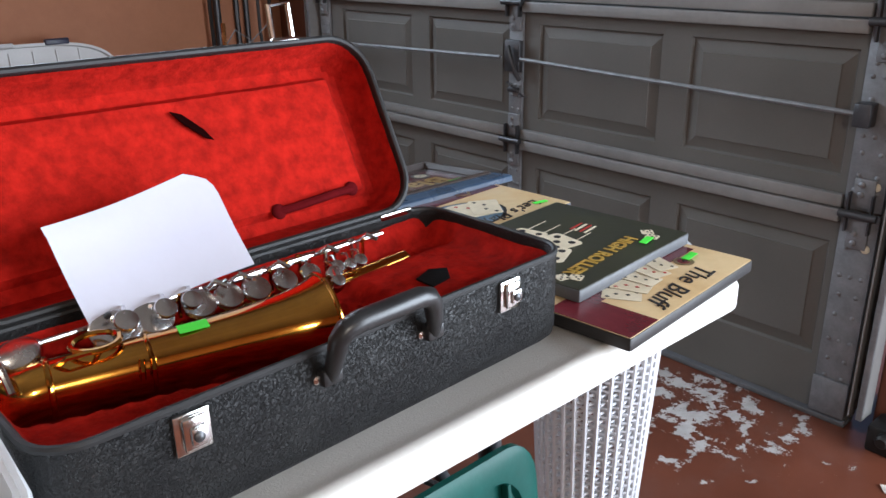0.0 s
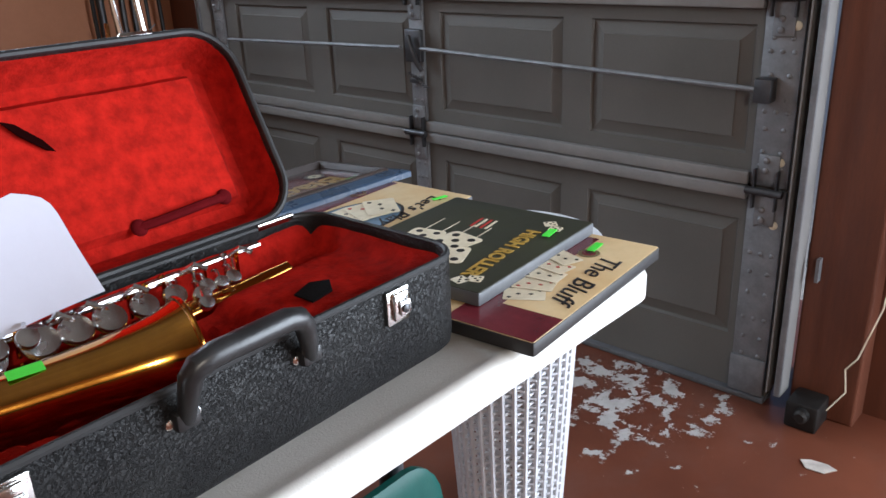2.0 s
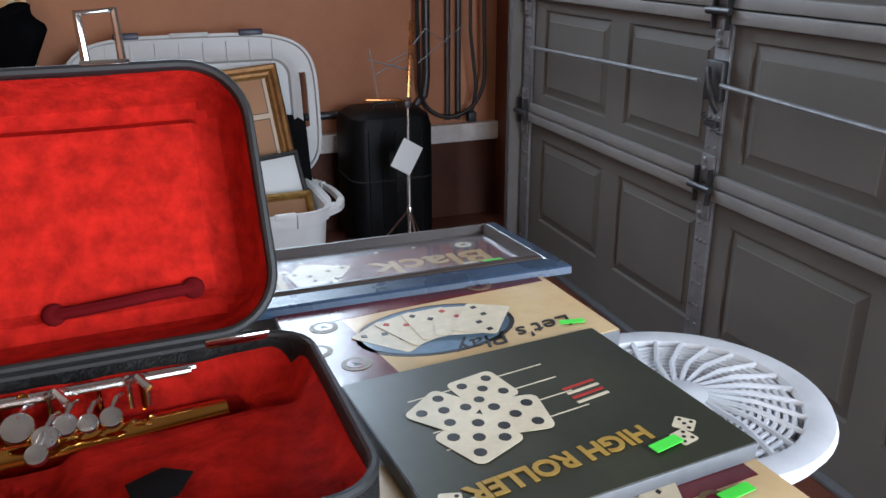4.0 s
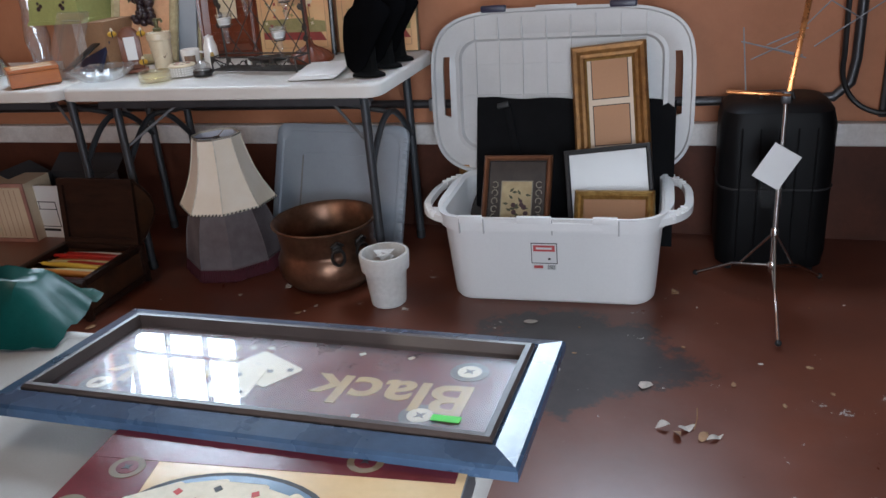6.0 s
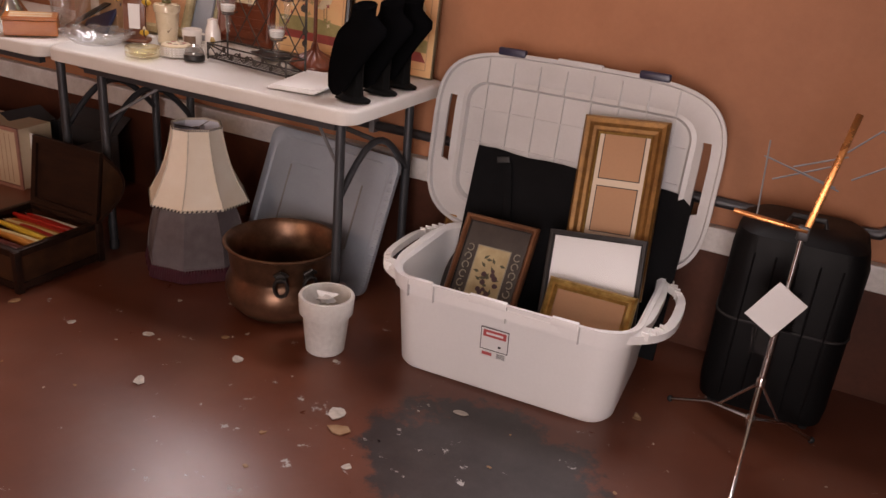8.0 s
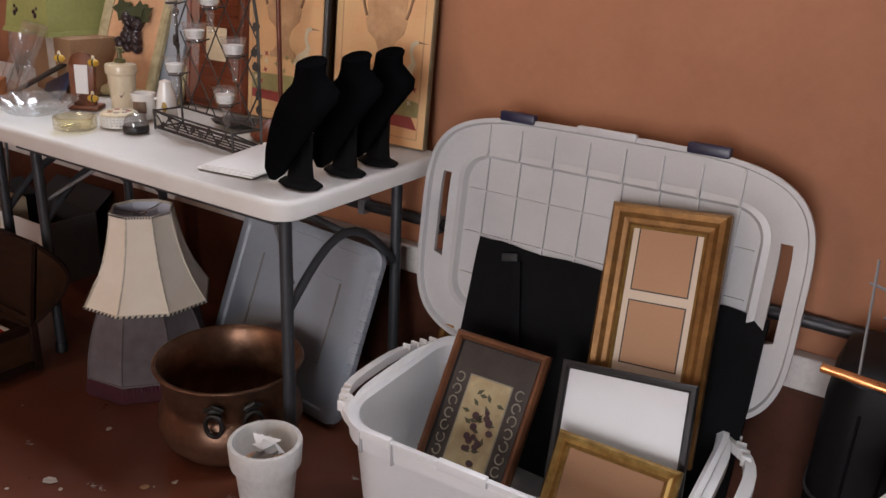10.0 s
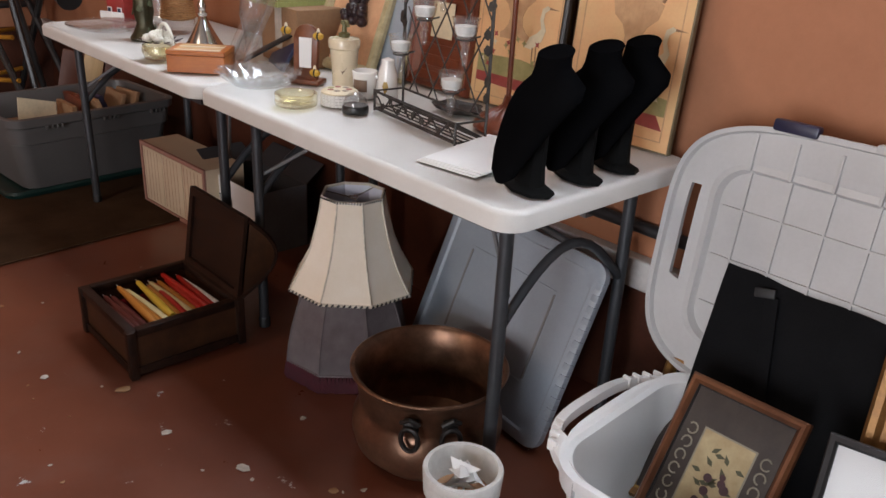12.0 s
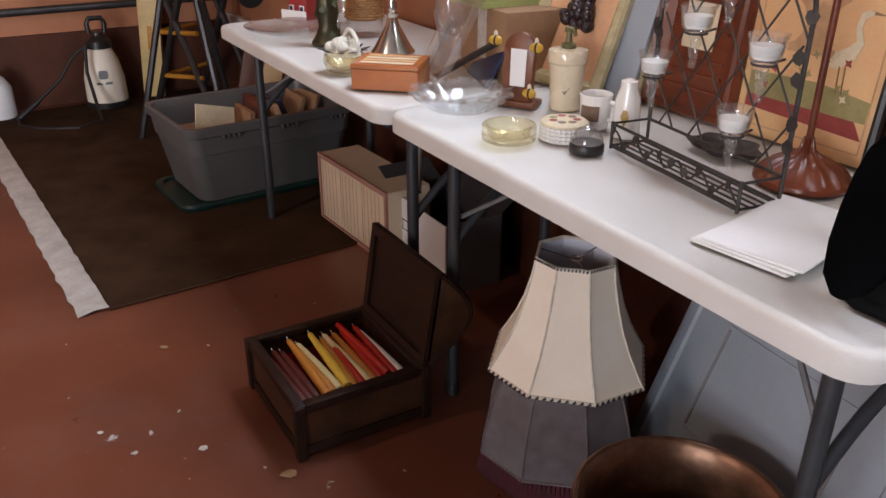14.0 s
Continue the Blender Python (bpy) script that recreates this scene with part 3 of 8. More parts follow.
for i, (a, b, lo, hi) in enumerate(WIN):
    w = thing("window_%d" % (i + 1), "white painted window with small panes", "window", pose(0, 0, 0), kind="structure")
    fr = bx(a, b, NW + 0.03, NW + 0.07, lo, lo + 0.035)
    for q in (bx(a, b, NW + 0.03, NW + 0.07, hi - 0.035, hi), bx(a, a + 0.035, NW + 0.03, NW + 0.07, lo + 0.035, hi - 0.035), bx(b - 0.035, b, NW + 0.03, NW + 0.07, lo + 0.035, hi - 0.035), bx(a + 0.035, b - 0.035, NW + 0.03, NW + 0.07, 2.19, 2.26)):
        fr = join(fr, q)
    part("window_frame", fr, "muntin_white", w)
    for k in range(1, 4):
        x = a + (b - a) * k / 4
        part("glazing_bar", bx(x - 0.009, x + 0.009, NW + 0.035, NW + 0.062, lo + 0.035, hi - 0.035), "muntin_white", w)
    for z in (1.86, 2.60):
        part("glazing_bar", bx(a + 0.035, b - 0.035, NW + 0.038, NW + 0.058, z - 0.008, z + 0.008), "muntin_white", w)

# conduit along the north wall, with clips, and the pipe on the west wall
pipe = thing("wall_conduit", "grey steel conduit pipe clipped along the wall", "pipe", pose(0, 0, 0))
part("pipe", tube([(-4.9, NW - 0.018, 0.515), (-2.0, NW - 0.018, 0.52), (-0.42, NW - 0.018, 0.52), (-0.30, NW - 0.018, 0.53), (-0.25, NW - 0.018, 0.58), (-0.24, NW - 0.018, 0.66), (-0.24, NW - 0.018, 1.9)], 0.017, 10), "dark_steel", pipe)
for x in (-4.3, -3.2, -2.02, -1.75, -0.6):
    part("clip", bx(x - 0.012, x + 0.012, NW - 0.038, NW - 0.001, 0.495, 0.543, 0.003), "galvanised", pipe)
part("riser", tube([(-0.14, NW - 0.016, 0.46), (-0.14, NW - 0.016, 1.9)], 0.013, 8), "dark_steel", pipe)
part("riser", tube([(-0.09, NW - 0.016, 0.46), (-0.09, NW - 0.016, 1.9)], 0.013, 8), "dark_steel", pipe)
wp = thing("west_wall_pipe", "grey metal pipe fixed along the wall", "pipe", pose(0, 0, 0))
part("pipe", tube([(WW + 0.03, -3.0, 0.515), (WW + 0.03, 0.6, 0.54)], 0.022, 10), "dark_steel", wp)

cab = thing("hanging_cable", "black power cable hanging in a loop", "cable", pose(-0.11, 0, 0.05))
pts = []
for i in range(25):
    a = math.pi * i / 24
    pts.append((-0.02 + 0.155 * math.cos(a + 0.1), NW - 0.05 - 0.02 * math.sin(2 * a), 0.62 - 0.19 * math.sin(a) + 0.0 * i))
part("cable", tube([(0.10, NW - 0.05, 1.9), (0.125, NW - 0.05, 1.0)] + pts + [(-0.18, NW - 0.05, 0.9), (-0.17, NW - 0.05, 1.9)], 0.009, 8), "cable_black", cab)
part("second_strand", tube([(0.05, NW - 0.06, 1.9), (0.06, NW - 0.06, 0.8), (0.09, NW - 0.06, 0.55), (0.07, NW - 0.06, 0.45)], 0.008, 8), "cable_black", cab)
part("plug", bx(0.045, 0.085, NW - 0.085, NW - 0.045, 0.405, 0.45, 0.006), "cable_black", cab)

# ---- garage door ----
gd = thing("garage_door", "grey panelled steel garage door with hinged sections", "garage door", pose(0, DOOR, 0), kind="structure")
PY = [(-0.640, -0.190), (-1.168, -0.745), (-1.760, -1.295), (-2.305, -1.852)]
JOINTS = [0.015, 0.592, 1.05, 1.52, 2.0]


def section(z0, z1, p0, p1):
    ys = sorted({DS, DN, *[y for p in PY for y in p]})
    zs = [z0, p0, p1, z1]
    bm = bmesh.new()
    g = [[bm.verts.new((0, y, z)) for z in zs] for y in ys]
    panels = []
    for i in range(len(ys) - 1):
        for j in range(3):
            f = bm.faces.new((g[i][j], g[i][j + 1], g[i + 1][j + 1], g[i + 1][j]))
            if j == 1 and (ys[i], ys[i + 1]) in PY:
                panels.append(f)
    for f in bm.faces:
        f.normal_update()
    bm.faces.ensure_lookup_table()
    sgn = 1 if bm.faces[0].normal.x < 0 else -1
    for th, dp in ((0.006, -0.010), (0.006, 0.0), (0.040, 0.008), (0.003, 0.003)):
        bmesh.ops.inset_individual(bm, faces=panels, thickness=th, depth=dp * sgn)
    return bm


for i in range(4):
    z0, z1 = JOINTS[i] + 0.002, JOINTS[i + 1] - 0.002
    bm = section(z0, z1, z0 + (0.155 if i == 0 else 0.074), z1 - (0.092 if i == 0 else 0.070))
    bm2 = bx(0.016, 0.045, DS, DN, z0, z1)
    s = part("door_section", join(bm, bm2), "door_grey", gd, smooth=False)
    if i:
        z = JOINTS[i]
        part("section_rail", bx(-0.022, -0.001, DS + 0.10, -1.235, z + 0.003, z + 0.036, 0.004), "rail_paint", gd, "pale grey painted rail")
        part("section_rail", bx(-0.026, -0.001, DS + 0.10, -1.235, z - 0.034, z - 0.001, 0.004), "rail_paint", gd, "pale grey painted rail")
        part("section_rail", bx(-0.022, -0.001, -1.165, DN - 0.085, z + 0.003, z + 0.036, 0.004), "rail_paint", gd, "pale grey painted rail")
        part("section_rail", bx(-0.026, -0.001, -1.165, DN - 0.085, z - 0.034, z - 0.001, 0.004), "rail_paint", gd, "pale grey painted rail")
    for yc, hw in ((-1.2, 0.030), (DS + 0.052, 0.046), (DN - 0.045, 0.034)):
        st = part("stile_strip", bx(-0.012, -0.0005, yc - hw, yc + hw, z0 + 0.002, z1 - 0.002, 0.002), "galvanised", gd, "galvanised steel strip with rivets")
        riv = None
        for k in range(9):
            zz = z0 + 0.045 + (z1 - z0 - 0.09) * k / 8 + random.uniform(-0.012, 0.012)
            for dy in ((-0.4, 0.4) if k % 3 else (-0.5, 0, 0.5)):
                q = moved(lathe([(0.006, 0), (0.006, 0.002), (0.003, 0.004)], 8), pose(-0.0118, yc + dy * hw * 1.2, zz, 0, -90, 0))
                riv = q if riv is None else join(riv, q)
        part("rivets", riv, "galvanised", st)
    if i:
        z = JOINTS[i]
        for yc in (-1.2, DS + 0.052, DN - 0.045):
            h = part("hinge", bx(-0.020, -0.012, yc - 0.026, yc + 0.026, z + 0.012, z + 0.085, 0.003), "galvanised", gd, "galvanised hinge plate")
            part("lower_leaf", bx(-0.020, -0.012, yc - 0.026, yc + 0.026, z - 0.095, z - 0.012, 0.003), "galvanised", h)
            part("knuckle", tube([(-0.036, yc - 0.045, z - 0.004), (-0.036, yc + 0.045, z - 0.004)], 0.010, 10), "dark_steel", h)
            part("gusset", join(bx(-0.036, -0.020, yc - 0.030, yc - 0.026, z - 0.05, z + 0.05), bx(-0.036, -0.020, yc + 0.026, yc + 0.030, z - 0.05, z + 0.05)), "dark_steel", h)
            for dz in (0.045, -0.055, 0.07, -0.08):
                part("bolt", moved(lathe([(0.008, 0), (0.008, 0.004), (0.004, 0.007)], 8), pose(-0.02, yc + 0.006, z + dz, 0, -90, 0)), "galvanised", h)
for zz in (0.98, 0.66, 0.50):
    part("button", moved(lathe([(0.011, 0), (0.011, 0.003), (0.006, 0.006)], 12), pose(-0.012, DS + 0.028 + (0.0 if zz < 0.9 else -0.004), zz, 0, -90, 0)), "card_cream", gd, "round cream plastic button")
part("bottom_bracket", bx(-0.02, -0.0125, DS + 0.005, DS + 0.10, 0.02, 0.125, 0.003), "galvanised", gd)
part("bottom_bracket", bx(-0.02, -0.0125, -1.25, -1.17, 0.02, 0.13, 0.003), "galvanised", gd)
part("bottom_seal", bx(-0.022, 0.04, DS, DN, 0.0, 0.016, 0.004), "board_edge_grey", gd, "worn grey rubber seal")
part("lock_bar", tube([(-0.045, DS + 0.075, 0.835), (-0.045, -1.25, 0.868)], 0.0065, 8), "galvanised", gd, "thin steel lock bar")
part("lock_bar", tube([(-0.045, -1.16, 0.868), (-0.045, DN - 0.15, 0.845)], 0.0065, 8), "galvanised", gd, "thin steel lock bar")
lk = part("lock", bx(-0.034, -0.012, -1.235, -1.165, 0.82, 0.925, 0.006), "dark_steel", gd, "steel lock with a crank arm")
part("crank", tube([(-0.05, -1.20, 0.905), (-0.062, -1.22, 0.88), (-0.062, -1.245, 0.825), (-0.05, -1.255, 0.80)], 0.008, 8), "dark_steel", lk)
part("spring", tube([(-0.05 + 0.008 * math.cos(k * 1.3), -1.20 + 0.008 * math.sin(k * 1.3) - 0.002 * k, 0.79 - 0.0011 * k) for k in range(40)], 0.002, 5), "dark_steel", lk)
part("keeper", bx(-0.03, -0.012, -1.222, -1.178, 0.752, 0.768, 0.003), "dark_steel", lk)
part("bar_guide", bx(-0.055, -0.012, DS + 0.055, DS + 0.095, 0.805, 0.862, 0.004), "dark_steel", gd)
for y0, y1, nm in ((DS - 0.052, DS - 0.014, "south"), (DN + 0.012, DN + 0.052, "north")):
    tr = thing("trim_track_" + nm, "grey steel roller track beside the garage door", "door track", pose(0, DOOR, 0), kind="structure")
    c = join(bx(-0.052, 0.006, y0, y0 + 0.004, 0.06, 2.3), bx(-0.052, 0.006, y1 - 0.004, y1, 0.06, 2.3))
    part("channel", join(c, bx(0.002, 0.006, y0 + 0.004, y1 - 0.004, 0.06, 2.3)), "rail_paint", tr)
    part("channel_lip", bx(-0.058, -0.052, y0, y0 + 0.016, 0.06, 2.3, 0.002), "galvanised", tr)
    for z in (0.405, 1.25):
        ya, yb = (y0 - 0.07, y0) if nm == "south" else (y1, y1 + 0.07)
        bk = part("bracket", bx(0.084, 0.0965, ya - 0.02, yb + 0.02, z - 0.035, z + 0.035, 0.003), "galvanised", tr, "galvanised wall bracket")
        part("arm", bx(-0.01, 0.084, (ya + yb) / 2 - 0.004, (ya + yb) / 2 + 0.004, z - 0.03, z + 0.03), "galvanised", bk)
        part("bolt", moved(lathe([(0.012, 0), (0.012, 0.006), (0.006, 0.01)], 8), pose(0.084, (ya + yb) / 2 - 0.02, z, 0, -90, 0)), "dark_steel", bk)
post = thing("door_post", "dark brown wooden post beside the garage door", "post", pose(0, DOOR + 0.02, 0), kind="structure")
part("post", bx(0.012, 0.098, -2.66, -2.50, 0.0, 2.3, 0.006), "post_brown", post, smooth=False)
rl = thing("brown_rail", "brown wooden rail along the wall", "rail", pose(0, DOOR, 0))
part("board", bx(0.03, 0.0985, -3.15, -2.665, 0.50, 0.60, 0.006), "post_brown", rl)
sens = thing("door_sensor", "small dark bracket and wire at the foot of the track", "sensor", pose(-0.03, -2.53 + DOOR, 0))
part("bracket", bx(-0.05, 0.04, -0.05, 0.03, 0.0, 0.075, 0.008), "iron_dark", sens)
part("eye", moved(lathe([(0.018, 0), (0.018, 0.02), (0.012, 0.026)], 12), pose(-0.05, -0.015, 0.05, 0, -90, 0)), "iron_dark", sens)
part("wire", tube([(0.02, -0.05, 0.04), (0.03, -0.085, 0.10), (0.035, -0.075, 0.16), (0.03, -0.10, 0.20), (0.038, -0.135, 0.34), (0.038, -0.15, 0.55), (0.038, -0.155, 0.85), (0.038, -0.16, 1.6)], 0.0022, 6), "card_cream", sens, "thin pale wire")
# ---- folding tables ----


def folding_table(label, m, w, d, inset=0.16, west=None):
    """Top of w x d with its near left corner at the origin; legs fold in pairs."""
    t = thing("folding_table", label, "table", m)
    H = 0.74
    o = lambda k: rrect(w - 2 * k, d - 2 * k, 0.055 - k * 0.5, 6, w / 2, d / 2)
    part("tabletop", loft([(o(0.012), H - 0.047), (o(0.0), H - 0.042), (o(0.0), H - 0.010), (o(0.004), H - 0.003), (o(0.011), H), (o(0.019), H - 0.0006), (o(0.024), H - 0.003)]), "table_plastic", t)
    part("apron", bx(0.10, w - 0.10, 0.075, 0.10, H - 0.085, H - 0.047), "table_leg", t)
    part("apron", bx(0.10, w - 0.10, d - 0.10, d - 0.075, H - 0.085, H - 0.047), "table_leg", t)
    for x, s in ((west or inset, 1), (w - inset, -1)):
        for y in (0.10, d - 0.10):
            lg = part("leg", tube([(x, y, H - 0.05), (x, y, 0.018)], 0.0155, 12), "table_leg", t, "dark grey steel tube leg")
            part("foot_cap", lathe([(0.018, 0.0), (0.018, 0.03), (0.0165, 0.033)], 12), "black_rubber", lg, m=pose(x, y, 0))
        a = [(x, 0.10 + (d - 0.2) * k / 12, 0.43 + 0.145 * math.sin(math.pi * k / 12)) for k in range(13)]
        part("leg_arch", tube(a, 0.0115, 10), "table_leg", t)
        part("brace", tube([(x, d / 2, 0.575), (x + s * 0.16, d / 2, 0.60), (x + s * 0.30, d / 2, H - 0.055)], 0.009, 8), "table_leg", t)
        part("brace_slide", tube([(x, 0.12, 0.50), (x + s * 0.24, 0.26, H - 0.06)], 0.0055, 6), "galvanised", t, "thin steel brace rod")
    return t


folding_table("white plastic folding table with a saxophone case on it", pose(-2.755, -2.402, 0, 0, 0, 0), 1.83, 0.79, 0.47)
folding_table("white plastic folding table crowded with ornaments", pose(-2.950, -0.034, 0), 1.240, 0.625, 0.094, 0.155)
folding_table("white plastic folding table with ornaments along the wall", pose(-4.272, -0.042, 0.0), 1.312, 0.635, 0.025, 0.125)

# ---- saxophone case, 0.65 x 0.27 ----
CW, CD, CH = 0.65, 0.27, 0.118
CASE = pose(-1.933, -2.357, 0.741, 0, 0, 2)
BED = Matrix.Diagonal((1.057, 1.08, 0.97, 1))
case = thing("saxophone_case", "open black leatherette saxophone case lined with red velvet", "instrument case", CASE)


def rr(k, r=0.045):
    return rrect(CW - 2 * k, CD - 2 * k, max(r - k, 0.012), 6, CW / 2, CD / 2)


part("case_shell", loft([(rr(0.010), 0.0), (rr(0.002), 0.008), (rr(0.0), 0.02), (rr(0.0), CH - 0.004), (rr(0.002), CH), (rr(0.007), CH), (rr(0.008), CH - 0.006), (rr(0.008), 0.010)]), "leatherette", case)
part("rim_piping", tube([(x, y, CH) for x, y in rr(0.003)], 0.0042, 8, True), "black_rubber", case)


def velvet_height(u, v):
    """How high the padded lining stands: a bed shaped to the horn, a raised lidded corner beside it."""
    u, v, W, D = u / 1.057, v / 1.08, 0.615, 0.25
    s = lambda t: max(0.0, min(1.0, t)) ** 2 * (3 - 2 * max(0.0, min(1.0, t)))
    e = min(u, W - u, v, D - v) - 0.008
    f = max(0.0, min(1.0, ((u - 0.05) * 0.28 - (v - 0.180) * 0.067) / 0.0829))
    to_bell = math.hypot(u - 0.05 - 0.280 * f, v - 0.180 + 0.067 * f) - (0.032 + 0.020 * f)
    to_body = max(0.192 - v, u - 0.545)
    bed = s(1 - max(0.0, min(to_bell, to_body)) / 0.016)
    top = 0.082 + 0.020 * s((u - 0.40) / 0.02) * s((0.190 - v) / 0.02)
    h = top + (0.030 - top) * bed
    h = max(h, h + (0.122 - h) * s(1 - e / 0.020))
    return h * 0.87 + 0.0022 * noise.noise((u * 30, v * 30, 0)) + 0.005 * noise.noise((u * 9, v * 9, 3))


bm = bmesh.new()
NU, NV = 74, 32
gv = []
for i in range(NU + 1):
    row = []
    for j in range(NV + 1):
        u, v = 0.0085 + (CW - 0.017) * i / NU, 0.0085 + (CD - 0.017) * j / NV
        cx, cy = min(max(u, 0.045), CW - 0.045), min(max(v, 0.045), CD - 0.045)
        dx, dy = u - cx, v - cy
        ln = math.hypot(dx, dy)
        if ln > 0.0365:
            u, v = cx + dx * 0.0365 / ln, cy + dy * 0.0365 / ln
        row.append(bm.verts.new((u, v, velvet_height(u, v))))
    gv.append(row)
for i in range(NU):
    for j in range(NV):
        bm.faces.new((gv[i][j], gv[i + 1][j], gv[i + 1][j + 1], gv[i][j + 1]))
part("velvet_lining", bm, "red_velvet", case, "crushed red velvet lining")
part("pull_tab", moved(prism([(0, -0.012), (0.03, -0.016), (0.046, 0.0), (0.028, 0.016), (0, 0.014)], 0, 0.003, 0.001), pose(0.480, 0.090, 0.094, 8, -6, 10)), "black_cloth", case, "small black pull tab")

for u in (0.124, 0.530):
    la = part("latch", bx(u - 0.017, u + 0.017, -0.0045, 0.001, 0.074, 0.113, 0.0015), "chrome", case, "chromed clasp")
    part("latch_body", bx(u - 0.0115, u + 0.0115, -0.0105, -0.0045, 0.079, 0.111, 0.003), "chrome", la)
    part("latch_lever", bx(u - 0.006, u + 0.010, -0.0145, -0.0105, 0.085, 0.102, 0.002), "nickel_key", la)
    part("latch_rivet", moved(lathe([(0.005, 0), (0.005, 0.002), (0.002, 0.004)], 10), pose(u, -0.0145, 0.094, 90, 0, 0)), "dark_steel", la)
hp = [(0.274, -0.008, 0.106), (0.273, -0.018, 0.132), (0.274, -0.026, 0.162), (0.279, -0.028, 0.172), (0.292, -0.029, 0.177), (0.358, -0.029, 0.177), (0.370, -0.028, 0.172), (0.376, -0.026, 0.160), (0.384, -0.018, 0.130), (0.390, -0.008, 0.106)]
hp = [(0.266 + (u - 0.274) * 1.17, v, 0.092 + (z - 0.106) * 0.82) for u, v, z in hp]
ha = part("carry_handle", tube(hp, 0.0125, 12, taper=[0.0075, 0.009, 0.0105, 0.011, 0.0115, 0.0115, 0.011, 0.0105, 0.009, 0.0075]), "handle_plastic", case, "moulded black plastic carry handle")
for u in (0.266, 0.402):
    part("handle_mount", bx(u - 0.012, u + 0.012, -0.014, 0.0, 0.084, 0.102, 0.004), "handle_plastic", ha)
    for du in (-0.012, 0.013):
        part("handle_rivet", moved(lathe([(0.0055, 0), (0.005, 0.003), (0.002, 0.005)], 10), pose(u + du, 0.0, 0.090, 90, 0, 0)), "nickel_key", ha)

# lid, hinged along the back rim and leaning back; its own plane: u along, v up the lid, z out of the lining
LT, LW = 0.066, CW - 0.018


def rl2(k, r=0.062):
    return rrect(LW - 2 * k, CD - 2 * k, max(r - k, 0.012), 8, LW / 2, CD / 2)


LIDM = pose(0, CD - 0.003, CH + 0.004, 62.5, 0, 0)
lid = part("case_lid", loft([(rl2(0.012), -LT), (rl2(0.003), -LT + 0.006), (rl2(0.0), -LT + 0.018), (rl2(0.0), -0.003), (rl2(0.002), 0.0), (rl2(0.008), 0.0), (rl2(0.009), -0.006), (rl2(0.009), -LT + 0.004)], True, True), "leatherette", case, m=LIDM)
part("lid_piping", tube([(x, y, 0.0) for x, y in rl2(0.004)], 0.0046, 8, True), "black_rubber", lid)
bm = bmesh.new()
gv = []
for i in range(67):
    row = []
    for j in range(31):
        u, v = 0.009 + (LW - 0.018) * i / 66, 0.009 + (CD - 0.018) * j / 30
        cx, cy = min(max(u, 0.062), LW - 0.062), min(max(v, 0.062), CD - 0.062)
        dx, dy = u - cx, v - cy
        ln = math.hypot(dx, dy)
        if ln > 0.053:
            u, v = cx + dx * 0.053 / ln, cy + dy * 0.053 / ln
        e = min(u, LW - u, v, CD - v, 0.062 - math.hypot(u - cx, v - cy) if ln > 0.02 else 1) - 0.009
        wall = max(0.0, min(1.0, 1 - e / 0.014))
        pad = max(0.0, min(1.0, (e - 0.034) / 0.009))
        z = -LT + 0.009 + (LT - 0.015) * wall ** 1.3 + 0.015 * pad * pad * (3 - 2 * pad) + 0.003 * noise.noise((u * 10, v * 10, 7)) + 0.0012 * noise.noise((u * 45, v * 45, 2))
        row.append(bm.verts.new((u, v, z)))
    gv.append(row)
for i in range(66):
    for j in range(30):
        bm.faces.new((gv[i][j], gv[i + 1][j], gv[i + 1][j + 1], gv[i][j + 1]))
part("lid_lining", bm, "red_velvet", lid, "crushed red velvet lining")
sl = [(0, 0.0), (0.015, -0.006), (0.038, -0.030), (0.047, -0.046), (0.037, -0.042), (0.014, -0.020)]
part("pocket_slit", moved(flat(sl, 0, 0.0012), pose(0.326, 0.206, -LT + 0.0275)), "slit_dark", lid, "dark slit of a pocket")
part("lid_strap", tube([(0.430, 0.048, -LT + 0.026), (0.460, 0.048, -LT + 0.034), (0.520, 0.052, -LT + 0.034), (0.555, 0.054, -LT + 0.026)], 0.006, 8), "burgundy_velvet", lid, "burgundy velvet strap")
part("strap_end", ball(0.011, (0.430, 0.048, -LT + 0.026), 1, 1, 0.5), "burgundy_velvet", lid)
part("strap_end", ball(0.011, (0.555, 0.054, -LT + 0.026), 1, 1, 0.5), "burgundy_velvet", lid)
for u in (0.105, 0.505):
    hs = part("hasp", bx(u - 0.022, u + 0.022, CD - 0.004, CD + 0.003, -0.026, 0.004, 0.002), "chrome", lid, "chromed hasp standing up")
    part("hasp_loop", tube([(u - 0.016, CD + 0.002, -0.006), (u - 0.018, CD + 0.045, 0.012), (u + 0.014, CD + 0.047, 0.012), (u + 0.016, CD + 0.002, -0.006)], 0.0042, 8), "chrome", hs)
for u in (0.18, 0.585):
    part("hinge", bx(u - 0.03, u + 0.03, CD - 0.008, CD + 0.0, CH - 0.003, CH + 0.006, 0.002), "chrome", case, "small chromed hinge")

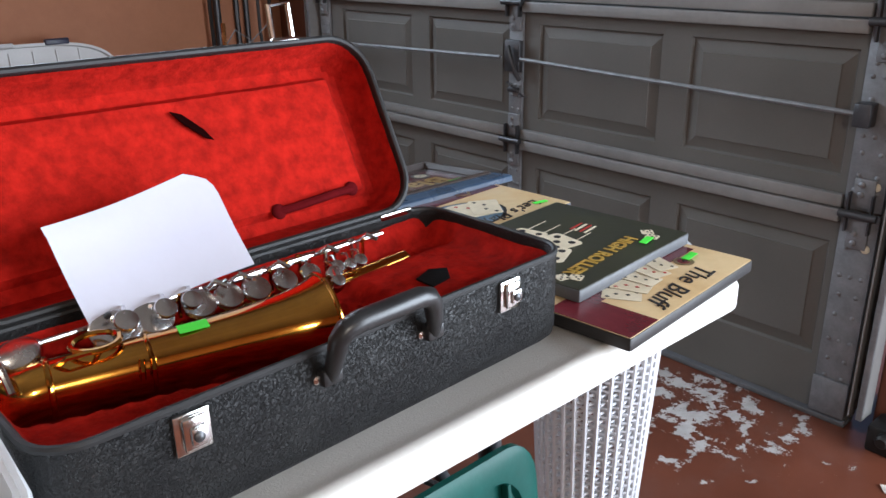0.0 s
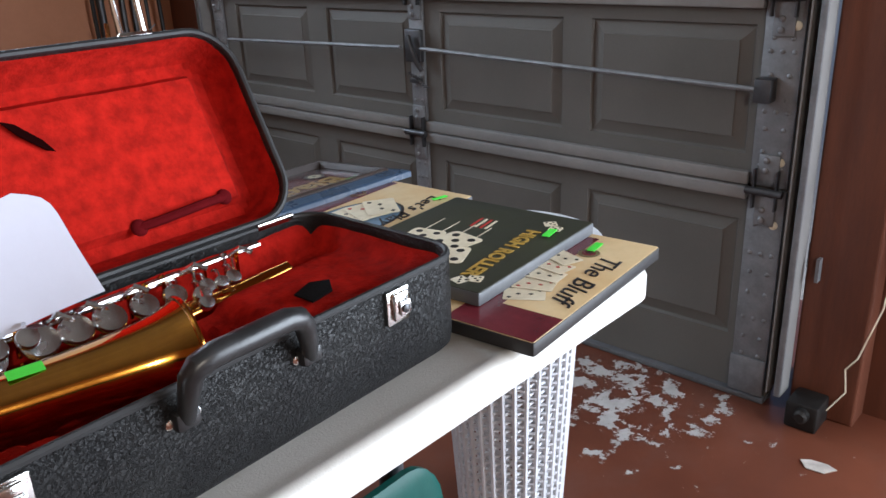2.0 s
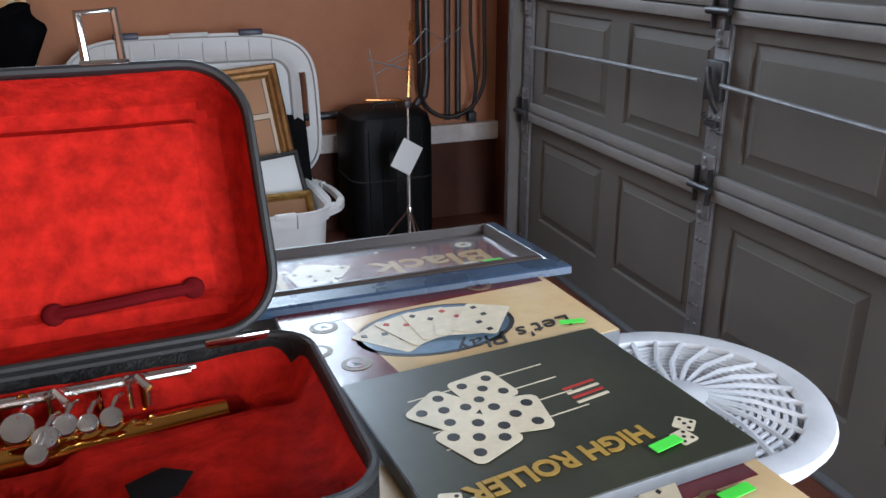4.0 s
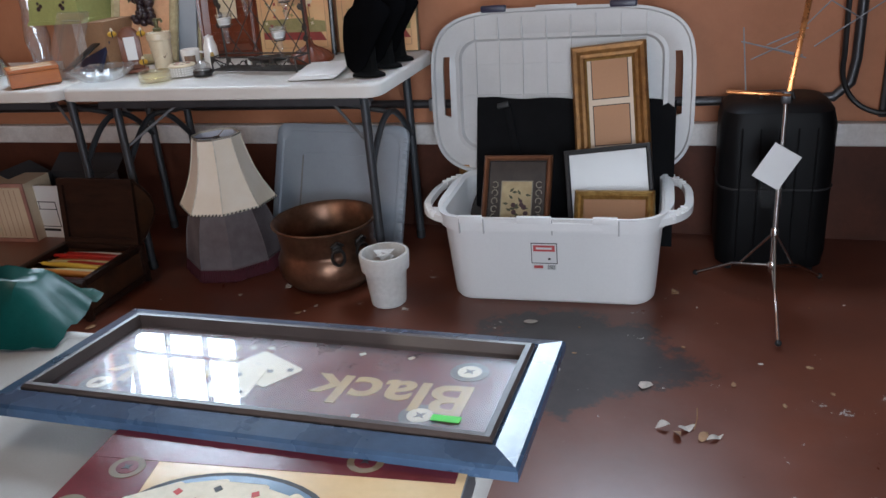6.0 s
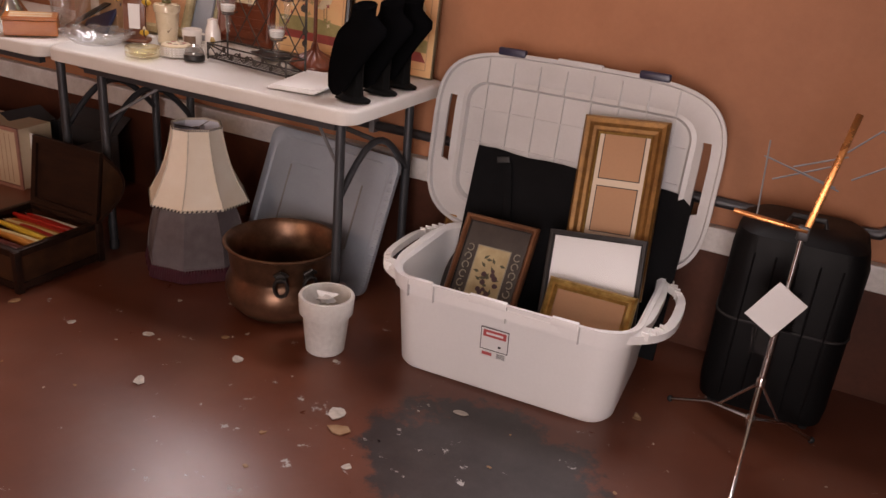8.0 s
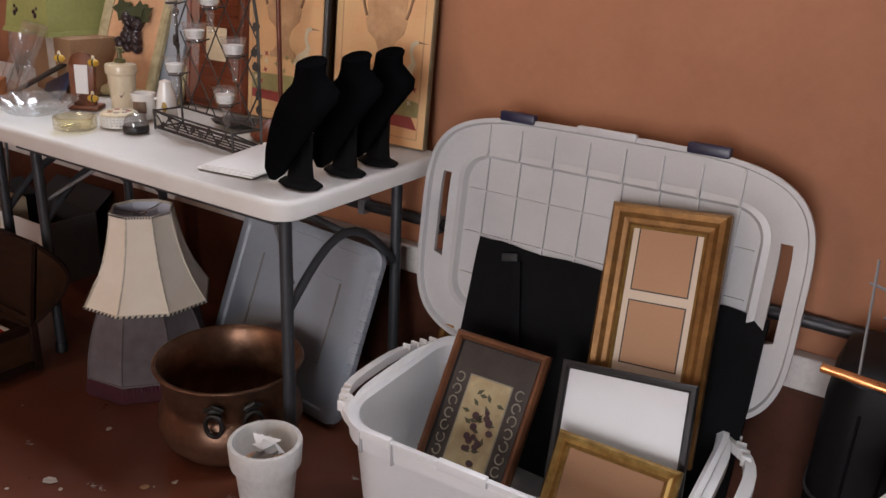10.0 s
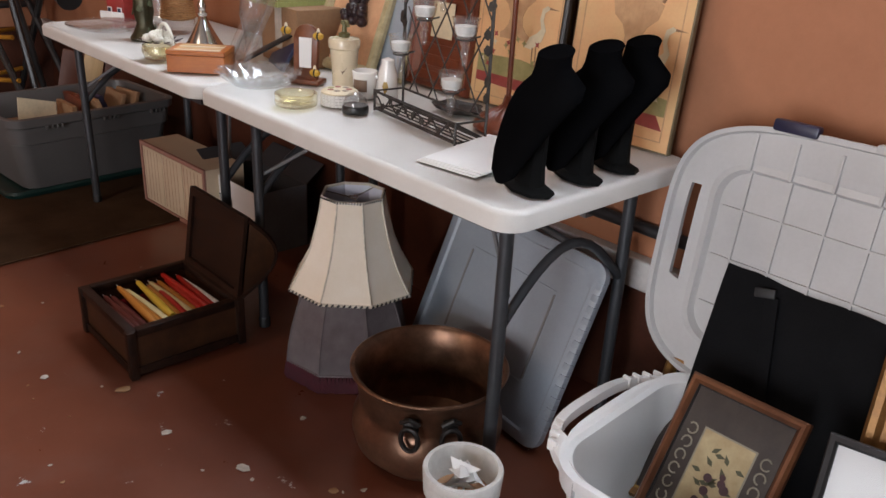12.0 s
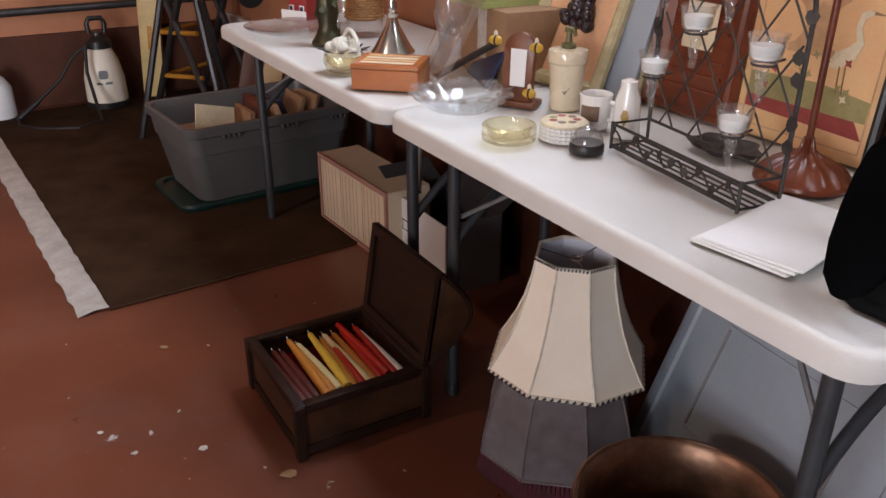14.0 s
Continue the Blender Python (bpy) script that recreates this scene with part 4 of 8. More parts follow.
# ---- alto saxophone lying in the case ----
sax = thing("saxophone", "gold lacquered alto saxophone with nickel keys, lying in its case", "saxophone", CASE @ pose(0, 0, 0.014) @ BED)
body = [(0.065, 0.212), (0.10, 0.214), (0.16, 0.213), (0.25, 0.210), (0.36, 0.206), (0.46, 0.206), (0.535, 0.210)]
part("body_tube", tube([(u, v, 0.040 + 0.016 * i / 6) for i, (u, v) in enumerate(body)], 0.03, 24, taper=[0.026, 0.0255, 0.024, 0.021, 0.0175, 0.0145, 0.012]), "brass_lacquer", sax)
bow = [(0.065 - 0.032 * math.sin(math.pi * k / 12), 0.212 - 0.018 * (1 - math.cos(math.pi * k / 12)), 0.040 + 0.015 * (1 - math.cos(math.pi * k / 12))) for k in range(13)]
part("bow", tube(bow, 0.026, 24, taper=[0.026 + 0.0001 * k for k in range(13)]), "brass_lacquer", sax)
A, B = Vector((0.062, 0.177, 0.068)), Vector((0.332, 0.112, 0.070))
AX = (B - A).normalized()
SIDE = Vector((-AX.y, AX.x, 0)).normalized()


def bell_loop(f, r, n=32):
    c = A + (B - A) * f
    return [c + SIDE * (r * math.cos(2 * math.pi * k / n)) + Vector((0, 0, r * math.sin(2 * math.pi * k / n))) for k in range(n)]


bell = [(0.0, 0.0275), (0.25, 0.0285), (0.5, 0.0305), (0.68, 0.0335), (0.82, 0.038), (0.91, 0.043), (0.97, 0.049), (1.0, 0.053), (0.995, 0.051), (0.95, 0.044), (0.85, 0.037), (0.6, 0.030)]
part("bell", rings([bell_loop(f, r) for f, r in bell], True, False, True), "brass_lacquer", sax)
part("bell_rim", tube(bell_loop(1.0, 0.053), 0.0028, 8, True), "brass_lacquer", sax)
part("bow_band", tube(bell_loop(0.02, 0.0285), 0.0030, 8, True), "brass_lacquer", sax)
part("bow_band", tube(bell_loop(0.34, 0.0296), 0.0022, 8, True), "brass_lacquer", sax)
part("bow_guard", tube([(0.030, 0.150 + 0.07 * k / 8, 0.088 + 0.020 * math.sin(math.pi * k / 8)) for k in range(9)], 0.0035, 8), "nickel_key", sax)
part("bow_key_cup", moved(lathe([(0.020, -0.004), (0.021, 0.0), (0.021, 0.003), (0.017, 0.006), (0.008, 0.0075), (0.0005, 0.008)], 22), pose(0.052, 0.200, 0.100, 14, -14, 0)), "nickel_key", sax)
part("guard_ring", tube([(0.112 + 0.022 * math.cos(2 * math.pi * k / 24), 0.168 + 0.020 * math.sin(2 * math.pi * k / 24), 0.104) for k in range(24)], 0.0032, 6, True), "brass_lacquer", sax)


def key_cup(u, v, z, r, tilt=-42):
    c = part("key_cup", moved(lathe([(r * 0.94, -0.004), (r, 0.0), (r, 0.003), (r * 0.92, 0.0048), (r * 0.5, 0.0058), (0.0005, 0.006)], 20), pose(u, v, z, tilt * -1, 0, 0)), "nickel_key", sax)
    part("key_arm", tube([(u, v + 0.002, z + r * 0.6), (u + 0.005, v + 0.014, z + 0.010), (u + 0.009, v + 0.028, z + 0.004)], 0.0022, 6), "nickel_key", c)


for u, v, z, r in ((0.143, 0.200, 0.092, 0.026), (0.184, 0.203, 0.092, 0.022), (0.236, 0.203, 0.090, 0.019), (0.270, 0.200, 0.089, 0.017), (0.304, 0.199, 0.088, 0.017), (0.342, 0.199, 0.087, 0.015), (0.378, 0.200, 0.085, 0.013), (0.398, 0.180, 0.084, 0.010), (0.412, 0.192, 0.085, 0.0095), (0.392, 0.165, 0.080, 0.0085), (0.428, 0.188, 0.085, 0.008), (0.445, 0.190, 0.085, 0.009), (0.150, 0.186, 0.106, 0.0125), (0.192, 0.188, 0.105, 0.012), (0.222, 0.190, 0.104, 0.011)):
    key_cup(u, v, z, r)
for k, (a, b, v, z) in enumerate(((0.05, 0.40, 0.222, 0.094), (0.20, 0.515, 0.224, 0.098), (0.28, 0.510, 0.214, 0.101), (0.35, 0.50, 0.230, 0.093))):
    rod = part("key_rod", tube([(a, v, z), (b, v + 0.01, z - 0.004)], 0.0030, 8), "nickel_key", sax)
    for j in range(4):
        u = a + (b - a) * (j + 0.3) / 4
        part("rod_post", join(tube([(u, v, z - 0.028), (u, v, z)], 0.0022, 6), ball(0.0048, (u, v + 0.002, z), seg=8)), "brass_lacquer" if (j + k) % 2 else "nickel_key", rod)
for u in (0.33, 0.40, 0.46, 0.25, 0.28):
    part("touch_lever", tube([(u, 0.215, 0.102), (u + 0.008, 0.203, 0.112), (u + 0.016, 0.192, 0.106)], 0.0034, 6), "nickel_key", sax)
part("key_guard", tube([(0.072, 0.165, 0.092), (0.080, 0.152, 0.104), (0.10, 0.150, 0.104), (0.112, 0.160, 0.094)], 0.0028, 6), "brass_lacquer", sax)
for u in (0.135, 0.145, 0.305):
    part("bell_brace", tube([(u, 0.158 - 0.24 * (u - 0.14) - 0.032, 0.068), (u, 0.158 - 0.24 * (u - 0.14) - 0.034, 0.078), (u + 0.003, 0.158 - 0.24 * (u - 0.14) - 0.028, 0.088)], 0.003, 6), "brass_lacquer", sax)
part("price_sticker", moved(flat(rrect(0.030, 0.013, 0.001, 2)), pose(0.196, 0.139, 0.1005, 14, 0, -10)), "sticker_green", sax, "bright green price sticker")

# sheet of paper standing in the case against the lid
sh = thing("paper_sheet", "curled white sheet of paper with a punched hole", "paper", CASE @ pose(0.0105, 0.004, -0.004) @ BED @ Matrix.Diagonal((1.03, 1, 1, 1)))
lo = []
for j in range(13):
    f = j / 12
    cu = 0.022 * math.sin(f * math.pi * 0.62)
    lo.append([(0.110 + 0.004 * j / 3 - 0.028 * f + 0.178 * k / 12 * (1 - 0.16 * max(0, (f - 0.6) / 0.4) ** 2.5), 0.196 + 0.040 * f + cu + 0.010 * math.sin(k / 12 * 3), 0.112 + 0.026 * (k / 12) + 0.122 * f - 0.012 * max(0, f - 0.8) * 5 - 0.008 * math.sin(k / 12 * 3.1) * f) for k in range(13)])
part("sheet", rings(lo, False, False, False), "paper", sh, smooth=True)
part("punched_hole", moved(flat(disc(0, 0, 0.004, 12), 0, 0.0006), CASE.inverted() @ CASE @ pose(0.125, 0.1975, 0.130, 80, 0, 3)), "ink_black", sh)

# ---- sign boards ----


def board(name, label, m, w, d, t, face, edge="board_edge_grey"):
    b = thing(name, label, "sign", m)
    part("board", prism(rrect(w, d, 0.004, 2, w / 2, d / 2), 0, t, 0.0015), edge, b)
    part("printed_face", flat(rrect(w - 0.003, d - 0.003, 0.003, 2, w / 2, d / 2), t, 0.0008), face, b)
    return b


def chip_token(parent, x, y, z, r=0.02, mt_="chip_bronze"):
    c = part("printed_chip", moved(flat(disc(0, 0, r, 20), 0, 0.0005), pose(x, y, z)), mt_, parent)
    part("chip_centre", moved(flat(disc(0, 0, r * 0.62, 16), 0, 0.0004), pose(x, y, z + 0.0005)), "card_cream" if mt_ == "frame_black" else "maroon_board", c)
    part("chip_pip", moved(flat([(r * 0.35 * math.cos(k * math.pi / 4) * (1 if k % 2 else 0.35), r * 0.35 * math.sin(k * math.pi / 4) * (1 if k % 2 else 0.35)) for k in range(8)], 0, 0.0003), pose(x, y, z + 0.0009)), "ink_black", c)


def die(parent, x, y, z, s, deg, pips=5):
    d = part("printed_die", moved(flat(turned(rrect(s, s, s * 0.14, 3), deg, 0, 0), 0, 0.0005), pose(x, y, z)), "card_cream", parent)
    for dx, dy in ((0.27, 0.27), (-0.27, -0.27), (0, 0), (0.27, -0.27), (-0.27, 0.27))[:pips]:
        a = turned([(dx * s, dy * s)], deg, 0, 0)[0]
        part("pip", moved(flat(disc(0, 0, s * 0.10, 10), 0, 0.0004), pose(x + a[0], y + a[1], z + 0.0005)), "ink_black", d)


def card_print(parent, x, y, z, w, h, deg, suit="ink_black", tint="card_cream"):
    c = part("printed_card", moved(flat(rrect(w, h, w * 0.08, 3), 0, 0.0005), pose(x, y, z, 0, 0, deg)), tint, parent)
    for dx, dy in ((-0.3, 0.36), (0.3, -0.36), (0, 0.15), (0, -0.15)):
        a = turned([(dx * w, dy * h)], deg, 0, 0)[0]
        part("suit_mark", moved(flat([(0, 0.09 * w), (0.08 * w, 0), (0, -0.1 * w), (-0.08 * w, 0)], 0, 0.0004), pose(x + a[0], y + a[1], z + 0.0005, 0, 0, deg)), suit, c)


# board under the pile, tan with a maroon band
b1 = board("playing_card_sign", "tan and maroon wooden card sign lying on the table", pose(-1.272, -2.425, 0.742, 0, 0, 5.1), 0.360, 0.250, 0.018, "tan_board", "board_edge_black")
Z = 0.0188
part("maroon_band", flat([(0.002, 0.09), (0.343, 0.09), (0.343, 0.130), (0.002, 0.130)], Z, 0.0004), "maroon_board", b1)
part("maroon_band", flat([(0.002, 0.002), (0.072, 0.002), (0.072, 0.09), (0.002, 0.09)], Z, 0.0004), "maroon_board", b1)
lettering("The Bluff", 0.047, "ink_black", b1, pose(0.20, 0.034, Z + 0.001, 0, 0, 183), "black script lettering", 0.0, slant=0.35)
for k in range(5):
    card_print(b1, 0.11 + 0.032 * k, 0.080 + 0.004 * k, Z + 0.0005 + 0.0012 * k, 0.036, 0.055, 28 - 13 * k, "card_red" if k % 2 else "ink_black")
chip_token(b1, 0.282, 0.076, Z + 0.0006, 0.016)
chip_token(b1, 0.245, 0.106, Z + 0.0006, 0.017, "card_red")
part("price_sticker", moved(flat(rrect(0.036, 0.012, 0.001, 2)), pose(0.305, 0.078, Z + 0.0022, 0, 0, 4)), "sticker_green", b1, "bright green price sticker")

b2 = board("dice_sign", "dark olive wooden dice sign lying on another sign", pose(-1.236, -2.314, 0.7615, 0, 0, 5.1), 0.313, 0.262, 0.018, "olive_board")
lettering("HIGH ROLLER", 0.031, "gold_ink", b2, pose(0.135, 0.052, Z + 0.001, 0, 0, 184), "gold capital letters", 0.0010)
for x, y, s, a in ((0.085, 0.115, 0.062, 20), (0.135, 0.135, 0.062, -12), (0.075, 0.170, 0.058, 35), (0.128, 0.190, 0.056, 8)):
    die(b2, x, y, Z + 0.0005 + y * 0.003, s, a)
for k in range(4):
    part("rule_line", flat([(0.05, 0.11 + 0.03 * k), (0.21, 0.12 + 0.03 * k), (0.21, 0.1215 + 0.03 * k), (0.05, 0.1115 + 0.03 * k)], Z, 0.0003), "card_cream", b2)
for x, y, a in ((0.255, 0.035, 10), (0.27, 0.052, 40), (0.035, 0.030, 15), (0.022, 0.045, -20)):
    die(b2, x, y, Z + 0.0006, 0.020, a, 4)
for k in range(4):
    part("stripe", moved(flat([(-0.02, 0), (0.02, 0), (0.02, 0.004), (-0.02, 0.004)], 0, 0.0004), pose(0.222, 0.128 + 0.009 * k, Z, 0, 0, 6)), "card_red" if k % 2 else "card_cream", b2)
part("price_sticker", moved(flat(rrect(0.034, 0.012, 0.001, 2)), pose(0.232, 0.032, Z + 0.002, 0, 0, 8)), "sticker_green", b2, "bright green price sticker")

b3 = board("card_fan_sign", "tan wooden sign with a fan of cards", pose(-1.281, -2.056, 0.742, 0, 0, 4.0) @ Matrix.Diagonal((0.93, 0.82, 1, 1)), 0.40, 0.255, 0.030, "tan_board")
Z3 = 0.0308
part("maroon_band", flat([(0.002, 0.002), (0.10, 0.002), (0.08, 0.20), (0.002, 0.20)], Z3, 0.0004), "maroon_board", b3)
part("maroon_band", flat([(0.002, 0.20), (0.39, 0.205), (0.39, 0.253), (0.002, 0.253)], Z3, 0.0004), "maroon_board", b3)
part("black_ring", flat(disc(0.185, 0.115, 0.078, 32, 0.108), Z3, 0.0004), "ink_black", b3)
part("blue_oval", flat(disc(0.185, 0.115, 0.072, 32, 0.101), Z3 + 0.0005, 0.0004), "sky_blue_print", b3)
for k in range(5):
    card_print(b3, 0.125 + 0.030 * k, 0.115 + 0.012 * math.sin(k), Z3 + 0.001 + 0.0012 * k, 0.062, 0.092, 36 - 18 * k, "card_red" if k % 2 else "ink_black")
lettering("Let's Play", 0.047, "ink_black", b3, pose(0.275, 0.052, Z3 + 0.001, 0, 0, 186), "black script lettering", 0.0, slant=0.35)
for x, y in ((0.052, 0.185), (0.026, 0.115), (0.295, 0.228), (0.06, 0.06)):
    chip_token(b3, x, y, Z3 + 0.0006, 0.019)
part("price_sticker", moved(flat(rrect(0.034, 0.012, 0.001, 2)), pose(0.352, 0.048, Z3 + 0.002, 0, 0, -14)), "sticker_green", b3, "bright green price sticker")

# framed picture at the far end of the table, its print facing up and upside down from the south
fw, fd = 0.595, 0.266
fp = thing("framed_card_picture", "long framed card picture under glass, navy and black frame", "framed picture", pose(-0.878 - fw / 2, -1.716, 0.7605, 4.5, 0, 180))
part("outer_frame", picture_frame(fw, fd, [(0.0, 0.0), (0.0, 0.010), (0.003, 0.013), (0.026, 0.018), (0.030, 0.016), (0.030, 0.0)]), "frame_navy", fp, "navy blue outer moulding", smooth=False)
part("inner_frame", picture_frame(fw - 0.06, fd - 0.06, [(0.0, 0.0), (0.0, 0.019), (0.003, 0.022), (0.009, 0.022), (0.014, 0.011), (0.014, 0.0)]), "frame_dark_lip", fp, "dark brown inner lip", smooth=False)
part("backing", prism(rrect(fw - 0.07, fd - 0.07, 0.002, 2), 0.001, 0.005), "maroon_board", fp, "maroon printed picture")
ZB = 0.0052
lettering("Black", 0.084, "gold_ink", fp, pose(-0.135, 0.012, ZB + 0.0006), "gold lettering", 0.0016)
lettering("Jack", 0.084, "gold_ink", fp, pose(0.148, 0.012, ZB + 0.0006), "gold lettering", 0.0016)
lettering("Played Daily", 0.026, "gold_ink", fp, pose(0.150, -0.052, ZB + 0.0006), "small gold lettering", 0.0003)
card_print(fp, 0.030, -0.012, ZB + 0.0008, 0.055, 0.078, 62)
card_print(fp, 0.048, 0.022, ZB + 0.0020, 0.055, 0.078, 8)
for x, y in ((-0.205, -0.048), (-0.18, 0.052), (0.205, 0.055), (0.21, -0.05)):
    chip_token(fp, x, y, ZB + 0.0004, 0.022, "frame_black")
for k in range(16):
    a, b = random.uniform(-0.23, 0.23), random.choice((-0.062, 0.062)) + random.uniform(-0.008, 0.008)
    part("pale_square", moved(flat(rrect(0.008, 0.006, 0.001, 2), 0, 0.0003), pose(a, b, ZB + 0.0003, 0, 0, random.uniform(0, 90))), "card_cream", fp)
part("price_sticker", moved(flat(rrect(0.030, 0.011, 0.001, 2)), pose(-0.21, 0.060, 0.0102)), "sticker_green", fp, "bright green price sticker")
gw, gh = fw / 2 - 0.044, fd / 2 - 0.044
gp = bmesh.new()
gp.faces.new([gp.verts.new(q) for q in ((-gw, -gh, 0.0092), (gw, -gh, 0.0092), (gw, gh, 0.0092), (-gw, gh, 0.0092))])
pg = part("glass", gp, "picture_glass", fp)
if pg.data.polygons[0].normal.z < 0:
    pg.data.flip_normals()
pg.visible_shadow = False

# ---- round the near table ----
tub = thing("storage_tub", "translucent plastic storage tub standing on the table", "plastic tub", pose(-2.125, -2.335, 0.741, 0, 0, -2))
tw = lambda k: rrect(0.36 - 2 * k, 0.20 - 2 * k, 0.035, 5)
part("tub_body", loft([(tw(0.016), 0), (tw(0.008), 0.07), (tw(0.006), 0.118), (tw(0.0), 0.122), (tw(0.0), 0.130), (tw(0.010), 0.130), (tw(0.012), 0.11), (tw(0.022), 0.004)]), "clear_tub", tub)
part("tub_rim", tube([(x, y, 0.128) for x, y in tw(0.003)], 0.004, 6, True), "clear_tub", tub)

gl = thing("green_tote_lid", "dark green ribbed plastic tote lid leaning under the table", "tote lid", pose(-1.725, -2.425, 0.012, 84, 0, 1) @ Matrix.Diagonal((1, 1.25, 1, 1)))
go = lambda k: rrect(0.72 - 2 * k, 0.50 - 2 * k, 0.05, 5, 0, 0.25)
part("panel", loft([(go(0.0), -0.010), (go(0.0), 0.0), (go(0.006), 0.004), (go(0.030), 0.004), (go(0.034), -0.004)]), "green_tote", gl)
for k in range(8):
    x = -0.30 + 0.60 * k / 7
    part("rib", bx(x - 0.003, x + 0.003, 0.035, 0.465, -0.004, 0.009, 0.001), "green_tote", gl)
for k in range(5):
    y = 0.07 + 0.36 * k / 4
    part("rib", bx(-0.32, 0.32, y - 0.003, y + 0.003, -0.004, 0.008, 0.001), "green_tote", gl)

hm = thing("laundry_hamper", "tall white woven plastic hamper beside the table", "hamper", pose(-0.800, -2.020, 0))
hr = lambda z: 0.102 + 0.036 * z / 0.64
for k in range(34):
    a = 2 * math.pi * k / 34
    part("upright", tube([((hr(z) + 0.003) * math.cos(a), (hr(z) + 0.003) * math.sin(a), z) for z in (0.02, 0.25, 0.45, 0.615)], 0.0052, 6), "wicker_white", hm)
for k in range(58):
    z = 0.03 + 0.58 * k / 57
    n = 68
    part("woven_strand", tube([((hr(z) + 0.0034 * (1 if (i + k) % 2 else -1)) * math.cos(2 * math.pi * (i + 0.5) / n), (hr(z) + 0.0034 * (1 if (i + k) % 2 else -1)) * math.sin(2 * math.pi * (i + 0.5) / n), z) for i in range(n)], 0.0034, 4, True), "wicker_white", hm)
part("base", lathe([(0.098, 0), (0.107, 0.005), (0.107, 0.03), (0.098, 0.03)], 40), "wicker_white", hm)
part("rim", lathe([(0.134, 0.605), (0.150, 0.61), (0.178, 0.632), (0.178, 0.642), (0.142, 0.640)], 48, False, False), "wicker_white", hm)
ld = part("lid", lathe([(0.180, 0.642), (0.186, 0.646), (0.182, 0.655), (0.166, 0.659), (0.150, 0.656), (0.146, 0.648)], 48, False, False), "wicker_white", hm, "white spoked lid")
for k in range(26):
    a = 2 * math.pi * k / 26
    part("spoke", tube([(0.150 * math.cos(a), 0.150 * math.sin(a), 0.652), (0.09 * math.cos(a + 0.16), 0.09 * math.sin(a + 0.16), 0.654), (0.03 * math.cos(a + 0.35), 0.03 * math.sin(a + 0.35), 0.655)], 0.004, 5), "wicker_white", ld)
for r in (0.135, 0.125, 0.115, 0.105, 0.095, 0.085, 0.075, 0.065, 0.055, 0.045):
    part("lid_ring", tube([(r * math.cos(2 * math.pi * k / 32), r * math.sin(2 * math.pi * k / 32), 0.650) for k in range(32)], 0.0035, 5, True), "wicker_white", ld)
part("lid_hub", lathe([(0.034, 0.648), (0.034, 0.656), (0.028, 0.660)], 20), "wicker_white", ld)

gc = thing("green_cloth_bag", "crumpled green fabric bag lying on the table", "bag", pose(-1.66, -1.615, 0.741, 0, 0, 15))
bm = bmesh.new()
gv = [[bm.verts.new((0.20 * (i / 14 - 0.5), 0.16 * (j / 12 - 0.5), max(0.0, 0.075 * (1 - (2 * abs(i / 14 - 0.5)) ** 3) * (1 - (2 * abs(j / 12 - 0.5)) ** 3) + 0.02 * noise.noise((i * 0.35, j * 0.4, 1))))) for j in range(13)] for i in range(15)]
for i in range(14):
    for j in range(12):
        bm.faces.new((gv[i][j], gv[i + 1][j], gv[i + 1][j + 1], gv[i][j + 1]))
part("cloth", bm, "green_tote", gc)
rx_ = thing("windowed_box", "small dark box with a white-lined window and red foot", "box", pose(-1.80, -1.615, 0.741, 0, 0, 12))
part("carton", bx(-0.085, 0.085, -0.035, 0.035, 0.018, 0.165, 0.004), "frame_black", rx_)
part("red_foot", bx(-0.088, 0.088, -0.038, 0.038, 0.0, 0.018, 0.003), "card_red", rx_, "red band along the foot")
part("window_line", moved(picture_frame(0.14, 0.12, [(0, 0), (0, 0.0015), (0.005, 0.0015), (0.005, 0)]), pose(0, -0.0352, 0.092, 90, 0, 0)), "card_white", rx_, "white printed outline", smooth=False)
part("window_film", bx(-0.060, 0.060, -0.0362, -0.0352, 0.042, 0.142), "chrome", rx_, "shiny window film")
# ---- big white storage bin with its lid standing behind it ----
BINM = pose(-1.195, 0.200, 0, 0, 0, 2.5) @ Matrix.Diagonal((0.935, 0.93, 0.97, 1))
sb = thing("storage_bin", "large white plastic storage bin full of picture frames", "storage bin", BINM)
BL, BD, BHt = 0.76, 0.50, 0.325


def bo(dx, dy, r):
    return rrect(BL + 2 * dx, BD + 2 * dy, r, 8)


part("bin_body", loft([(bo(-0.034, -0.022, 0.07), 0.0), (bo(-0.022, -0.010, 0.09), 0.010), (bo(-0.018, -0.006, 0.10), 0.03), (bo(0.0, 0.016, 0.11), BHt - 0.055), (bo(0.0, 0.018, 0.11), BHt - 0.05), (bo(0.012, 0.030, 0.115), BHt - 0.05), (bo(0.016, 0.034, 0.12), BHt - 0.012), (bo(0.018, 0.036, 0.12), BHt), (bo(0.006, 0.024, 0.115), BHt), (bo(-0.004, 0.010, 0.11), BHt - 0.01), (bo(-0.024, -0.012, 0.10), 0.035), (bo(-0.040, -0.030, 0.08), 0.012)]), "bin_white", sb)


def slotted(stack, slot, drop):
    """A flange through nested outlines, left open where slot(x, y, ring) says so, with depth."""
    bm = bmesh.new()
    rows = [[bm.verts.new((x, y, z)) for x, y in o] for o, z in stack]
    n = len(rows[0])
    for q, (a, b) in enumerate(zip(rows, rows[1:])):
        for i in range(n):
            j = (i + 1) % n
            c = (a[i].co + a[j].co + b[i].co + b[j].co) / 4
            if not slot(c.x, c.y, q):
                bm.faces.new((a[i], a[j], b[j], b[i]))
    ex = bmesh.ops.extrude_face_region(bm, geom=bm.faces[:])
    for e in ex["geom"]:
        if isinstance(e, bmesh.types.BMVert):
            e.co.z -= drop
    return bm


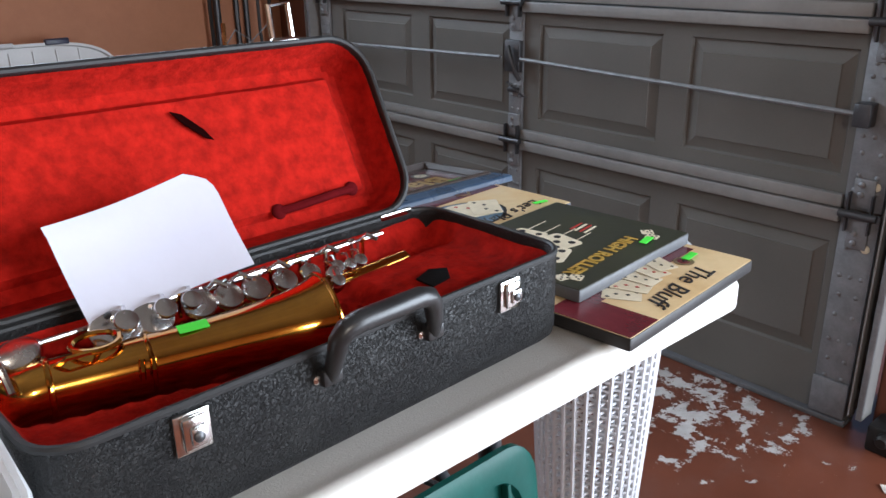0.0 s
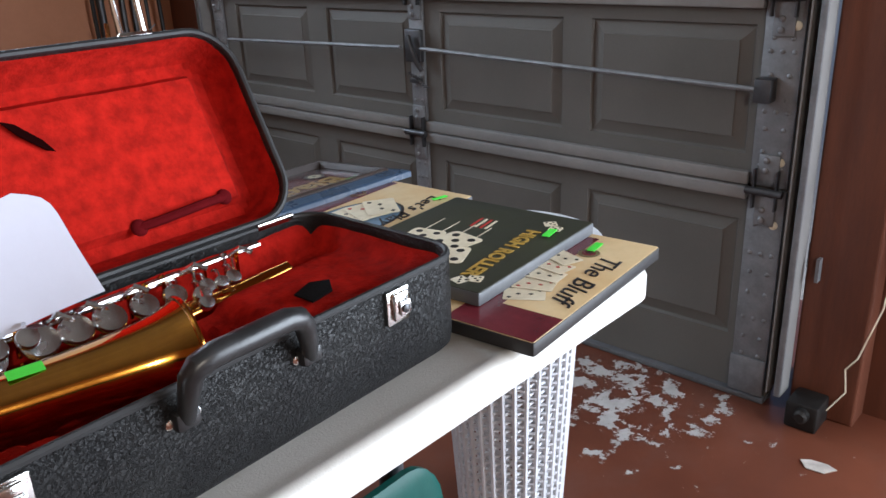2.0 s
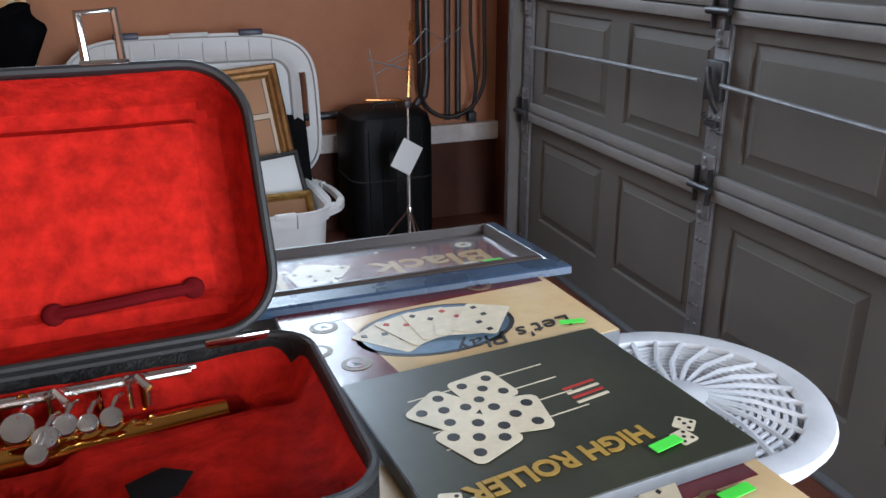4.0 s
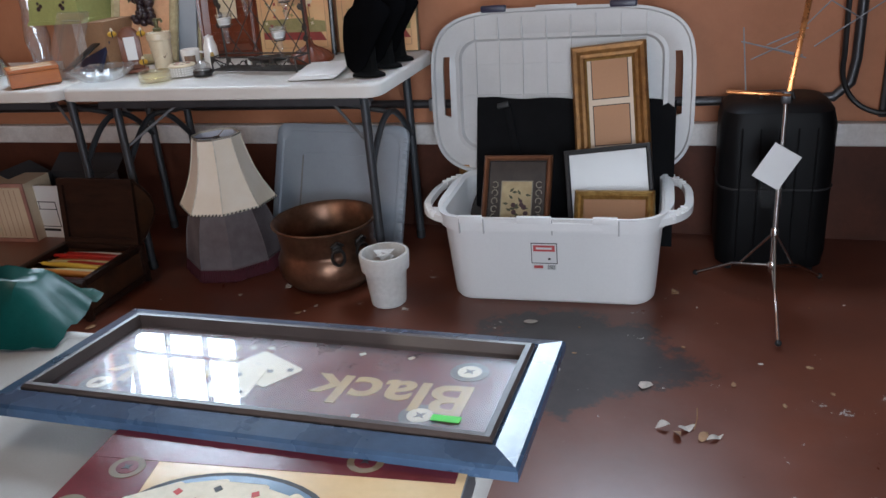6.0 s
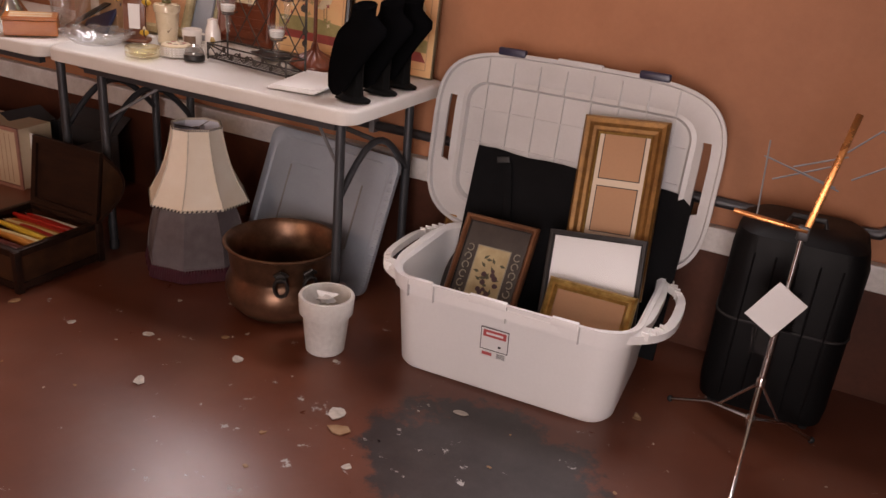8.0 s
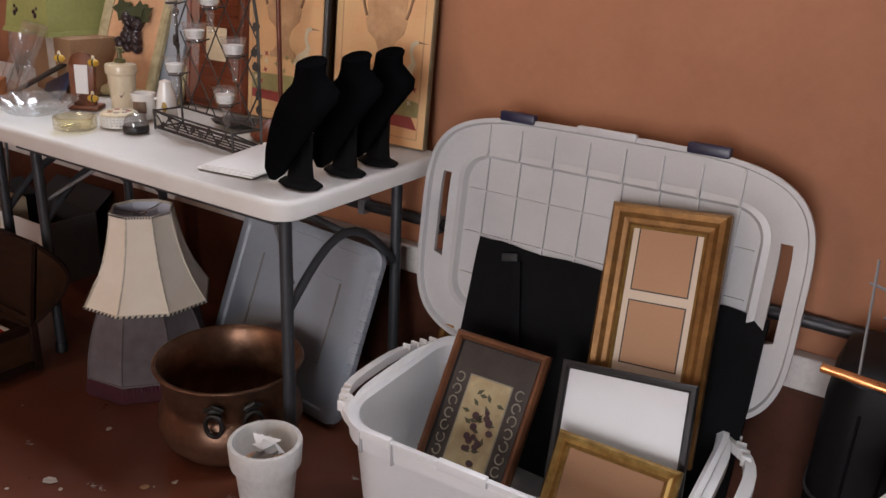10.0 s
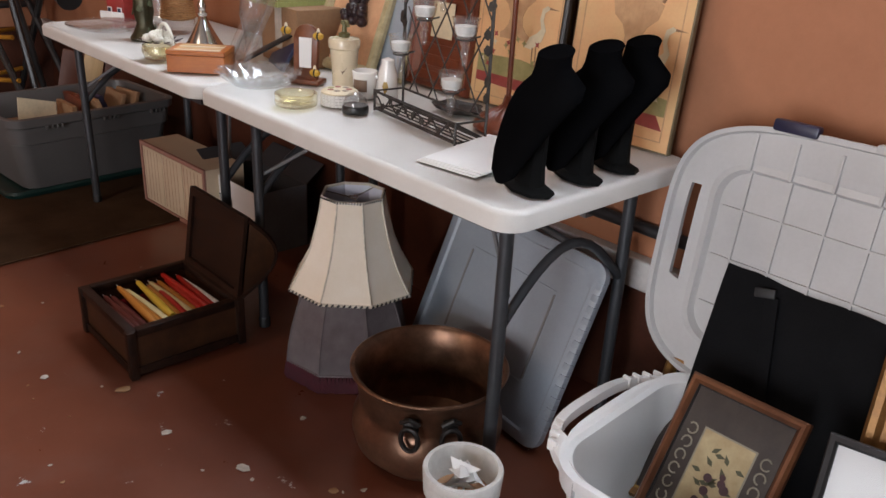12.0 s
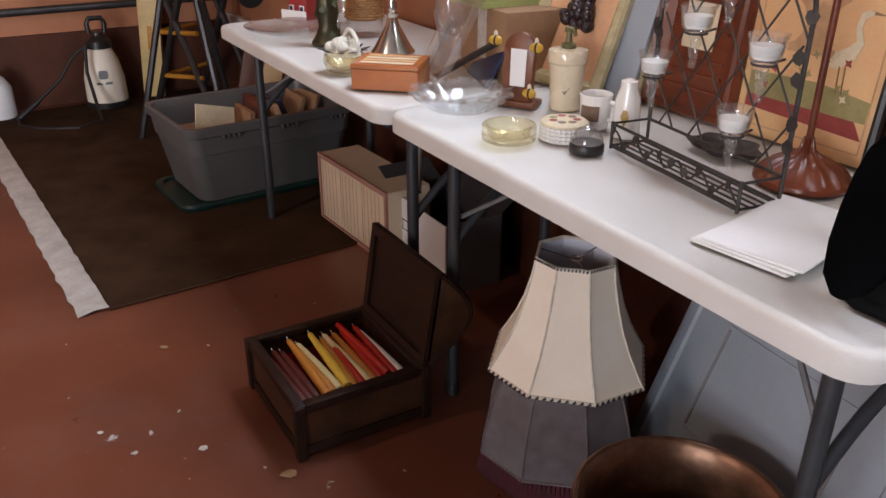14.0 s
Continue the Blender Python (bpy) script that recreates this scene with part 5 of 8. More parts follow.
def stadium(w, d, p=2.6, n=56, cx=0.0, cy=0.0):
    out = []
    for k in range(n):
        a = 2 * math.pi * (k + 0.5) / n
        c, q = math.cos(a), math.sin(a)
        out.append((cx + w / 2 * math.copysign(abs(c) ** (2 / p), c), cy + d / 2 * math.copysign(abs(q) ** (2 / p), q)))
    return out


fl = slotted([(stadium(BL + 0.015, BD + 0.045, 6), BHt - 0.012), (stadium(BL + 0.075, BD + 0.055, 4), BHt - 0.004), (stadium(BL + 0.150, BD + 0.062, 3.2), BHt - 0.010), (stadium(BL + 0.205, BD + 0.075, 3.0), BHt - 0.016)], lambda x, y, q: q == 1 and abs(x) > BL / 2 and abs(y) < 0.155, 0.024)
hd = part("rim_flange", fl, "bin_white", sb, "wide rim with hand slots")
for s in (-1, 1):
    for y in (-0.205, -0.180, -0.155, -0.130, 0.130, 0.155, 0.180, 0.205):
        xx = BL / 2 + 0.086 - 0.034 * (abs(y) / 0.17) ** 2.5
        part("grip_rib", bx(s * xx - 0.013, s * xx + 0.010, y - 0.004, y + 0.004, BHt - 0.030, BHt - 0.004, 0.002), "bin_white", hd)
for x0, x1 in ((-0.30, -0.22), (-0.10, 0.018), (0.155, 0.235)):
    part("rim_catch", bx(x0, x1, -BD / 2 - 0.039, -BD / 2 - 0.022, BHt - 0.018, BHt + 0.006, 0.003), "bin_white", sb)
for x in (-0.30, -0.215, 0.02, 0.24):
    part("rim_groove", bx(x - 0.0025, x + 0.0025, -BD / 2 - 0.0365, -BD / 2 - 0.026, BHt - 0.056, BHt - 0.004, 0.001), "lid_white", sb)
lb = part("paper_label", bx(-0.052, 0.038, -0.0006, 0.0, 0.128, 0.205, 0.0), "frame_black", sb, "printed paper label", m=pose(-0.005, -BD / 2 + 0.003, 0.028, 5.0, 0, 0))
part("label_face", bx(-0.0495, 0.0355, -0.0012, -0.0006, 0.131, 0.202), "card_white", lb)
part("label_band", bx(-0.044, 0.030, -0.0017, -0.0012, 0.174, 0.197), "label_red", lb)
part("label_bar", bx(-0.034, 0.020, -0.0021, -0.0017, 0.182, 0.189), "card_white", lb)
part("label_mark", bx(0.006, 0.015, -0.0017, -0.0012, 0.143, 0.150), "frame_black", lb)
bc = part("barcode", bx(-0.050, 0.034, -0.0012, -0.0006, 0.104, 0.1265), "card_white", lb)
for k in range(9):
    part("bar", bx(0.004 + 0.003 * k, 0.0055 + 0.003 * k, -0.0016, -0.0012, 0.107, 0.124), "frame_black", bc)
part("bar_block", bx(-0.044, -0.012, -0.0016, -0.0012, 0.110, 0.121), "label_red", bc)

bl = thing("leaning_bin_cover", "white ribbed plastic bin lid standing against the wall", "bin lid", pose(-1.223, 0.440, 0.287, 83.5, 0, 0.5) @ Matrix.Diagonal((1.011, 1, 1, 1)))
lw, lh = 0.93, 0.605


def lo2(k, r):
    return rrect(lw - 2 * k, lh - 2 * k, r, 9, 0, lh / 2)


# outer band with two real hand slots
pan = slotted([(stadium(lw - 0.195, lh - 0.195, 7, 72, 0, lh / 2), 0.004), (stadium(lw - 0.135, lh - 0.14, 6, 72, 0, lh / 2), 0.010), (stadium(lw - 0.085, lh - 0.09, 5, 72, 0, lh / 2), 0.010), (stadium(lw - 0.030, lh - 0.030, 4.4, 72, 0, lh / 2), 0.010), (stadium(lw - 0.022, lh - 0.022, 4.4, 72, 0, lh / 2), 0.022), (stadium(lw, lh, 4.2, 72, 0, lh / 2), 0.022)], lambda x, y, q: q == 1 and abs(x) > 0.37 and abs(y - lh * 0.55) < 0.105, 0.012)
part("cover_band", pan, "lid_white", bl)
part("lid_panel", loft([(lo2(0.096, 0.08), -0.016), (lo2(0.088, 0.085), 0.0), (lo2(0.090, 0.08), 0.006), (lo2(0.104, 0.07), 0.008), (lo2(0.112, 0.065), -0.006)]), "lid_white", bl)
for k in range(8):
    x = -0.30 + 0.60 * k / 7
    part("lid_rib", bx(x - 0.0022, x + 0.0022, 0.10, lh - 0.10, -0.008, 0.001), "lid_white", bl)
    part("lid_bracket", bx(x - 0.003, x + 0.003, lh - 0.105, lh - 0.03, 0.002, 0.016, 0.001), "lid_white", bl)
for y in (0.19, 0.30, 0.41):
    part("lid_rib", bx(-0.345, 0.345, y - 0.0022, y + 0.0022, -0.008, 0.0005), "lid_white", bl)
for x in (-0.225, 0.222):
    part("lid_latch", bx(x - 0.045, x + 0.045, lh - 0.012, lh + 0.012, 0.004, 0.030, 0.005), "latch_navy", bl, "dark blue snap latch")
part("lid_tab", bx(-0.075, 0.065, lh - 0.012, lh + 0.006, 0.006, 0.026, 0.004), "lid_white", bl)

bag = thing("black_portfolio", "flat black fabric portfolio bag standing in the bin", "bag", pose(-1.168, 0.325, 0.07, 74, 0, 0.5))
bm = bmesh.new()
gv = [[bm.verts.new((-0.355 + 0.71 * i / 24, 0.53 * j / 14 + 0.006 * noise.noise((i * 0.4, 0, j * 0.1)) * (j / 14) - 0.016 * (i / 24) * (j / 14), 0.006 * noise.noise((i * 0.3, j * 0.3, 5)))) for j in range(15)] for i in range(25)]
for i in range(24):
    for j in range(14):
        bm.faces.new((gv[i][j], gv[i + 1][j], gv[i + 1][j + 1], gv[i][j + 1]))
ex = bmesh.ops.extrude_face_region(bm, geom=bm.faces[:])
for v in [e for e in ex["geom"] if isinstance(e, bmesh.types.BMVert)]:
    v.co.z -= 0.022
part("cloth_body", bm, "black_cloth", bag)
part("strap", moved(bx(-0.014, 0.014, -0.20, 0.02, 0, 0.005, 0.001), pose(-0.235, 0.475, 0.007, 0, 0, 12)), "black_cloth", bag, "black webbing strap")
part("buckle", moved(bx(-0.022, 0.022, -0.010, 0.010, 0, 0.008, 0.003), pose(-0.255, 0.50, 0.008, 0, 0, 12)), "black_rubber", bag)


def gilt(name, label, m, w, h, t, sect, mt_, lip="gold_lip", bw=0.05, inner="mat_cream"):
    f = thing(name, label, "picture frame", m)
    part("moulding", moved(picture_frame(w, h, sect), pose(0, h / 2, 0)), mt_, f, smooth=False)
    lipd = sect[-1][0]
    part("lip", moved(picture_frame(w - 2 * lipd + 0.012, h - 2 * lipd + 0.012, [(0.0, 0.002), (0.0, 0.012), (0.004, 0.014), (0.009, 0.010), (0.009, 0.002)]), pose(0, h / 2, 0)), lip, f, smooth=False)
    part("mount", bx(-w / 2 + lipd - 0.004, w / 2 - lipd + 0.004, lipd - 0.004, h - lipd + 0.004, 0.003, 0.006), inner, f)
    return f


gf = gilt("gilt_multi_frame", "tall gilt frame with a cream two-window mount", pose(-1.000, 0.280, 0.262, 70, 0, 0) @ pose(0, 0, 0, 0, 0, 5), 0.254, 0.53, 0.03, [(0, 0), (0, 0.020), (0.008, 0.030), (0.020, 0.028), (0.030, 0.020), (0.040, 0.018), (0.048, 0.012), (0.048, 0)], "gold_frame")
for y in (0.415, 0.255):
    w = part("window_bevel", bx(-0.063, 0.063, y - 0.070, y + 0.070, 0.006, 0.0068), "frame_black", gf)
    part("backing_card", bx(-0.060, 0.060, y - 0.067, y + 0.067, 0.0068, 0.0074), "kraft_card", w)

bf = gilt("floral_print_frame", "dark wood frame with a berry print", pose(-1.333, 0.100, 0.105, 56, 0, 0) @ pose(0, 0, 0, 0, 0, 1) @ Matrix.Diagonal((0.85, 0.86, 1, 1)), 0.285, 0.42, 0.03, [(0, 0), (0, 0.016), (0.006, 0.024), (0.014, 0.024), (0.022, 0.015), (0.022, 0)], "copper_frame", "frame_black", inner="dark_mat")
part("print_border", bx(-0.066, 0.066, 0.075, 0.315, 0.006, 0.0068), "scroll_print", bf)
part("print", bx(-0.062, 0.062, 0.079, 0.311, 0.0068, 0.0074), "aged_print", bf, "aged cream print")
for s in (-1, 1):
    for k in range(8):
        y = 0.06 + 0.034 * k
        part("scroll", tube([(s * (0.092 + 0.012 * math.cos(a + k)), y + 0.013 * math.sin(a + k), 0.0072) for a in [5.0 * q / 9 for q in range(10)]], 0.0022, 5), "scroll_print", bf)
for k in range(16):
    part("berry", moved(flat(disc(0, 0, random.uniform(0.007, 0.012), 12), 0, 0.0005), pose(random.uniform(-0.045, 0.045), random.uniform(0.09, 0.23), 0.0075 + 0.0002 * k)), "berry_print", bf)
for k in range(20):
    part("leaf", moved(flat([(0, 0), (0.006, 0.010), (0, 0.026), (-0.006, 0.010)], 0, 0.0004), pose(random.uniform(-0.042, 0.042), random.uniform(0.12, 0.27), 0.0075, 0, 0, random.uniform(-110, 110))), "leaf_print", bf)

wf = gilt("black_photo_frame", "thin black frame holding a blank white sheet", pose(-0.990, 0.130, 0.114, 66, 0, 0) @ pose(0, 0, 0, 0, 0, 6.5) @ Matrix.Diagonal((0.875, 0.875, 1, 1)), 0.33, 0.42, 0.02, [(0, 0), (0, 0.012), (0.003, 0.015), (0.013, 0.015), (0.016, 0.010), (0.016, 0)], "frame_black", "frame_black", inner="card_white")
gq = bmesh.new()
gq.faces.new([gq.verts.new(q) for q in ((-0.15, 0.014, 0.0105), (0.15, 0.014, 0.0105), (0.15, 0.406, 0.0105), (-0.15, 0.406, 0.0105))])
mg = part("glass", gq, "museum_glass", wf)
if mg.data.polygons[0].normal.z < 0:
    mg.data.flip_normals()
mg.visible_shadow = False
gilt("small_gilt_frame", "small ornate gilt frame with brown card", pose(-0.990, 0.054, 0.125, 58, 0, 0) @ pose(0, 0, 0, 0, 0, 1) @ Matrix.Diagonal((0.945, 0.945, 1, 1)), 0.275, 0.25, 0.02, [(0, 0), (0, 0.016), (0.006, 0.025), (0.014, 0.020), (0.022, 0.022), (0.028, 0.012), (0.028, 0)], "gold_lip", "gold_lip", inner="kraft_card")
of = gilt("gilt_side_frame", "old gilt frame tucked into the side of the bin", pose(-1.470, 0.270, 0.06, 52, 0, 14), 0.18, 0.33, 0.02, [(0, 0), (0, 0.016), (0.006, 0.025), (0.016, 0.020), (0.024, 0.012), (0.024, 0)], "gold_frame", inner="dark_mat")

# ---- black suitcase ----
sc = thing("suitcase", "upright black hard suitcase against the wall", "suitcase", pose(-0.497, 0.430, 0, 0, 0, 2) @ Matrix.Diagonal((0.86, 1, 1.02, 1)))
so = lambda k: rrect(0.41 - 2 * k, 0.30 - 2 * k, 0.07, 6)
part("shell", loft([(so(0.03), 0.02), (so(0.006), 0.03), (so(0.0), 0.08), (so(0.0), 0.50), (so(0.012), 0.545), (so(0.04), 0.565)]), "suitcase_black", sc)
for k in range(5):
    x = -0.13 + 0.065 * k
    part("shell_rib", tube([(x, -0.150, 0.06), (x, -0.152, 0.30), (x, -0.150, 0.50)], 0.0035, 6), "suitcase_black", sc)
part("seam", tube([(x, y, 0.30) for x, y in so(-0.001)], 0.004, 6, True), "black_rubber", sc)
part("grab_handle", tube([(-0.06, -0.02, 0.56), (-0.05, -0.02, 0.585), (0.05, -0.02, 0.585), (0.06, -0.02, 0.56)], 0.008, 8), "black_rubber", sc)
part("luggage_sleeve", bx(-0.035, 0.035, -0.157, -0.150, 0.30, 0.42, 0.002), "thin_plastic", sc, "clear plastic tag sleeve")
for x in (-0.15, 0.15):
    part("wheel", moved(lathe([(0.025, -0.012), (0.028, 0), (0.025, 0.012)], 16), pose(x, -0.10, 0.028, 0, 90, 0)), "black_rubber", sc)

# ---- folding music stand ----
ms = thing("music_stand", "folding chrome music stand with an orange metal desk and white tag", "music stand", pose(-0.502, 0.08, 0.01))
part("pole", join(tube([(0, 0, 0.10), (0, 0, 0.44)], 0.0085, 10), tube([(0, 0, 0.43), (0, 0, 0.655)], 0.006, 10)), "chrome", ms)
part("collar", lathe([(0.012, 0.42), (0.013, 0.425), (0.013, 0.45), (0.010, 0.455)], 12), "dark_steel", ms)
hb = part("hub", lathe([(0.013, 0.10), (0.014, 0.105), (0.014, 0.125), (0.011, 0.13)], 12), "chrome", ms)
part("upper_hub", lathe([(0.012, 0.215), (0.0125, 0.22), (0.0125, 0.24), (0.010, 0.245)], 12), "chrome", ms)
for x, y in ((0.006, -0.300), (-0.225, 0.155), (0.165, 0.175)):
    lg = part("leg", tube([(0, 0, 0.118), (x * 0.5, y * 0.5, 0.085), (x, y, 0.008)], 0.0055, 8), "chrome", ms)
    part("strut", tube([(0, 0, 0.23), (x * 0.42, y * 0.42, 0.088)], 0.0038, 6), "chrome", lg)
    part("rubber_tip", ball(0.010, (x, y, 0.009), seg=8), "black_rubber", lg)
part("desk_lip", moved(bx(-0.155, 0.02, -0.010, 0.012, -0.002, 0.006, 0.002), pose(-0.01, -0.005, 0.655, 0, 4, 2)), "orange_desk", ms, "orange metal lip of the folded desk")
part("desk_spine", moved(bx(-0.008, 0.008, -0.005, 0.007, 0, 0.29, 0.002), pose(0.005, 0.0, 0.655, -16, 9, 0)), "orange_desk", ms)
part("clamp", bx(-0.014, 0.014, -0.012, 0.012, 0.63, 0.665, 0.004), "dark_steel", ms)
for a, b in (((-0.11, 0.0, 0.66), (-0.125, 0.05, 0.84)), ((-0.125, 0.05, 0.80), (0.05, 0.07, 0.745)), ((-0.06, 0.04, 0.79), (0.05, 0.07, 0.83)), ((0.045, 0.07, 0.84), (0.105, 0.09, 0.90)), ((0.105, 0.09, 0.90), (0.19, 0.10, 0.845)), ((0.07, 0.08, 0.775), (0.27, 0.12, 0.905)), ((-0.10, 0.06, 0.745), (0.02, 0.07, 0.80)), ((0.04, 0.06, 0.755), (-0.13, 0.05, 0.80))):
    part("desk_rib", tube([a, b], 0.0022, 6), "galvanised", ms)
part("paper_tag", moved(bx(-0.045, 0.045, -0.0006, 0.0006, -0.058, 0.058), pose(-0.012, -0.018, 0.445, -4, 32, 6)), "card_white", ms, "square white paper tag")
part("tag_sleeve", moved(bx(-0.030, 0.030, -0.0015, 0.0015, -0.05, 0.05), pose(-0.022, -0.012, 0.36, 0, -4, 0)), "thin_plastic", ms, "clear plastic sleeve")

# ---- pots under and beside the table ----
wp2 = thing("flower_pot", "small white painted flower pot with crumpled paper", "flower pot", pose(-1.732, -0.088, 0) @ Matrix.Scale(1.15, 4))
part("pot", lathe([(0.048, 0.0), (0.052, 0.004), (0.062, 0.105), (0.063, 0.112), (0.071, 0.114), (0.074, 0.160), (0.072, 0.164), (0.064, 0.164), (0.060, 0.118), (0.055, 0.108), (0.050, 0.02)], 40), "terracotta_white", wp2)
part("soil_card", moved(lathe([(0.058, 0.098), (0.057, 0.104), (0.001, 0.106)], 24), pose(0, 0, 0)), "kraft_card", wp2)
random.seed(5)
for k in range(7):
    bm = bmesh.new()
    vs = [bm.verts.new((random.uniform(-0.034, 0.034), random.uniform(-0.034, 0.034), random.uniform(0.108, 0.172))) for _ in range(5)]
    bm.faces.new(vs[:3]), bm.faces.new((vs[0], vs[2], vs[3])), bm.faces.new((vs[1], vs[2], vs[4]))
    part("paper_scrap", bm, "card_white", wp2, smooth=False)

cp = thing("copper_pot", "large aged copper cauldron with iron ring handles", "copper pot", pose(-2.012, 0.062, 0, 0, 0, -40) @ Matrix.Diagonal((1.02, 1.02, 0.93, 1)))
part("pot", lathe([(0.10, 0.0), (0.14, 0.008), (0.172, 0.045), (0.182, 0.085), (0.180, 0.120), (0.168, 0.148), (0.164, 0.156), (0.165, 0.166), (0.172, 0.235), (0.182, 0.252), (0.186, 0.258), (0.184, 0.263), (0.177, 0.262), (0.168, 0.250), (0.160, 0.165), (0.158, 0.152), (0.172, 0.118), (0.173, 0.085), (0.160, 0.045), (0.10, 0.012)], 56), "aged_copper", cp)
part("rim_bead", tube([(0.183 * math.cos(2 * math.pi * k / 56), 0.183 * math.sin(2 * math.pi * k / 56), 0.260) for k in range(56)], 0.0048, 8, True), "aged_copper", cp)
for a in (-14, 14, 166, 194):
    mm = pose(0, 0, 0, 0, 0, a)
    hk = part("handle_lug", moved(bx(0.170, 0.186, -0.018, 0.018, 0.185, 0.222, 0.007), mm), "iron_dark", cp, "wrought iron lug")
    part("ring", moved(tube([(0.190 + 0.004 * math.cos(q), 0.020 * math.cos(q), 0.172 + 0.032 * math.sin(q)) for q in [2 * math.pi * k / 18 for k in range(18)]], 0.006, 8, True), mm), "iron_dark", hk)
    part("curl", moved(tube([(0.186, -0.02, 0.215), (0.194, 0.0, 0.232), (0.186, 0.02, 0.215)], 0.006, 8), mm), "iron_dark", hk)

# ---- grey lid leaning on the wall behind the pot ----
gy = thing("grey_tote_lid", "grey plastic tote lid leaning against the wall", "tote lid", pose(-2.100, 0.275, 0.012, 68, 0, -6) @ Matrix.Diagonal((0.98, 0.90, 1, 1)))
go2 = lambda k: rrect(0.60 - 2 * k, 0.56 - 2 * k, 0.045, 5, 0, 0.28)
part("panel", loft([(go2(0.0), -0.012), (go2(0.0), 0.006), (go2(0.006), 0.010), (go2(0.030), 0.010), (go2(0.036), 0.004), (go2(0.05), 0.004)]), "grey_lid", gy)
for x in (-0.17, 0.17):
    part("ridge", bx(x - 0.003, x + 0.003, 0.16, 0.42, 0.003, 0.0075, 0.001), "rail_paint", gy)
for y in (0.15, 0.43):
    part("ridge", bx(-0.17, 0.17, y - 0.002, y + 0.002, 0.003, 0.0065, 0.001), "grey_lid", gy)
for k in range(14):
    y = 0.06 + 0.44 * k / 13
    part("edge_notch", bx(0.282, 0.304, y - 0.010, y + 0.010, -0.008, 0.012, 0.003), "grey_lid", gy)

# ---- lamp shades ----


def octo(r, f=0.72):
    c = r * f
    return [(r, -c * 0.58), (r, c * 0.58), (c * 0.72, r), (-c * 0.72, r), (-r, c * 0.58), (-r, -c * 0.58), (-c * 0.72, -r), (c * 0.72, -r)]


def bell_shade(name, label, m, stack, mt_, lining, braid):
    s = thing(name, label, "lamp shade", m)
    outs = [octo(r) for r, z in stack]
    for k in range(8):
        j = (k + 1) % 8
        part("panel", rings([[(o[k][0], o[k][1], z), (o[j][0], o[j][1], z)] for o, (r, z) in zip(outs, stack)], False, False, False), mt_, s)
        part("seam_braid", tube([(o[k][0] * 1.006, o[k][1] * 1.006, z) for o, (r, z) in zip(outs, stack)], 0.0024, 6), braid, s)
    part("lining", loft([([(x * 0.975, y * 0.975) for x, y in o], z) for o, (r, z) in zip(outs, stack)], False, False), lining, s)
    for i in (0, -1):
        part("edge_braid", tube([(x, y, stack[i][1]) for x, y in outs[i]], 0.0042, 6, True), braid, s)
        o, z = outs[i], stack[i][1]
        n = 9
        for k in range(8):
            j = (k + 1) % 8
            for q in range(n):
                f0, f1 = q / n, (q + 0.45) / n
                a = [o[k][c] + (o[j][c] - o[k][c]) * f0 for c in (0, 1)]
                b = [o[k][c] + (o[j][c] - o[k][c]) * f1 for c in (0, 1)]
                DASH.append(((a[0] * 1.012, a[1] * 1.012, z - 0.002), (b[0] * 1.012, b[1] * 1.012, z + 0.002)))
    return s


DASH = []
ls = bell_shade("lamp_shade", "cream fabric bell lamp shade with corded edges", pose(-2.462, 0.165, 0.002, 0, 0, -43), [(0.164, 0.260), (0.150, 0.286), (0.128, 0.330), (0.109, 0.380), (0.095, 0.434), (0.084, 0.490), (0.080, 0.520)], "shade_cream", "shade_lining", "trim_braid")
for half in (DASH[:72], DASH[72:]):
    part("dark_cord", join(*[tube([a, b], 0.0036, 5) for a, b in half]), "ink_black", ls, "dark twisted cord stitched in the braid")
part("spider_ring", tube([(0.012 * math.cos(2 * math.pi * k / 14), 0.012 * math.sin(2 * math.pi * k / 14), 0.509) for k in range(14)], 0.0022, 6, True), "chrome", ls)
for a in (20, 140, 260):
    part("spider_arm", tube([(0.012 * math.cos(radians(a)), 0.012 * math.sin(radians(a)), 0.509), (0.088 * math.cos(radians(a)), 0.078 * math.sin(radians(a)), 0.517)], 0.0018, 5), "chrome", ls)
DASH.clear()
l2 = bell_shade("fringed_lamp_shade", "dusty grey lamp shade with magenta fringe on the floor", pose(-2.462, 0.150, 0, 0, 0, -40), [(0.166, 0.050), (0.161, 0.10), (0.150, 0.16), (0.135, 0.215), (0.119, 0.258)], "shade_grey", "shade_grey", "shade_grey")
fr_ = []
for k in range(8):
    o = octo(0.166)
    j = (k + 1) % 8
    for q in range(14):
        x, y = [o[k][c] + (o[j][c] - o[k][c]) * q / 14 for c in (0, 1)]
        fr_.append(tube([(x, y, 0.052), (x * 1.02, y * 1.02, 0.028), (x * random.uniform(1.0, 1.05), y * random.uniform(1.0, 1.05), 0.002)], 0.006, 4, taper=[0.004, 0.007, 0.009]))
part("fringe", join(*fr_), "magenta_fringe", l2, "magenta fringe")

# ---- small trunk with candles ----
tk = thing("candle_chest", "small dark wooden trunk, open, full of taper candles", "trunk", pose(-3.085, -0.375, 0))
TW, TD, TH = 0.340, 0.33, 0.145
for a in (bx(0, TW, 0, 0.014, 0.012, TH, 0.002), bx(0, TW, TD - 0.014, TD, 0.012, TH, 0.002), bx(0, 0.014, 0.014, TD - 0.014, 0.012, TH, 0.002), bx(TW - 0.014, TW, 0.014, TD - 0.014, 0.012, TH, 0.002)):
    part("side_board", a, "chest_panel", tk, smooth=False)
part("bottom_board", bx(0.014, TW - 0.014, 0.014, TD - 0.014, 0.012, 0.024), "chest_wood", tk)
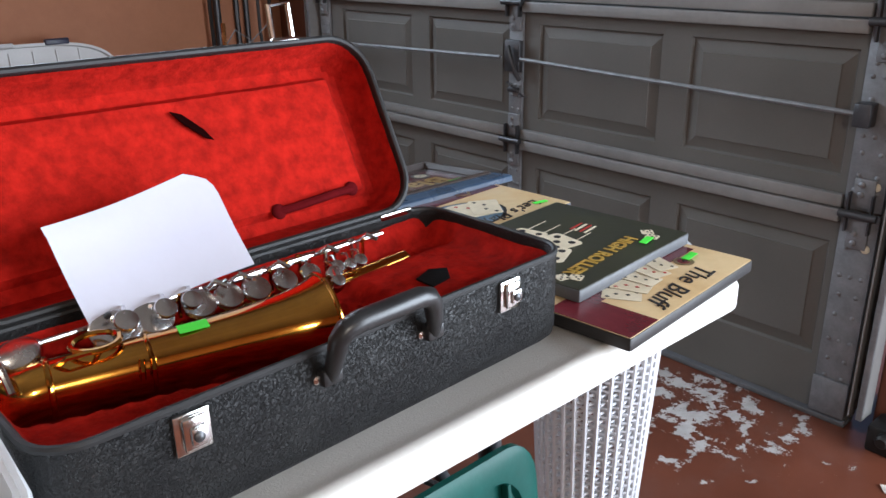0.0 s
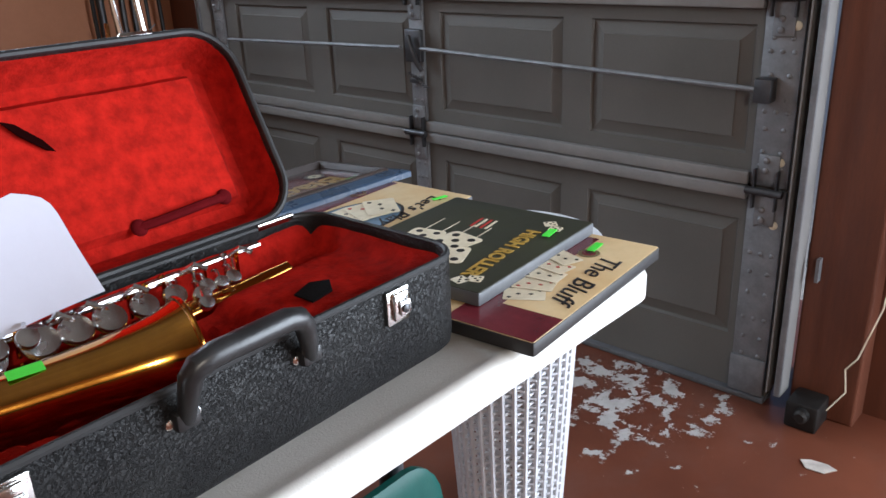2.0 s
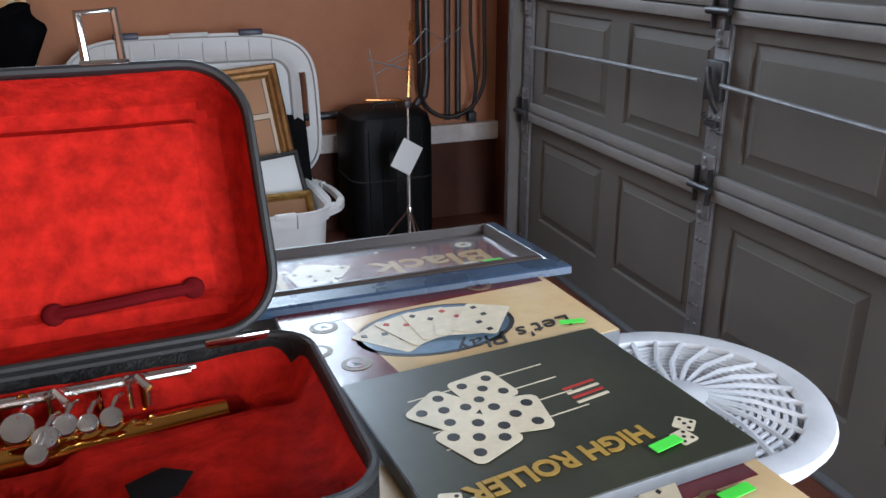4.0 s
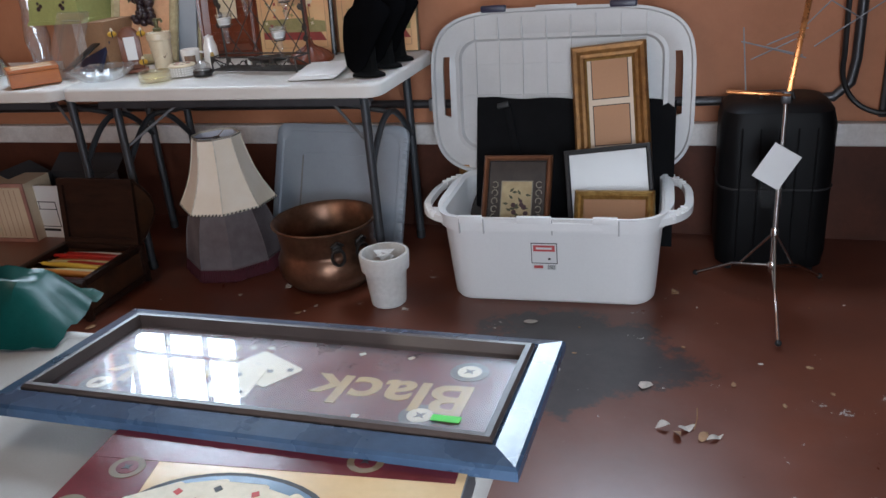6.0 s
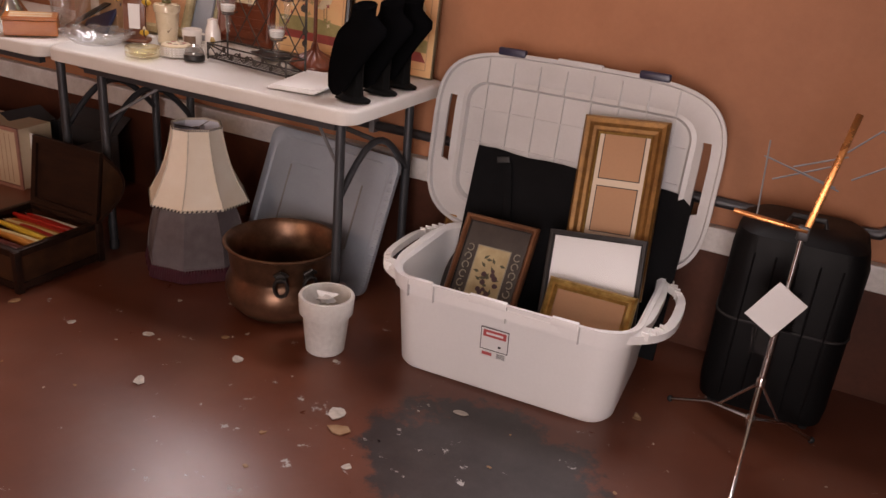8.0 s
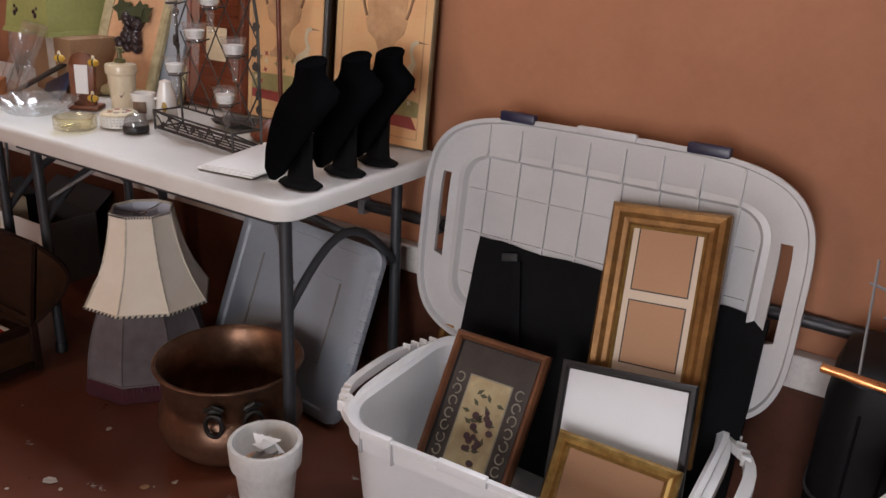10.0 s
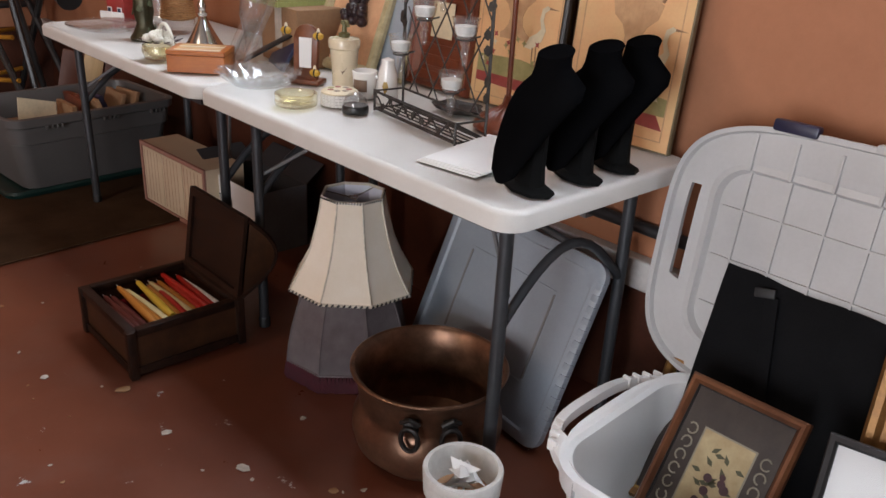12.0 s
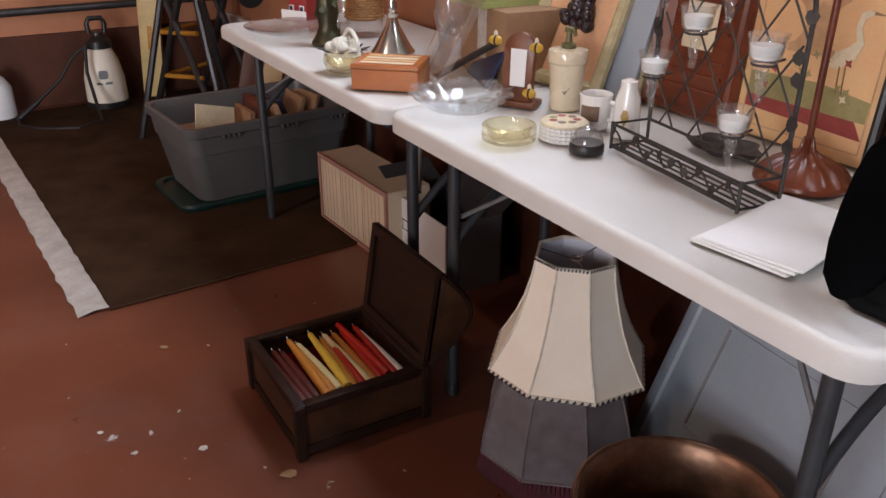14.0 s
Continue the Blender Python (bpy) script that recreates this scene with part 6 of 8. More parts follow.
for x in (0, TW):
    for y in (0, TD):
        part("corner_post", bx(x - 0.012, x + 0.012, y - 0.012, y + 0.012, 0, TH + 0.004, 0.003), "chest_wood", tk)
for a in (bx(-0.008, TW + 0.008, -0.008, 0.018, TH - 0.018, TH + 0.006, 0.003), bx(-0.008, TW + 0.008, TD - 0.018, TD + 0.008, TH - 0.018, TH + 0.006, 0.003), bx(-0.008, 0.018, 0.018, TD - 0.018, TH - 0.018, TH + 0.006, 0.003), bx(TW - 0.018, TW + 0.008, 0.018, TD - 0.018, TH - 0.018, TH + 0.006, 0.003), bx(-0.006, TW + 0.006, -0.006, 0.0, 0.008, 0.034, 0.002), bx(TW, TW + 0.006, 0.0, TD, 0.008, 0.034, 0.002)):
    part("edge_rail", a, "chest_wood", tk)
part("ring_handle", tube([(-0.016, TD / 2 - 0.045, 0.10), (-0.022, TD / 2 - 0.045, 0.06), (-0.024, TD / 2, 0.048), (-0.022, TD / 2 + 0.045, 0.06), (-0.016, TD / 2 + 0.045, 0.10)], 0.006, 8), "iron_dark", tk)
tl = part("domed_lid", rings([[(x, -0.105 * math.sin(math.pi * k / 12) * 1.0, 0.245 * k / 12) for k in range(13)] for x in (0.0, 0.05, TW / 2, TW - 0.05, TW)], False, False, False), "chest_panel", tk, "open domed lid", m=pose(0, TD + 0.006, TH + 0.002, -9, 0, 0) @ Matrix.Diagonal((1, -1, 1, 1)))
for x in (0.0, TW - 0.012):
    part("lid_side", rings([[(x, 0.105 * math.sin(math.pi * k / 12), 0.245 * k / 12) for k in range(13)], [(x + 0.012, 0.105 * math.sin(math.pi * k / 12), 0.245 * k / 12) for k in range(13)]]), "chest_panel", tk, m=pose(0, TD + 0.006, TH + 0.002, -9, 0, 0))
    part("lid_band", tube([(x + 0.006, 0.108 * math.sin(math.pi * k / 12), 0.245 * k / 12) for k in range(13)], 0.009, 6), "chest_wood", tk, m=pose(0, TD + 0.006, TH + 0.002, -9, 0, 0))
part("lid_frame", join(bx(0.0, TW, -0.012, 0.006, 0.0, 0.022), bx(0.0, TW, -0.012, 0.006, 0.226, 0.252), bx(0.0, 0.022, -0.012, 0.006, 0.022, 0.226), bx(TW - 0.022, TW, -0.012, 0.006, 0.022, 0.226)), "chest_wood", tk, m=pose(0, TD + 0.006, TH + 0.002, -9, 0, 0))
part("lid_lining", bx(0.02, TW - 0.02, -0.002, 0.004, 0.02, 0.23), "chest_wood", tk, m=pose(0, TD + 0.006, TH + 0.002, -9, 0, 0))
random.seed(11)
CAND = ["candle_plum", "candle_plum", "candle_plum", "candle_orange", "candle_orange", "candle_cream", "candle_yellow", "candle_orange", "candle_red", "candle_cream", "candle_orange", "candle_red", "candle_red", "candle_red", "candle_white", "candle_teal"]
for k, c in enumerate(CAND):
    y = 0.030 + 0.0185 * k if k < 15 else 0.17
    z = 0.112 + 0.008 * (k % 3 == 0) + (0.014 if 2 < k < 9 else 0.006)
    L = random.uniform(0.24, 0.285) if c != "candle_teal" else 0.08
    cd = thing("taper_candle", c.split("_")[1] + " taper candle lying in the wooden chest", "candle", pose(-3.085 + 0.315 - random.uniform(0, 0.02), -0.375 + y, z - (0.03 if c == "candle_teal" else 0), 0, -89, random.uniform(-3, 4)), "candles in the chest")
    part("wax", lathe([(0.011, 0.0), (0.012, 0.002), (0.0115, L * 0.5), (0.0075, L - 0.012), (0.002, L)], 14), c, cd)
    part("wick", tube([(0, 0, L - 0.002), (0.001, 0.001, L + 0.010)], 0.0011, 5), "card_white", cd)
tr_ = thing("candle_tray_paper", "crumpled red cellophane among the candles", "wrapping", pose(-2.82, -0.28, 0.06))
bm = bmesh.new()
gv = [[bm.verts.new((0.13 * (i / 9 - 0.5), 0.11 * (j / 8 - 0.5), 0.030 + 0.022 * noise.noise((i * 0.8, j * 0.8, 2)))) for j in range(9)] for i in range(10)]
for i in range(9):
    for j in range(8):
        bm.faces.new((gv[i][j], gv[i + 1][j], gv[i + 1][j + 1], gv[i][j + 1]))
part("foil", bm, "candle_red", tr_, smooth=False)
bd_ = thing("candle_bed", "dark packing under the candles", "packing", pose(-3.06, -0.355, 0.024))
part("pad", bx(0, TW - 0.05, 0, TD - 0.04, 0.0, 0.068, 0.01), "burgundy_velvet", bd_)

# ---- boxes under the tables ----
db = thing("open_dark_box", "dark cardboard box standing open under the table", "box", pose(-3.635, 0.318, 0, 0, 0, 0) @ Matrix.Diagonal((0.945, 0.77, 0.86, 1)))
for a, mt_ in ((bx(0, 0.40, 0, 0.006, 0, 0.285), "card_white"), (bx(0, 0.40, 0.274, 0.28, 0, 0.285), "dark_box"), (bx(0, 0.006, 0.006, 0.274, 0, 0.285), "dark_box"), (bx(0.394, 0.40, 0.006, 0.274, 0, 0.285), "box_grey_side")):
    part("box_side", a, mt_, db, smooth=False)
part("box_bottom", bx(0.006, 0.394, 0.006, 0.274, 0, 0.006), "dark_box", db)
part("flap", moved(bx(0, 0.388, 0, 0.005, 0, 0.13), pose(0.006, 0.278, 0.286, -55, 0, 0)), "dark_box", db)
part("flap", moved(bx(0, 0.005, 0, 0.26, 0, 0.12), pose(0.0, 0.01, 0.286, 0, -62, 0)), "dark_box", db)
for x0, x1, z0, z1 in ((0.05, 0.20, 0.195, 0.200), (0.05, 0.20, 0.155, 0.159), (0.05, 0.20, 0.060, 0.064), (0.05, 0.054, 0.064, 0.195), (0.196, 0.20, 0.064, 0.195), (0.10, 0.104, 0.159, 0.195), (0.06, 0.19, 0.036, 0.050)):
    part("printed_rule", bx(x0, x1, -0.0012, -0.0002, z0, z1), "ink_black", db)
wb_ = thing("cream_cabinet_box", "cream slatted little cabinet with pinkish edges", "cabinet", pose(-4.062, 0.229, 0, 0, 0, 3) @ Matrix.Diagonal((1, 0.80, 0.90, 1)))
part("carcass", bx(0, 0.52, 0.012, 0.22, 0, 0.30, 0.003), "cream_box", wb_, smooth=False)
for k in range(3):
    dr = part("door_panel", bx(0.018 + 0.163 * k, 0.175 + 0.163 * k, 0.004, 0.0115, 0.02, 0.28, 0.002), "cream_box", wb_)
    for q in range(5):
        part("groove", bx(0.032 + 0.163 * k + 0.027 * q, 0.0335 + 0.163 * k + 0.027 * q, 0.0030, 0.0042, 0.03, 0.27), "box_pink_trim", dr)
for a in (bx(0, 0.52, 0.0, 0.011, 0.285, 0.303), bx(0, 0.52, 0.0, 0.011, 0.0, 0.016), bx(0, 0.015, 0.0, 0.011, 0.016, 0.285), bx(0.505, 0.52, 0.0, 0.011, 0.016, 0.285)):
    part("edging", a, "box_pink_trim", wb_, "pinkish edging")

gt = thing("grey_storage_tote", "grey plastic storage tote full of odds and ends", "storage tote", pose(-4.565, 0.140, 0.03, 0, 0, 95) @ Matrix.Diagonal((0.95, 1.14, 0.85, 1)))
to = lambda k, r=0.06: rrect(0.78 - 2 * k, 0.46 - 2 * k, r, 6)
part("tote_body", loft([(to(0.075, 0.05), 0.0), (to(0.06), 0.012), (to(0.025), 0.25), (to(0.018), 0.255), (to(0.012), 0.335), (to(0.0), 0.345), (to(-0.004), 0.385), (to(0.008), 0.39), (to(0.018), 0.385), (to(0.035), 0.25), (to(0.072), 0.015)]), "grey_tote", gt)
for x in (-0.24, 0.02, 0.25):
    for q in range(4):
        part("catch_rib", bx(x + 0.022 * q, x + 0.022 * q + 0.008, -0.238, -0.222, 0.325, 0.345, 0.002), "grey_tote", gt)
part("contents", bx(-0.33, 0.33, -0.18, 0.18, 0.20, 0.27, 0.02), "cardboard", gt)
part("envelope", moved(bx(-0.10, 0.09, -0.002, 0.002, 0, 0.17), pose(-0.22, -0.12, 0.265, -18, 18, 10)), "art_pale", gt, "pale envelope sticking up")
random.seed(3)
for k in range(7):
    part("contents_book", moved(bx(-0.07, 0.07, -0.012, 0.012, 0, 0.13, 0.003), pose(-0.05 + 0.055 * k, random.uniform(-0.08, 0.1), 0.25, random.uniform(-20, 20), random.uniform(-10, 10), random.uniform(60, 110))), random.choice(["leaf_dry", "carved_wood", "blue_cover", "cardboard"]), gt)
g2 = thing("dark_tote_lid", "dark green tote lid lying under the grey tote", "tote lid", pose(-4.565, 0.110, 0.010, 0, 0, 95))
part("panel", loft([(to(0.03), 0.0), (to(0.025), 0.016), (to(0.03), 0.028), (to(0.05), 0.028), (to(0.055), 0.018)]), "dark_green_plastic", g2)

# ---- rug ----
rg = thing("rug", "brown woven rug with a frayed pale binding", "rug", pose(-3.71, -0.630, 0.0, 0, 0, 4.0))
part("woven_field", bx(-2.55, 0, 0.0, 1.28, 0.001, 0.008, 0.002), "rug_brown", rg)
bi = []
for k in range(60):
    x = -2.55 + 2.55 * k / 59
    bi.append([(x, -0.002 + 0.006 * noise.noise((k * 0.7, 0, 0)), 0.010), (x, -0.045, 0.012 + 0.004 * noise.noise((k * 0.4, 1, 0))), (x, -0.095 + 0.012 * noise.noise((k * 0.8, 2, 0)), 0.002)])
part("binding", rings(bi, False, False, False), "rug_binding", rg, "frayed pale binding strip")
part("border_cord", tube([(0.002, y, 0.006) for y in (0, 0.4, 0.8, 1.28)], 0.006, 6), "rug_brown", rg)
# ---- ornaments on the tables ----
TZ = 0.7412


def bust(x, y, deg):
    b = thing("necklace_display", "black velvet necklace display bust", "necklace display", pose(x, y, TZ, 0, 0, deg) @ Matrix.Diagonal((1, 1, 0.94, 1)), "necklace displays on the table")
    # one swept form: foot, stem, sloping breast and neck; leans back
    part("foot", loft([(disc(0, 0.0, 0.042, 8, 0.066), 0.0), (disc(0, 0, 0.040, 8, 0.063), 0.006), (disc(0, 0, 0.027, 8, 0.036), 0.015), (disc(0, 0.002, 0.023, 8, 0.032), 0.05), (disc(0, 0.006, 0.022, 8, 0.030), 0.13)]), "flock_base", b, "black flocked foot")
    rows = []
    for hw, th, yy, z, tip in ((0.012, 0.006, -0.060, 0.026, 0), (0.036, 0.013, -0.056, 0.045, 0), (0.052, 0.019, -0.046, 0.085, 0), (0.066, 0.028, -0.028, 0.130, 0), (0.078, 0.038, -0.006, 0.170, 0), (0.086, 0.047, 0.016, 0.202, 0.006), (0.078, 0.046, 0.024, 0.220, 0.010), (0.054, 0.038, 0.020, 0.238, 0.010), (0.042, 0.031, 0.013, 0.256, 0.008), (0.040, 0.030, 0.012, 0.276, 0.008), (0.041, 0.031, 0.014, 0.288, 0.010), (0.036, 0.027, 0.015, 0.291, 0.010)):
        rows.append([(hw * math.cos(2 * math.pi * k / 28), yy + 0.13 * (z - 0.13) + th * math.sin(2 * math.pi * k / 28), z + tip * math.sin(2 * math.pi * k / 28)) for k in range(28)])
    part("velvet_form", rings(rows), "black_velvet", b)


bust(-1.793, 0.107, -12)
bust(-1.786, 0.253, -12)
bust(-1.787, 0.382, -12)

fo = thing("white_folder", "small stack of white folders lying on the table", "folder", pose(-2.000, 0.180, TZ, 0, 0, 8))
for k in range(3):
    part("folder_sheet", moved(bx(-0.080, 0.080, -0.130, 0.130, 0.0, 0.0042, 0.001), pose(0.004 * k, 0.003 * k, 0.0045 * k, 0, 0, 2.0 * k)), "card_white", fo)


def art_panel(x0, x1, tilt, flip):
    w, h = x1 - x0, 0.80
    a = thing("painted_panel", "painted canvas panel of a garden urn leaning on the wall", "painting", pose((x0 + x1) / 2, 0.552, TZ, 90 - tilt, 0, 0))
    part("canvas", bx(-w / 2, w / 2, 0.0, h, -0.016, 0.0, 0.002), "art_edge", a)
    part("painted_face", bx(-w / 2 + 0.004, w / 2 - 0.004, 0.004, h - 0.004, 0.0, 0.0012), "art_canvas", a)
    z = 0.0014
    part("inner_line", moved(picture_frame(w - 0.05, h - 0.05, [(0, 0), (0, 0.0006), (0.003, 0.0006), (0.003, 0)]), pose(0, h / 2, z)), "art_urn", a, smooth=False)
    part("painted_ground", flat([(-w / 2 + 0.028, 0.085), (w / 2 - 0.028, 0.085), (w / 2 - 0.028, 0.125), (0.02, 0.140), (-w / 2 + 0.028, 0.135)], z, 0.0006), "art_green", a)
    part("painted_band", flat([(-w / 2 + 0.028, 0.062), (w / 2 - 0.028, 0.052), (w / 2 - 0.05, 0.085), (-w / 2 + 0.028, 0.088)], z + 0.0002, 0.0006), "art_red", a)
    cx = 0.012 * flip
    prof = [(0.052, 0.128), (0.052, 0.142), (0.038, 0.150), (0.026, 0.165), (0.022, 0.190), (0.034, 0.215), (0.060, 0.235), (0.068, 0.262), (0.070, 0.268), (0.062, 0.272), (0.068, 0.33), (0.075, 0.365), (0.092, 0.375), (0.092, 0.388)]
    part("painted_urn", flat([(cx + x, y + 0.06) for x, y in prof] + [(cx - x, y + 0.06) for x, y in prof[::-1]], z + 0.0006, 0.0008), "art_urn", a)
    for s in (-1, 1):
        part("painted_urn_ear", tube([(cx + s * (0.066 + 0.020 * math.sin(q)), 0.335 + 0.05 * q, z + 0.0012) for q in (0, 0.5, 1.0, 1.5, 2.0)], 0.004, 5), "art_urn_dark", a)
    for k in range(9):
        xx = cx - 0.052 + 0.013 * k
        part("painted_flute", flat([(xx, 0.292), (xx + 0.004, 0.292), (xx + 0.0045, 0.325), (xx - 0.0005, 0.325)], z + 0.0016, 0.0004), "art_urn", a)
    hx = cx + 0.085
    bird = [(-0.045, 0.175), (-0.020, 0.172), (0.012, 0.196), (0.022, 0.226), (0.010, 0.250), (0.012, 0.268), (0.030, 0.281), (0.018, 0.287), (0.002, 0.278), (-0.002, 0.252), (0.006, 0.228), (-0.006, 0.216), (-0.030, 0.202)]
    part("painted_heron", flat([(hx + x, y) for x, y in bird], z + 0.001, 0.0006), "art_pale", a)
    part("painted_beak", flat([(hx + 0.026, 0.278), (hx + 0.060, 0.279), (hx + 0.027, 0.284)], z + 0.0012, 0.0006), "art_urn_dark", a)
    for dx in (-0.016, -0.004):
        part("painted_leg", tube([(hx + dx, 0.178, z + 0.0012), (hx + dx + 0.004, 0.128, z + 0.0012)], 0.0014, 4), "art_urn_dark", a)
    random.seed(int(40 + flip * 7))
    for k in range(46):
        u = random.random()
        xx, yy = (random.uniform(-w / 2 + 0.04, w / 2 - 0.04), random.uniform(0.11, 0.20)) if u < 0.55 else (cx + random.gauss(0, 0.05), random.uniform(0.452, 0.56))
        if abs(xx) < w / 2 - 0.02:
            part("painted_bloom", moved(flat([(0.007 * math.cos(q) * (1.4 if j % 2 else 0.6), 0.007 * math.sin(q) * (1.4 if j % 2 else 0.6)) for j, q in enumerate([2 * math.pi * r / 8 for r in range(8)])], 0, 0.0005), pose(xx, yy, z + 0.0017, 0, 0, random.uniform(0, 90))), random.choice(["art_red", "art_green", "art_pale", "art_green"]), a)
    return a


art_panel(-2.440, -2.112, 4.5, -1)
art_panel(-2.092, -1.764, 4.5, 1)

# tall dark lamp on a fluted foot
la_ = thing("candlestick_lamp", "slim reddish-brown lamp stand on a fluted round foot", "lamp", pose(-2.143, 0.405, TZ))
foot = []
for r, z in ((0.080, 0.0), (0.085, 0.006), (0.084, 0.014), (0.076, 0.022), (0.064, 0.034), (0.046, 0.044), (0.026, 0.052), (0.012, 0.062), (0.009, 0.085)):
    foot.append([((r + (0.0035 if 0.02 < z < 0.07 else 0) * math.cos(14 * 2 * math.pi * k / 84)) * math.cos(2 * math.pi * k / 84), (r + (0.0035 if 0.02 < z < 0.07 else 0) * math.cos(14 * 2 * math.pi * k / 84)) * math.sin(2 * math.pi * k / 84), z) for k in range(84)])
part("foot", rings(foot), "carved_wood", la_)
part("stem", tube([(0, 0, 0.08), (0, 0, 0.75)], 0.0065, 10), "carved_wood", la_)
part("socket", lathe([(0.012, 0.74), (0.018, 0.75), (0.018, 0.80), (0.012, 0.805)], 16), "iron_dark", la_)
bk = thing("black_pole", "thin black pole standing between the painted panels", "pole", pose(-2.102, 0.525, TZ))
part("pole", tube([(0, 0, 0), (0.01, 0.06, 0.85)], 0.010, 8), "frame_black", bk)

# wrought iron candle rack: planter tray, trellis back, glass cups
RACK = pose(-2.466, 0.236, TZ, 0, 0, -7.6)
rk = thing("candle_rack", "wrought iron trellis candle rack with hanging glass cups", "candle holder", RACK)
RW, RD, RH = 0.370, 0.088, 0.52
wire = lambda p, r=0.0028: part("wire", tube(p, r, 6), "wrought_iron", rk)
for z in (0.006, 0.052):
    part("tray_rail", tube([(0, 0, z), (RW, 0, z), (RW, RD, z), (0, RD, z)], 0.0032, 6, True), "wrought_iron", rk)
for x in (0, RW):
    for y in (0, RD):
        wire([(x, y, 0), (x, y, 0.056)], 0.0034)
    wire([(x, 0, 0.052), (x, RD, 0.006)])
for k in range(5):
    wire([(0, RD * (k + 0.5) / 5, 0.006), (RW, RD * (k + 0.5) / 5, 0.006)], 0.002)
vine = [(RW * k / 40, -0.002, 0.029 + 0.012 * math.sin(k * 0.9)) for k in range(41)]
wire(vine, 0.0022)
random.seed(21)
for k in range(1, 40, 4):
    part("iron_leaf", moved(prism([(0, 0), (0.007, 0.006), (0.008, 0.014), (0, 0.020), (-0.008, 0.014), (-0.007, 0.006)], 0, 0.0016), pose(vine[k][0], -0.004, vine[k][2] - 0.008, 75, 0, random.uniform(-30, 30))), "wrought_iron", rk)
wire([(0, RD, 0.05), (0, RD, RH * 0.62), (0.02, RD, RH * 0.80), (0.09, RD, RH * 0.96), (RW / 2, RD, RH), (RW - 0.09, RD, RH * 0.96), (RW - 0.02, RD, RH * 0.80), (RW, RD, RH * 0.62), (RW, RD, 0.05)], 0.0042)
for k in range(7):
    x = -0.15 + 0.09 * k
    a, b = (x, 0.05), (x + 0.30, 0.48)
    pts_ = [(a[0] + (b[0] - a[0]) * q / 10, a[1] + (b[1] - a[1]) * q / 10) for q in range(11)]
    ins = [(p, RD, z) for p, z in pts_ if 0.0 <= p <= RW]
    if len(ins) > 1:
        wire(ins, 0.0020)
        wire([(RW - p, yy + 0.004, z) for p, yy, z in ins], 0.0020)
for s_ in (-1, 1):
    wire([(RW / 2 + s_ * (0.03 + 0.035 * math.cos(q)), RD, RH + 0.025 + 0.030 * math.sin(q)) for q in [3.4 - 0.42 * r for r in range(12)]], 0.0034)
for k in range(18):
    sd = random.choice((0, RW))
    part("iron_leaf", moved(prism([(0, 0), (0.010, 0.008), (0.011, 0.018), (0, 0.027), (-0.011, 0.018), (-0.010, 0.008)], 0, 0.0018), pose(sd + random.uniform(-0.012, 0.012), RD - 0.006, random.uniform(0.08, 0.40), 80, random.uniform(-40, 40), random.uniform(-20, 20))), "wrought_iron", rk)


def cup(x, y, z, r=0.030):
    c = thing("glass_votive", "clear glass votive cup with white wax and twisted stem", "votive candle", RACK @ pose(x, y, z), "votive cups on the rack")
    part("glass", lathe([(0.010, -0.002), (0.020, 0.002), (r * 0.86, 0.012), (r, 0.040), (r + 0.003, 0.048), (r, 0.048), (r - 0.003, 0.040), (r * 0.80, 0.014), (0.012, 0.006)], 20), "clear_glass", c)
    part("wax", lathe([(0.018, 0.008), (r * 0.76, 0.013), (r * 0.86, 0.030), (0.001, 0.031)], 18), "candle_wax", c)
    part("twisted_stem", rings([[((0.0105 - 0.006 * q / 14 + 0.0022 * math.cos(3 * (2 * math.pi * k / 15) + q * 0.9)) * math.cos(2 * math.pi * k / 15), (0.0105 - 0.006 * q / 14 + 0.0022 * math.cos(3 * (2 * math.pi * k / 15) + q * 0.9)) * math.sin(2 * math.pi * k / 15), -0.003 - 0.058 * q / 14) for k in range(15)] for q in range(15)]), "clear_glass", c)
    part("wire_ring", tube([(0.019 * math.cos(2 * math.pi * k / 16), 0.019 * math.sin(2 * math.pi * k / 16), 0.0) for k in range(16)], 0.0022, 6, True), "wrought_iron", c)
    part("wire_arm", tube([(0, 0.019, 0.0), (0.0, max(RD - y - 0.002, 0.03), 0.004)], 0.0022, 6), "wrought_iron", c)


for x, z in ((0.055, 0.155), (0.16, 0.255), (0.285, 0.105), (0.065, 0.345), (0.235, 0.345), (0.33, 0.235)):
    cup(x, RD - 0.045, z)

tr2 = thing("iron_leaf_dish", "dark metal leaf dish behind the rack", "dish", pose(-2.33, 0.415, TZ))
part("dish", rings([[((r * (1 + 0.12 * math.cos(5 * 2 * math.pi * k / 40))) * math.cos(2 * math.pi * k / 40), (r * (1 + 0.12 * math.cos(5 * 2 * math.pi * k / 40))) * 0.72 * math.sin(2 * math.pi * k / 40), z) for k in range(40)] for r, z in ((0.04, 0.0), (0.065, 0.006), (0.078, 0.018), (0.075, 0.018), (0.06, 0.010))]), "wrought_iron", tr2)

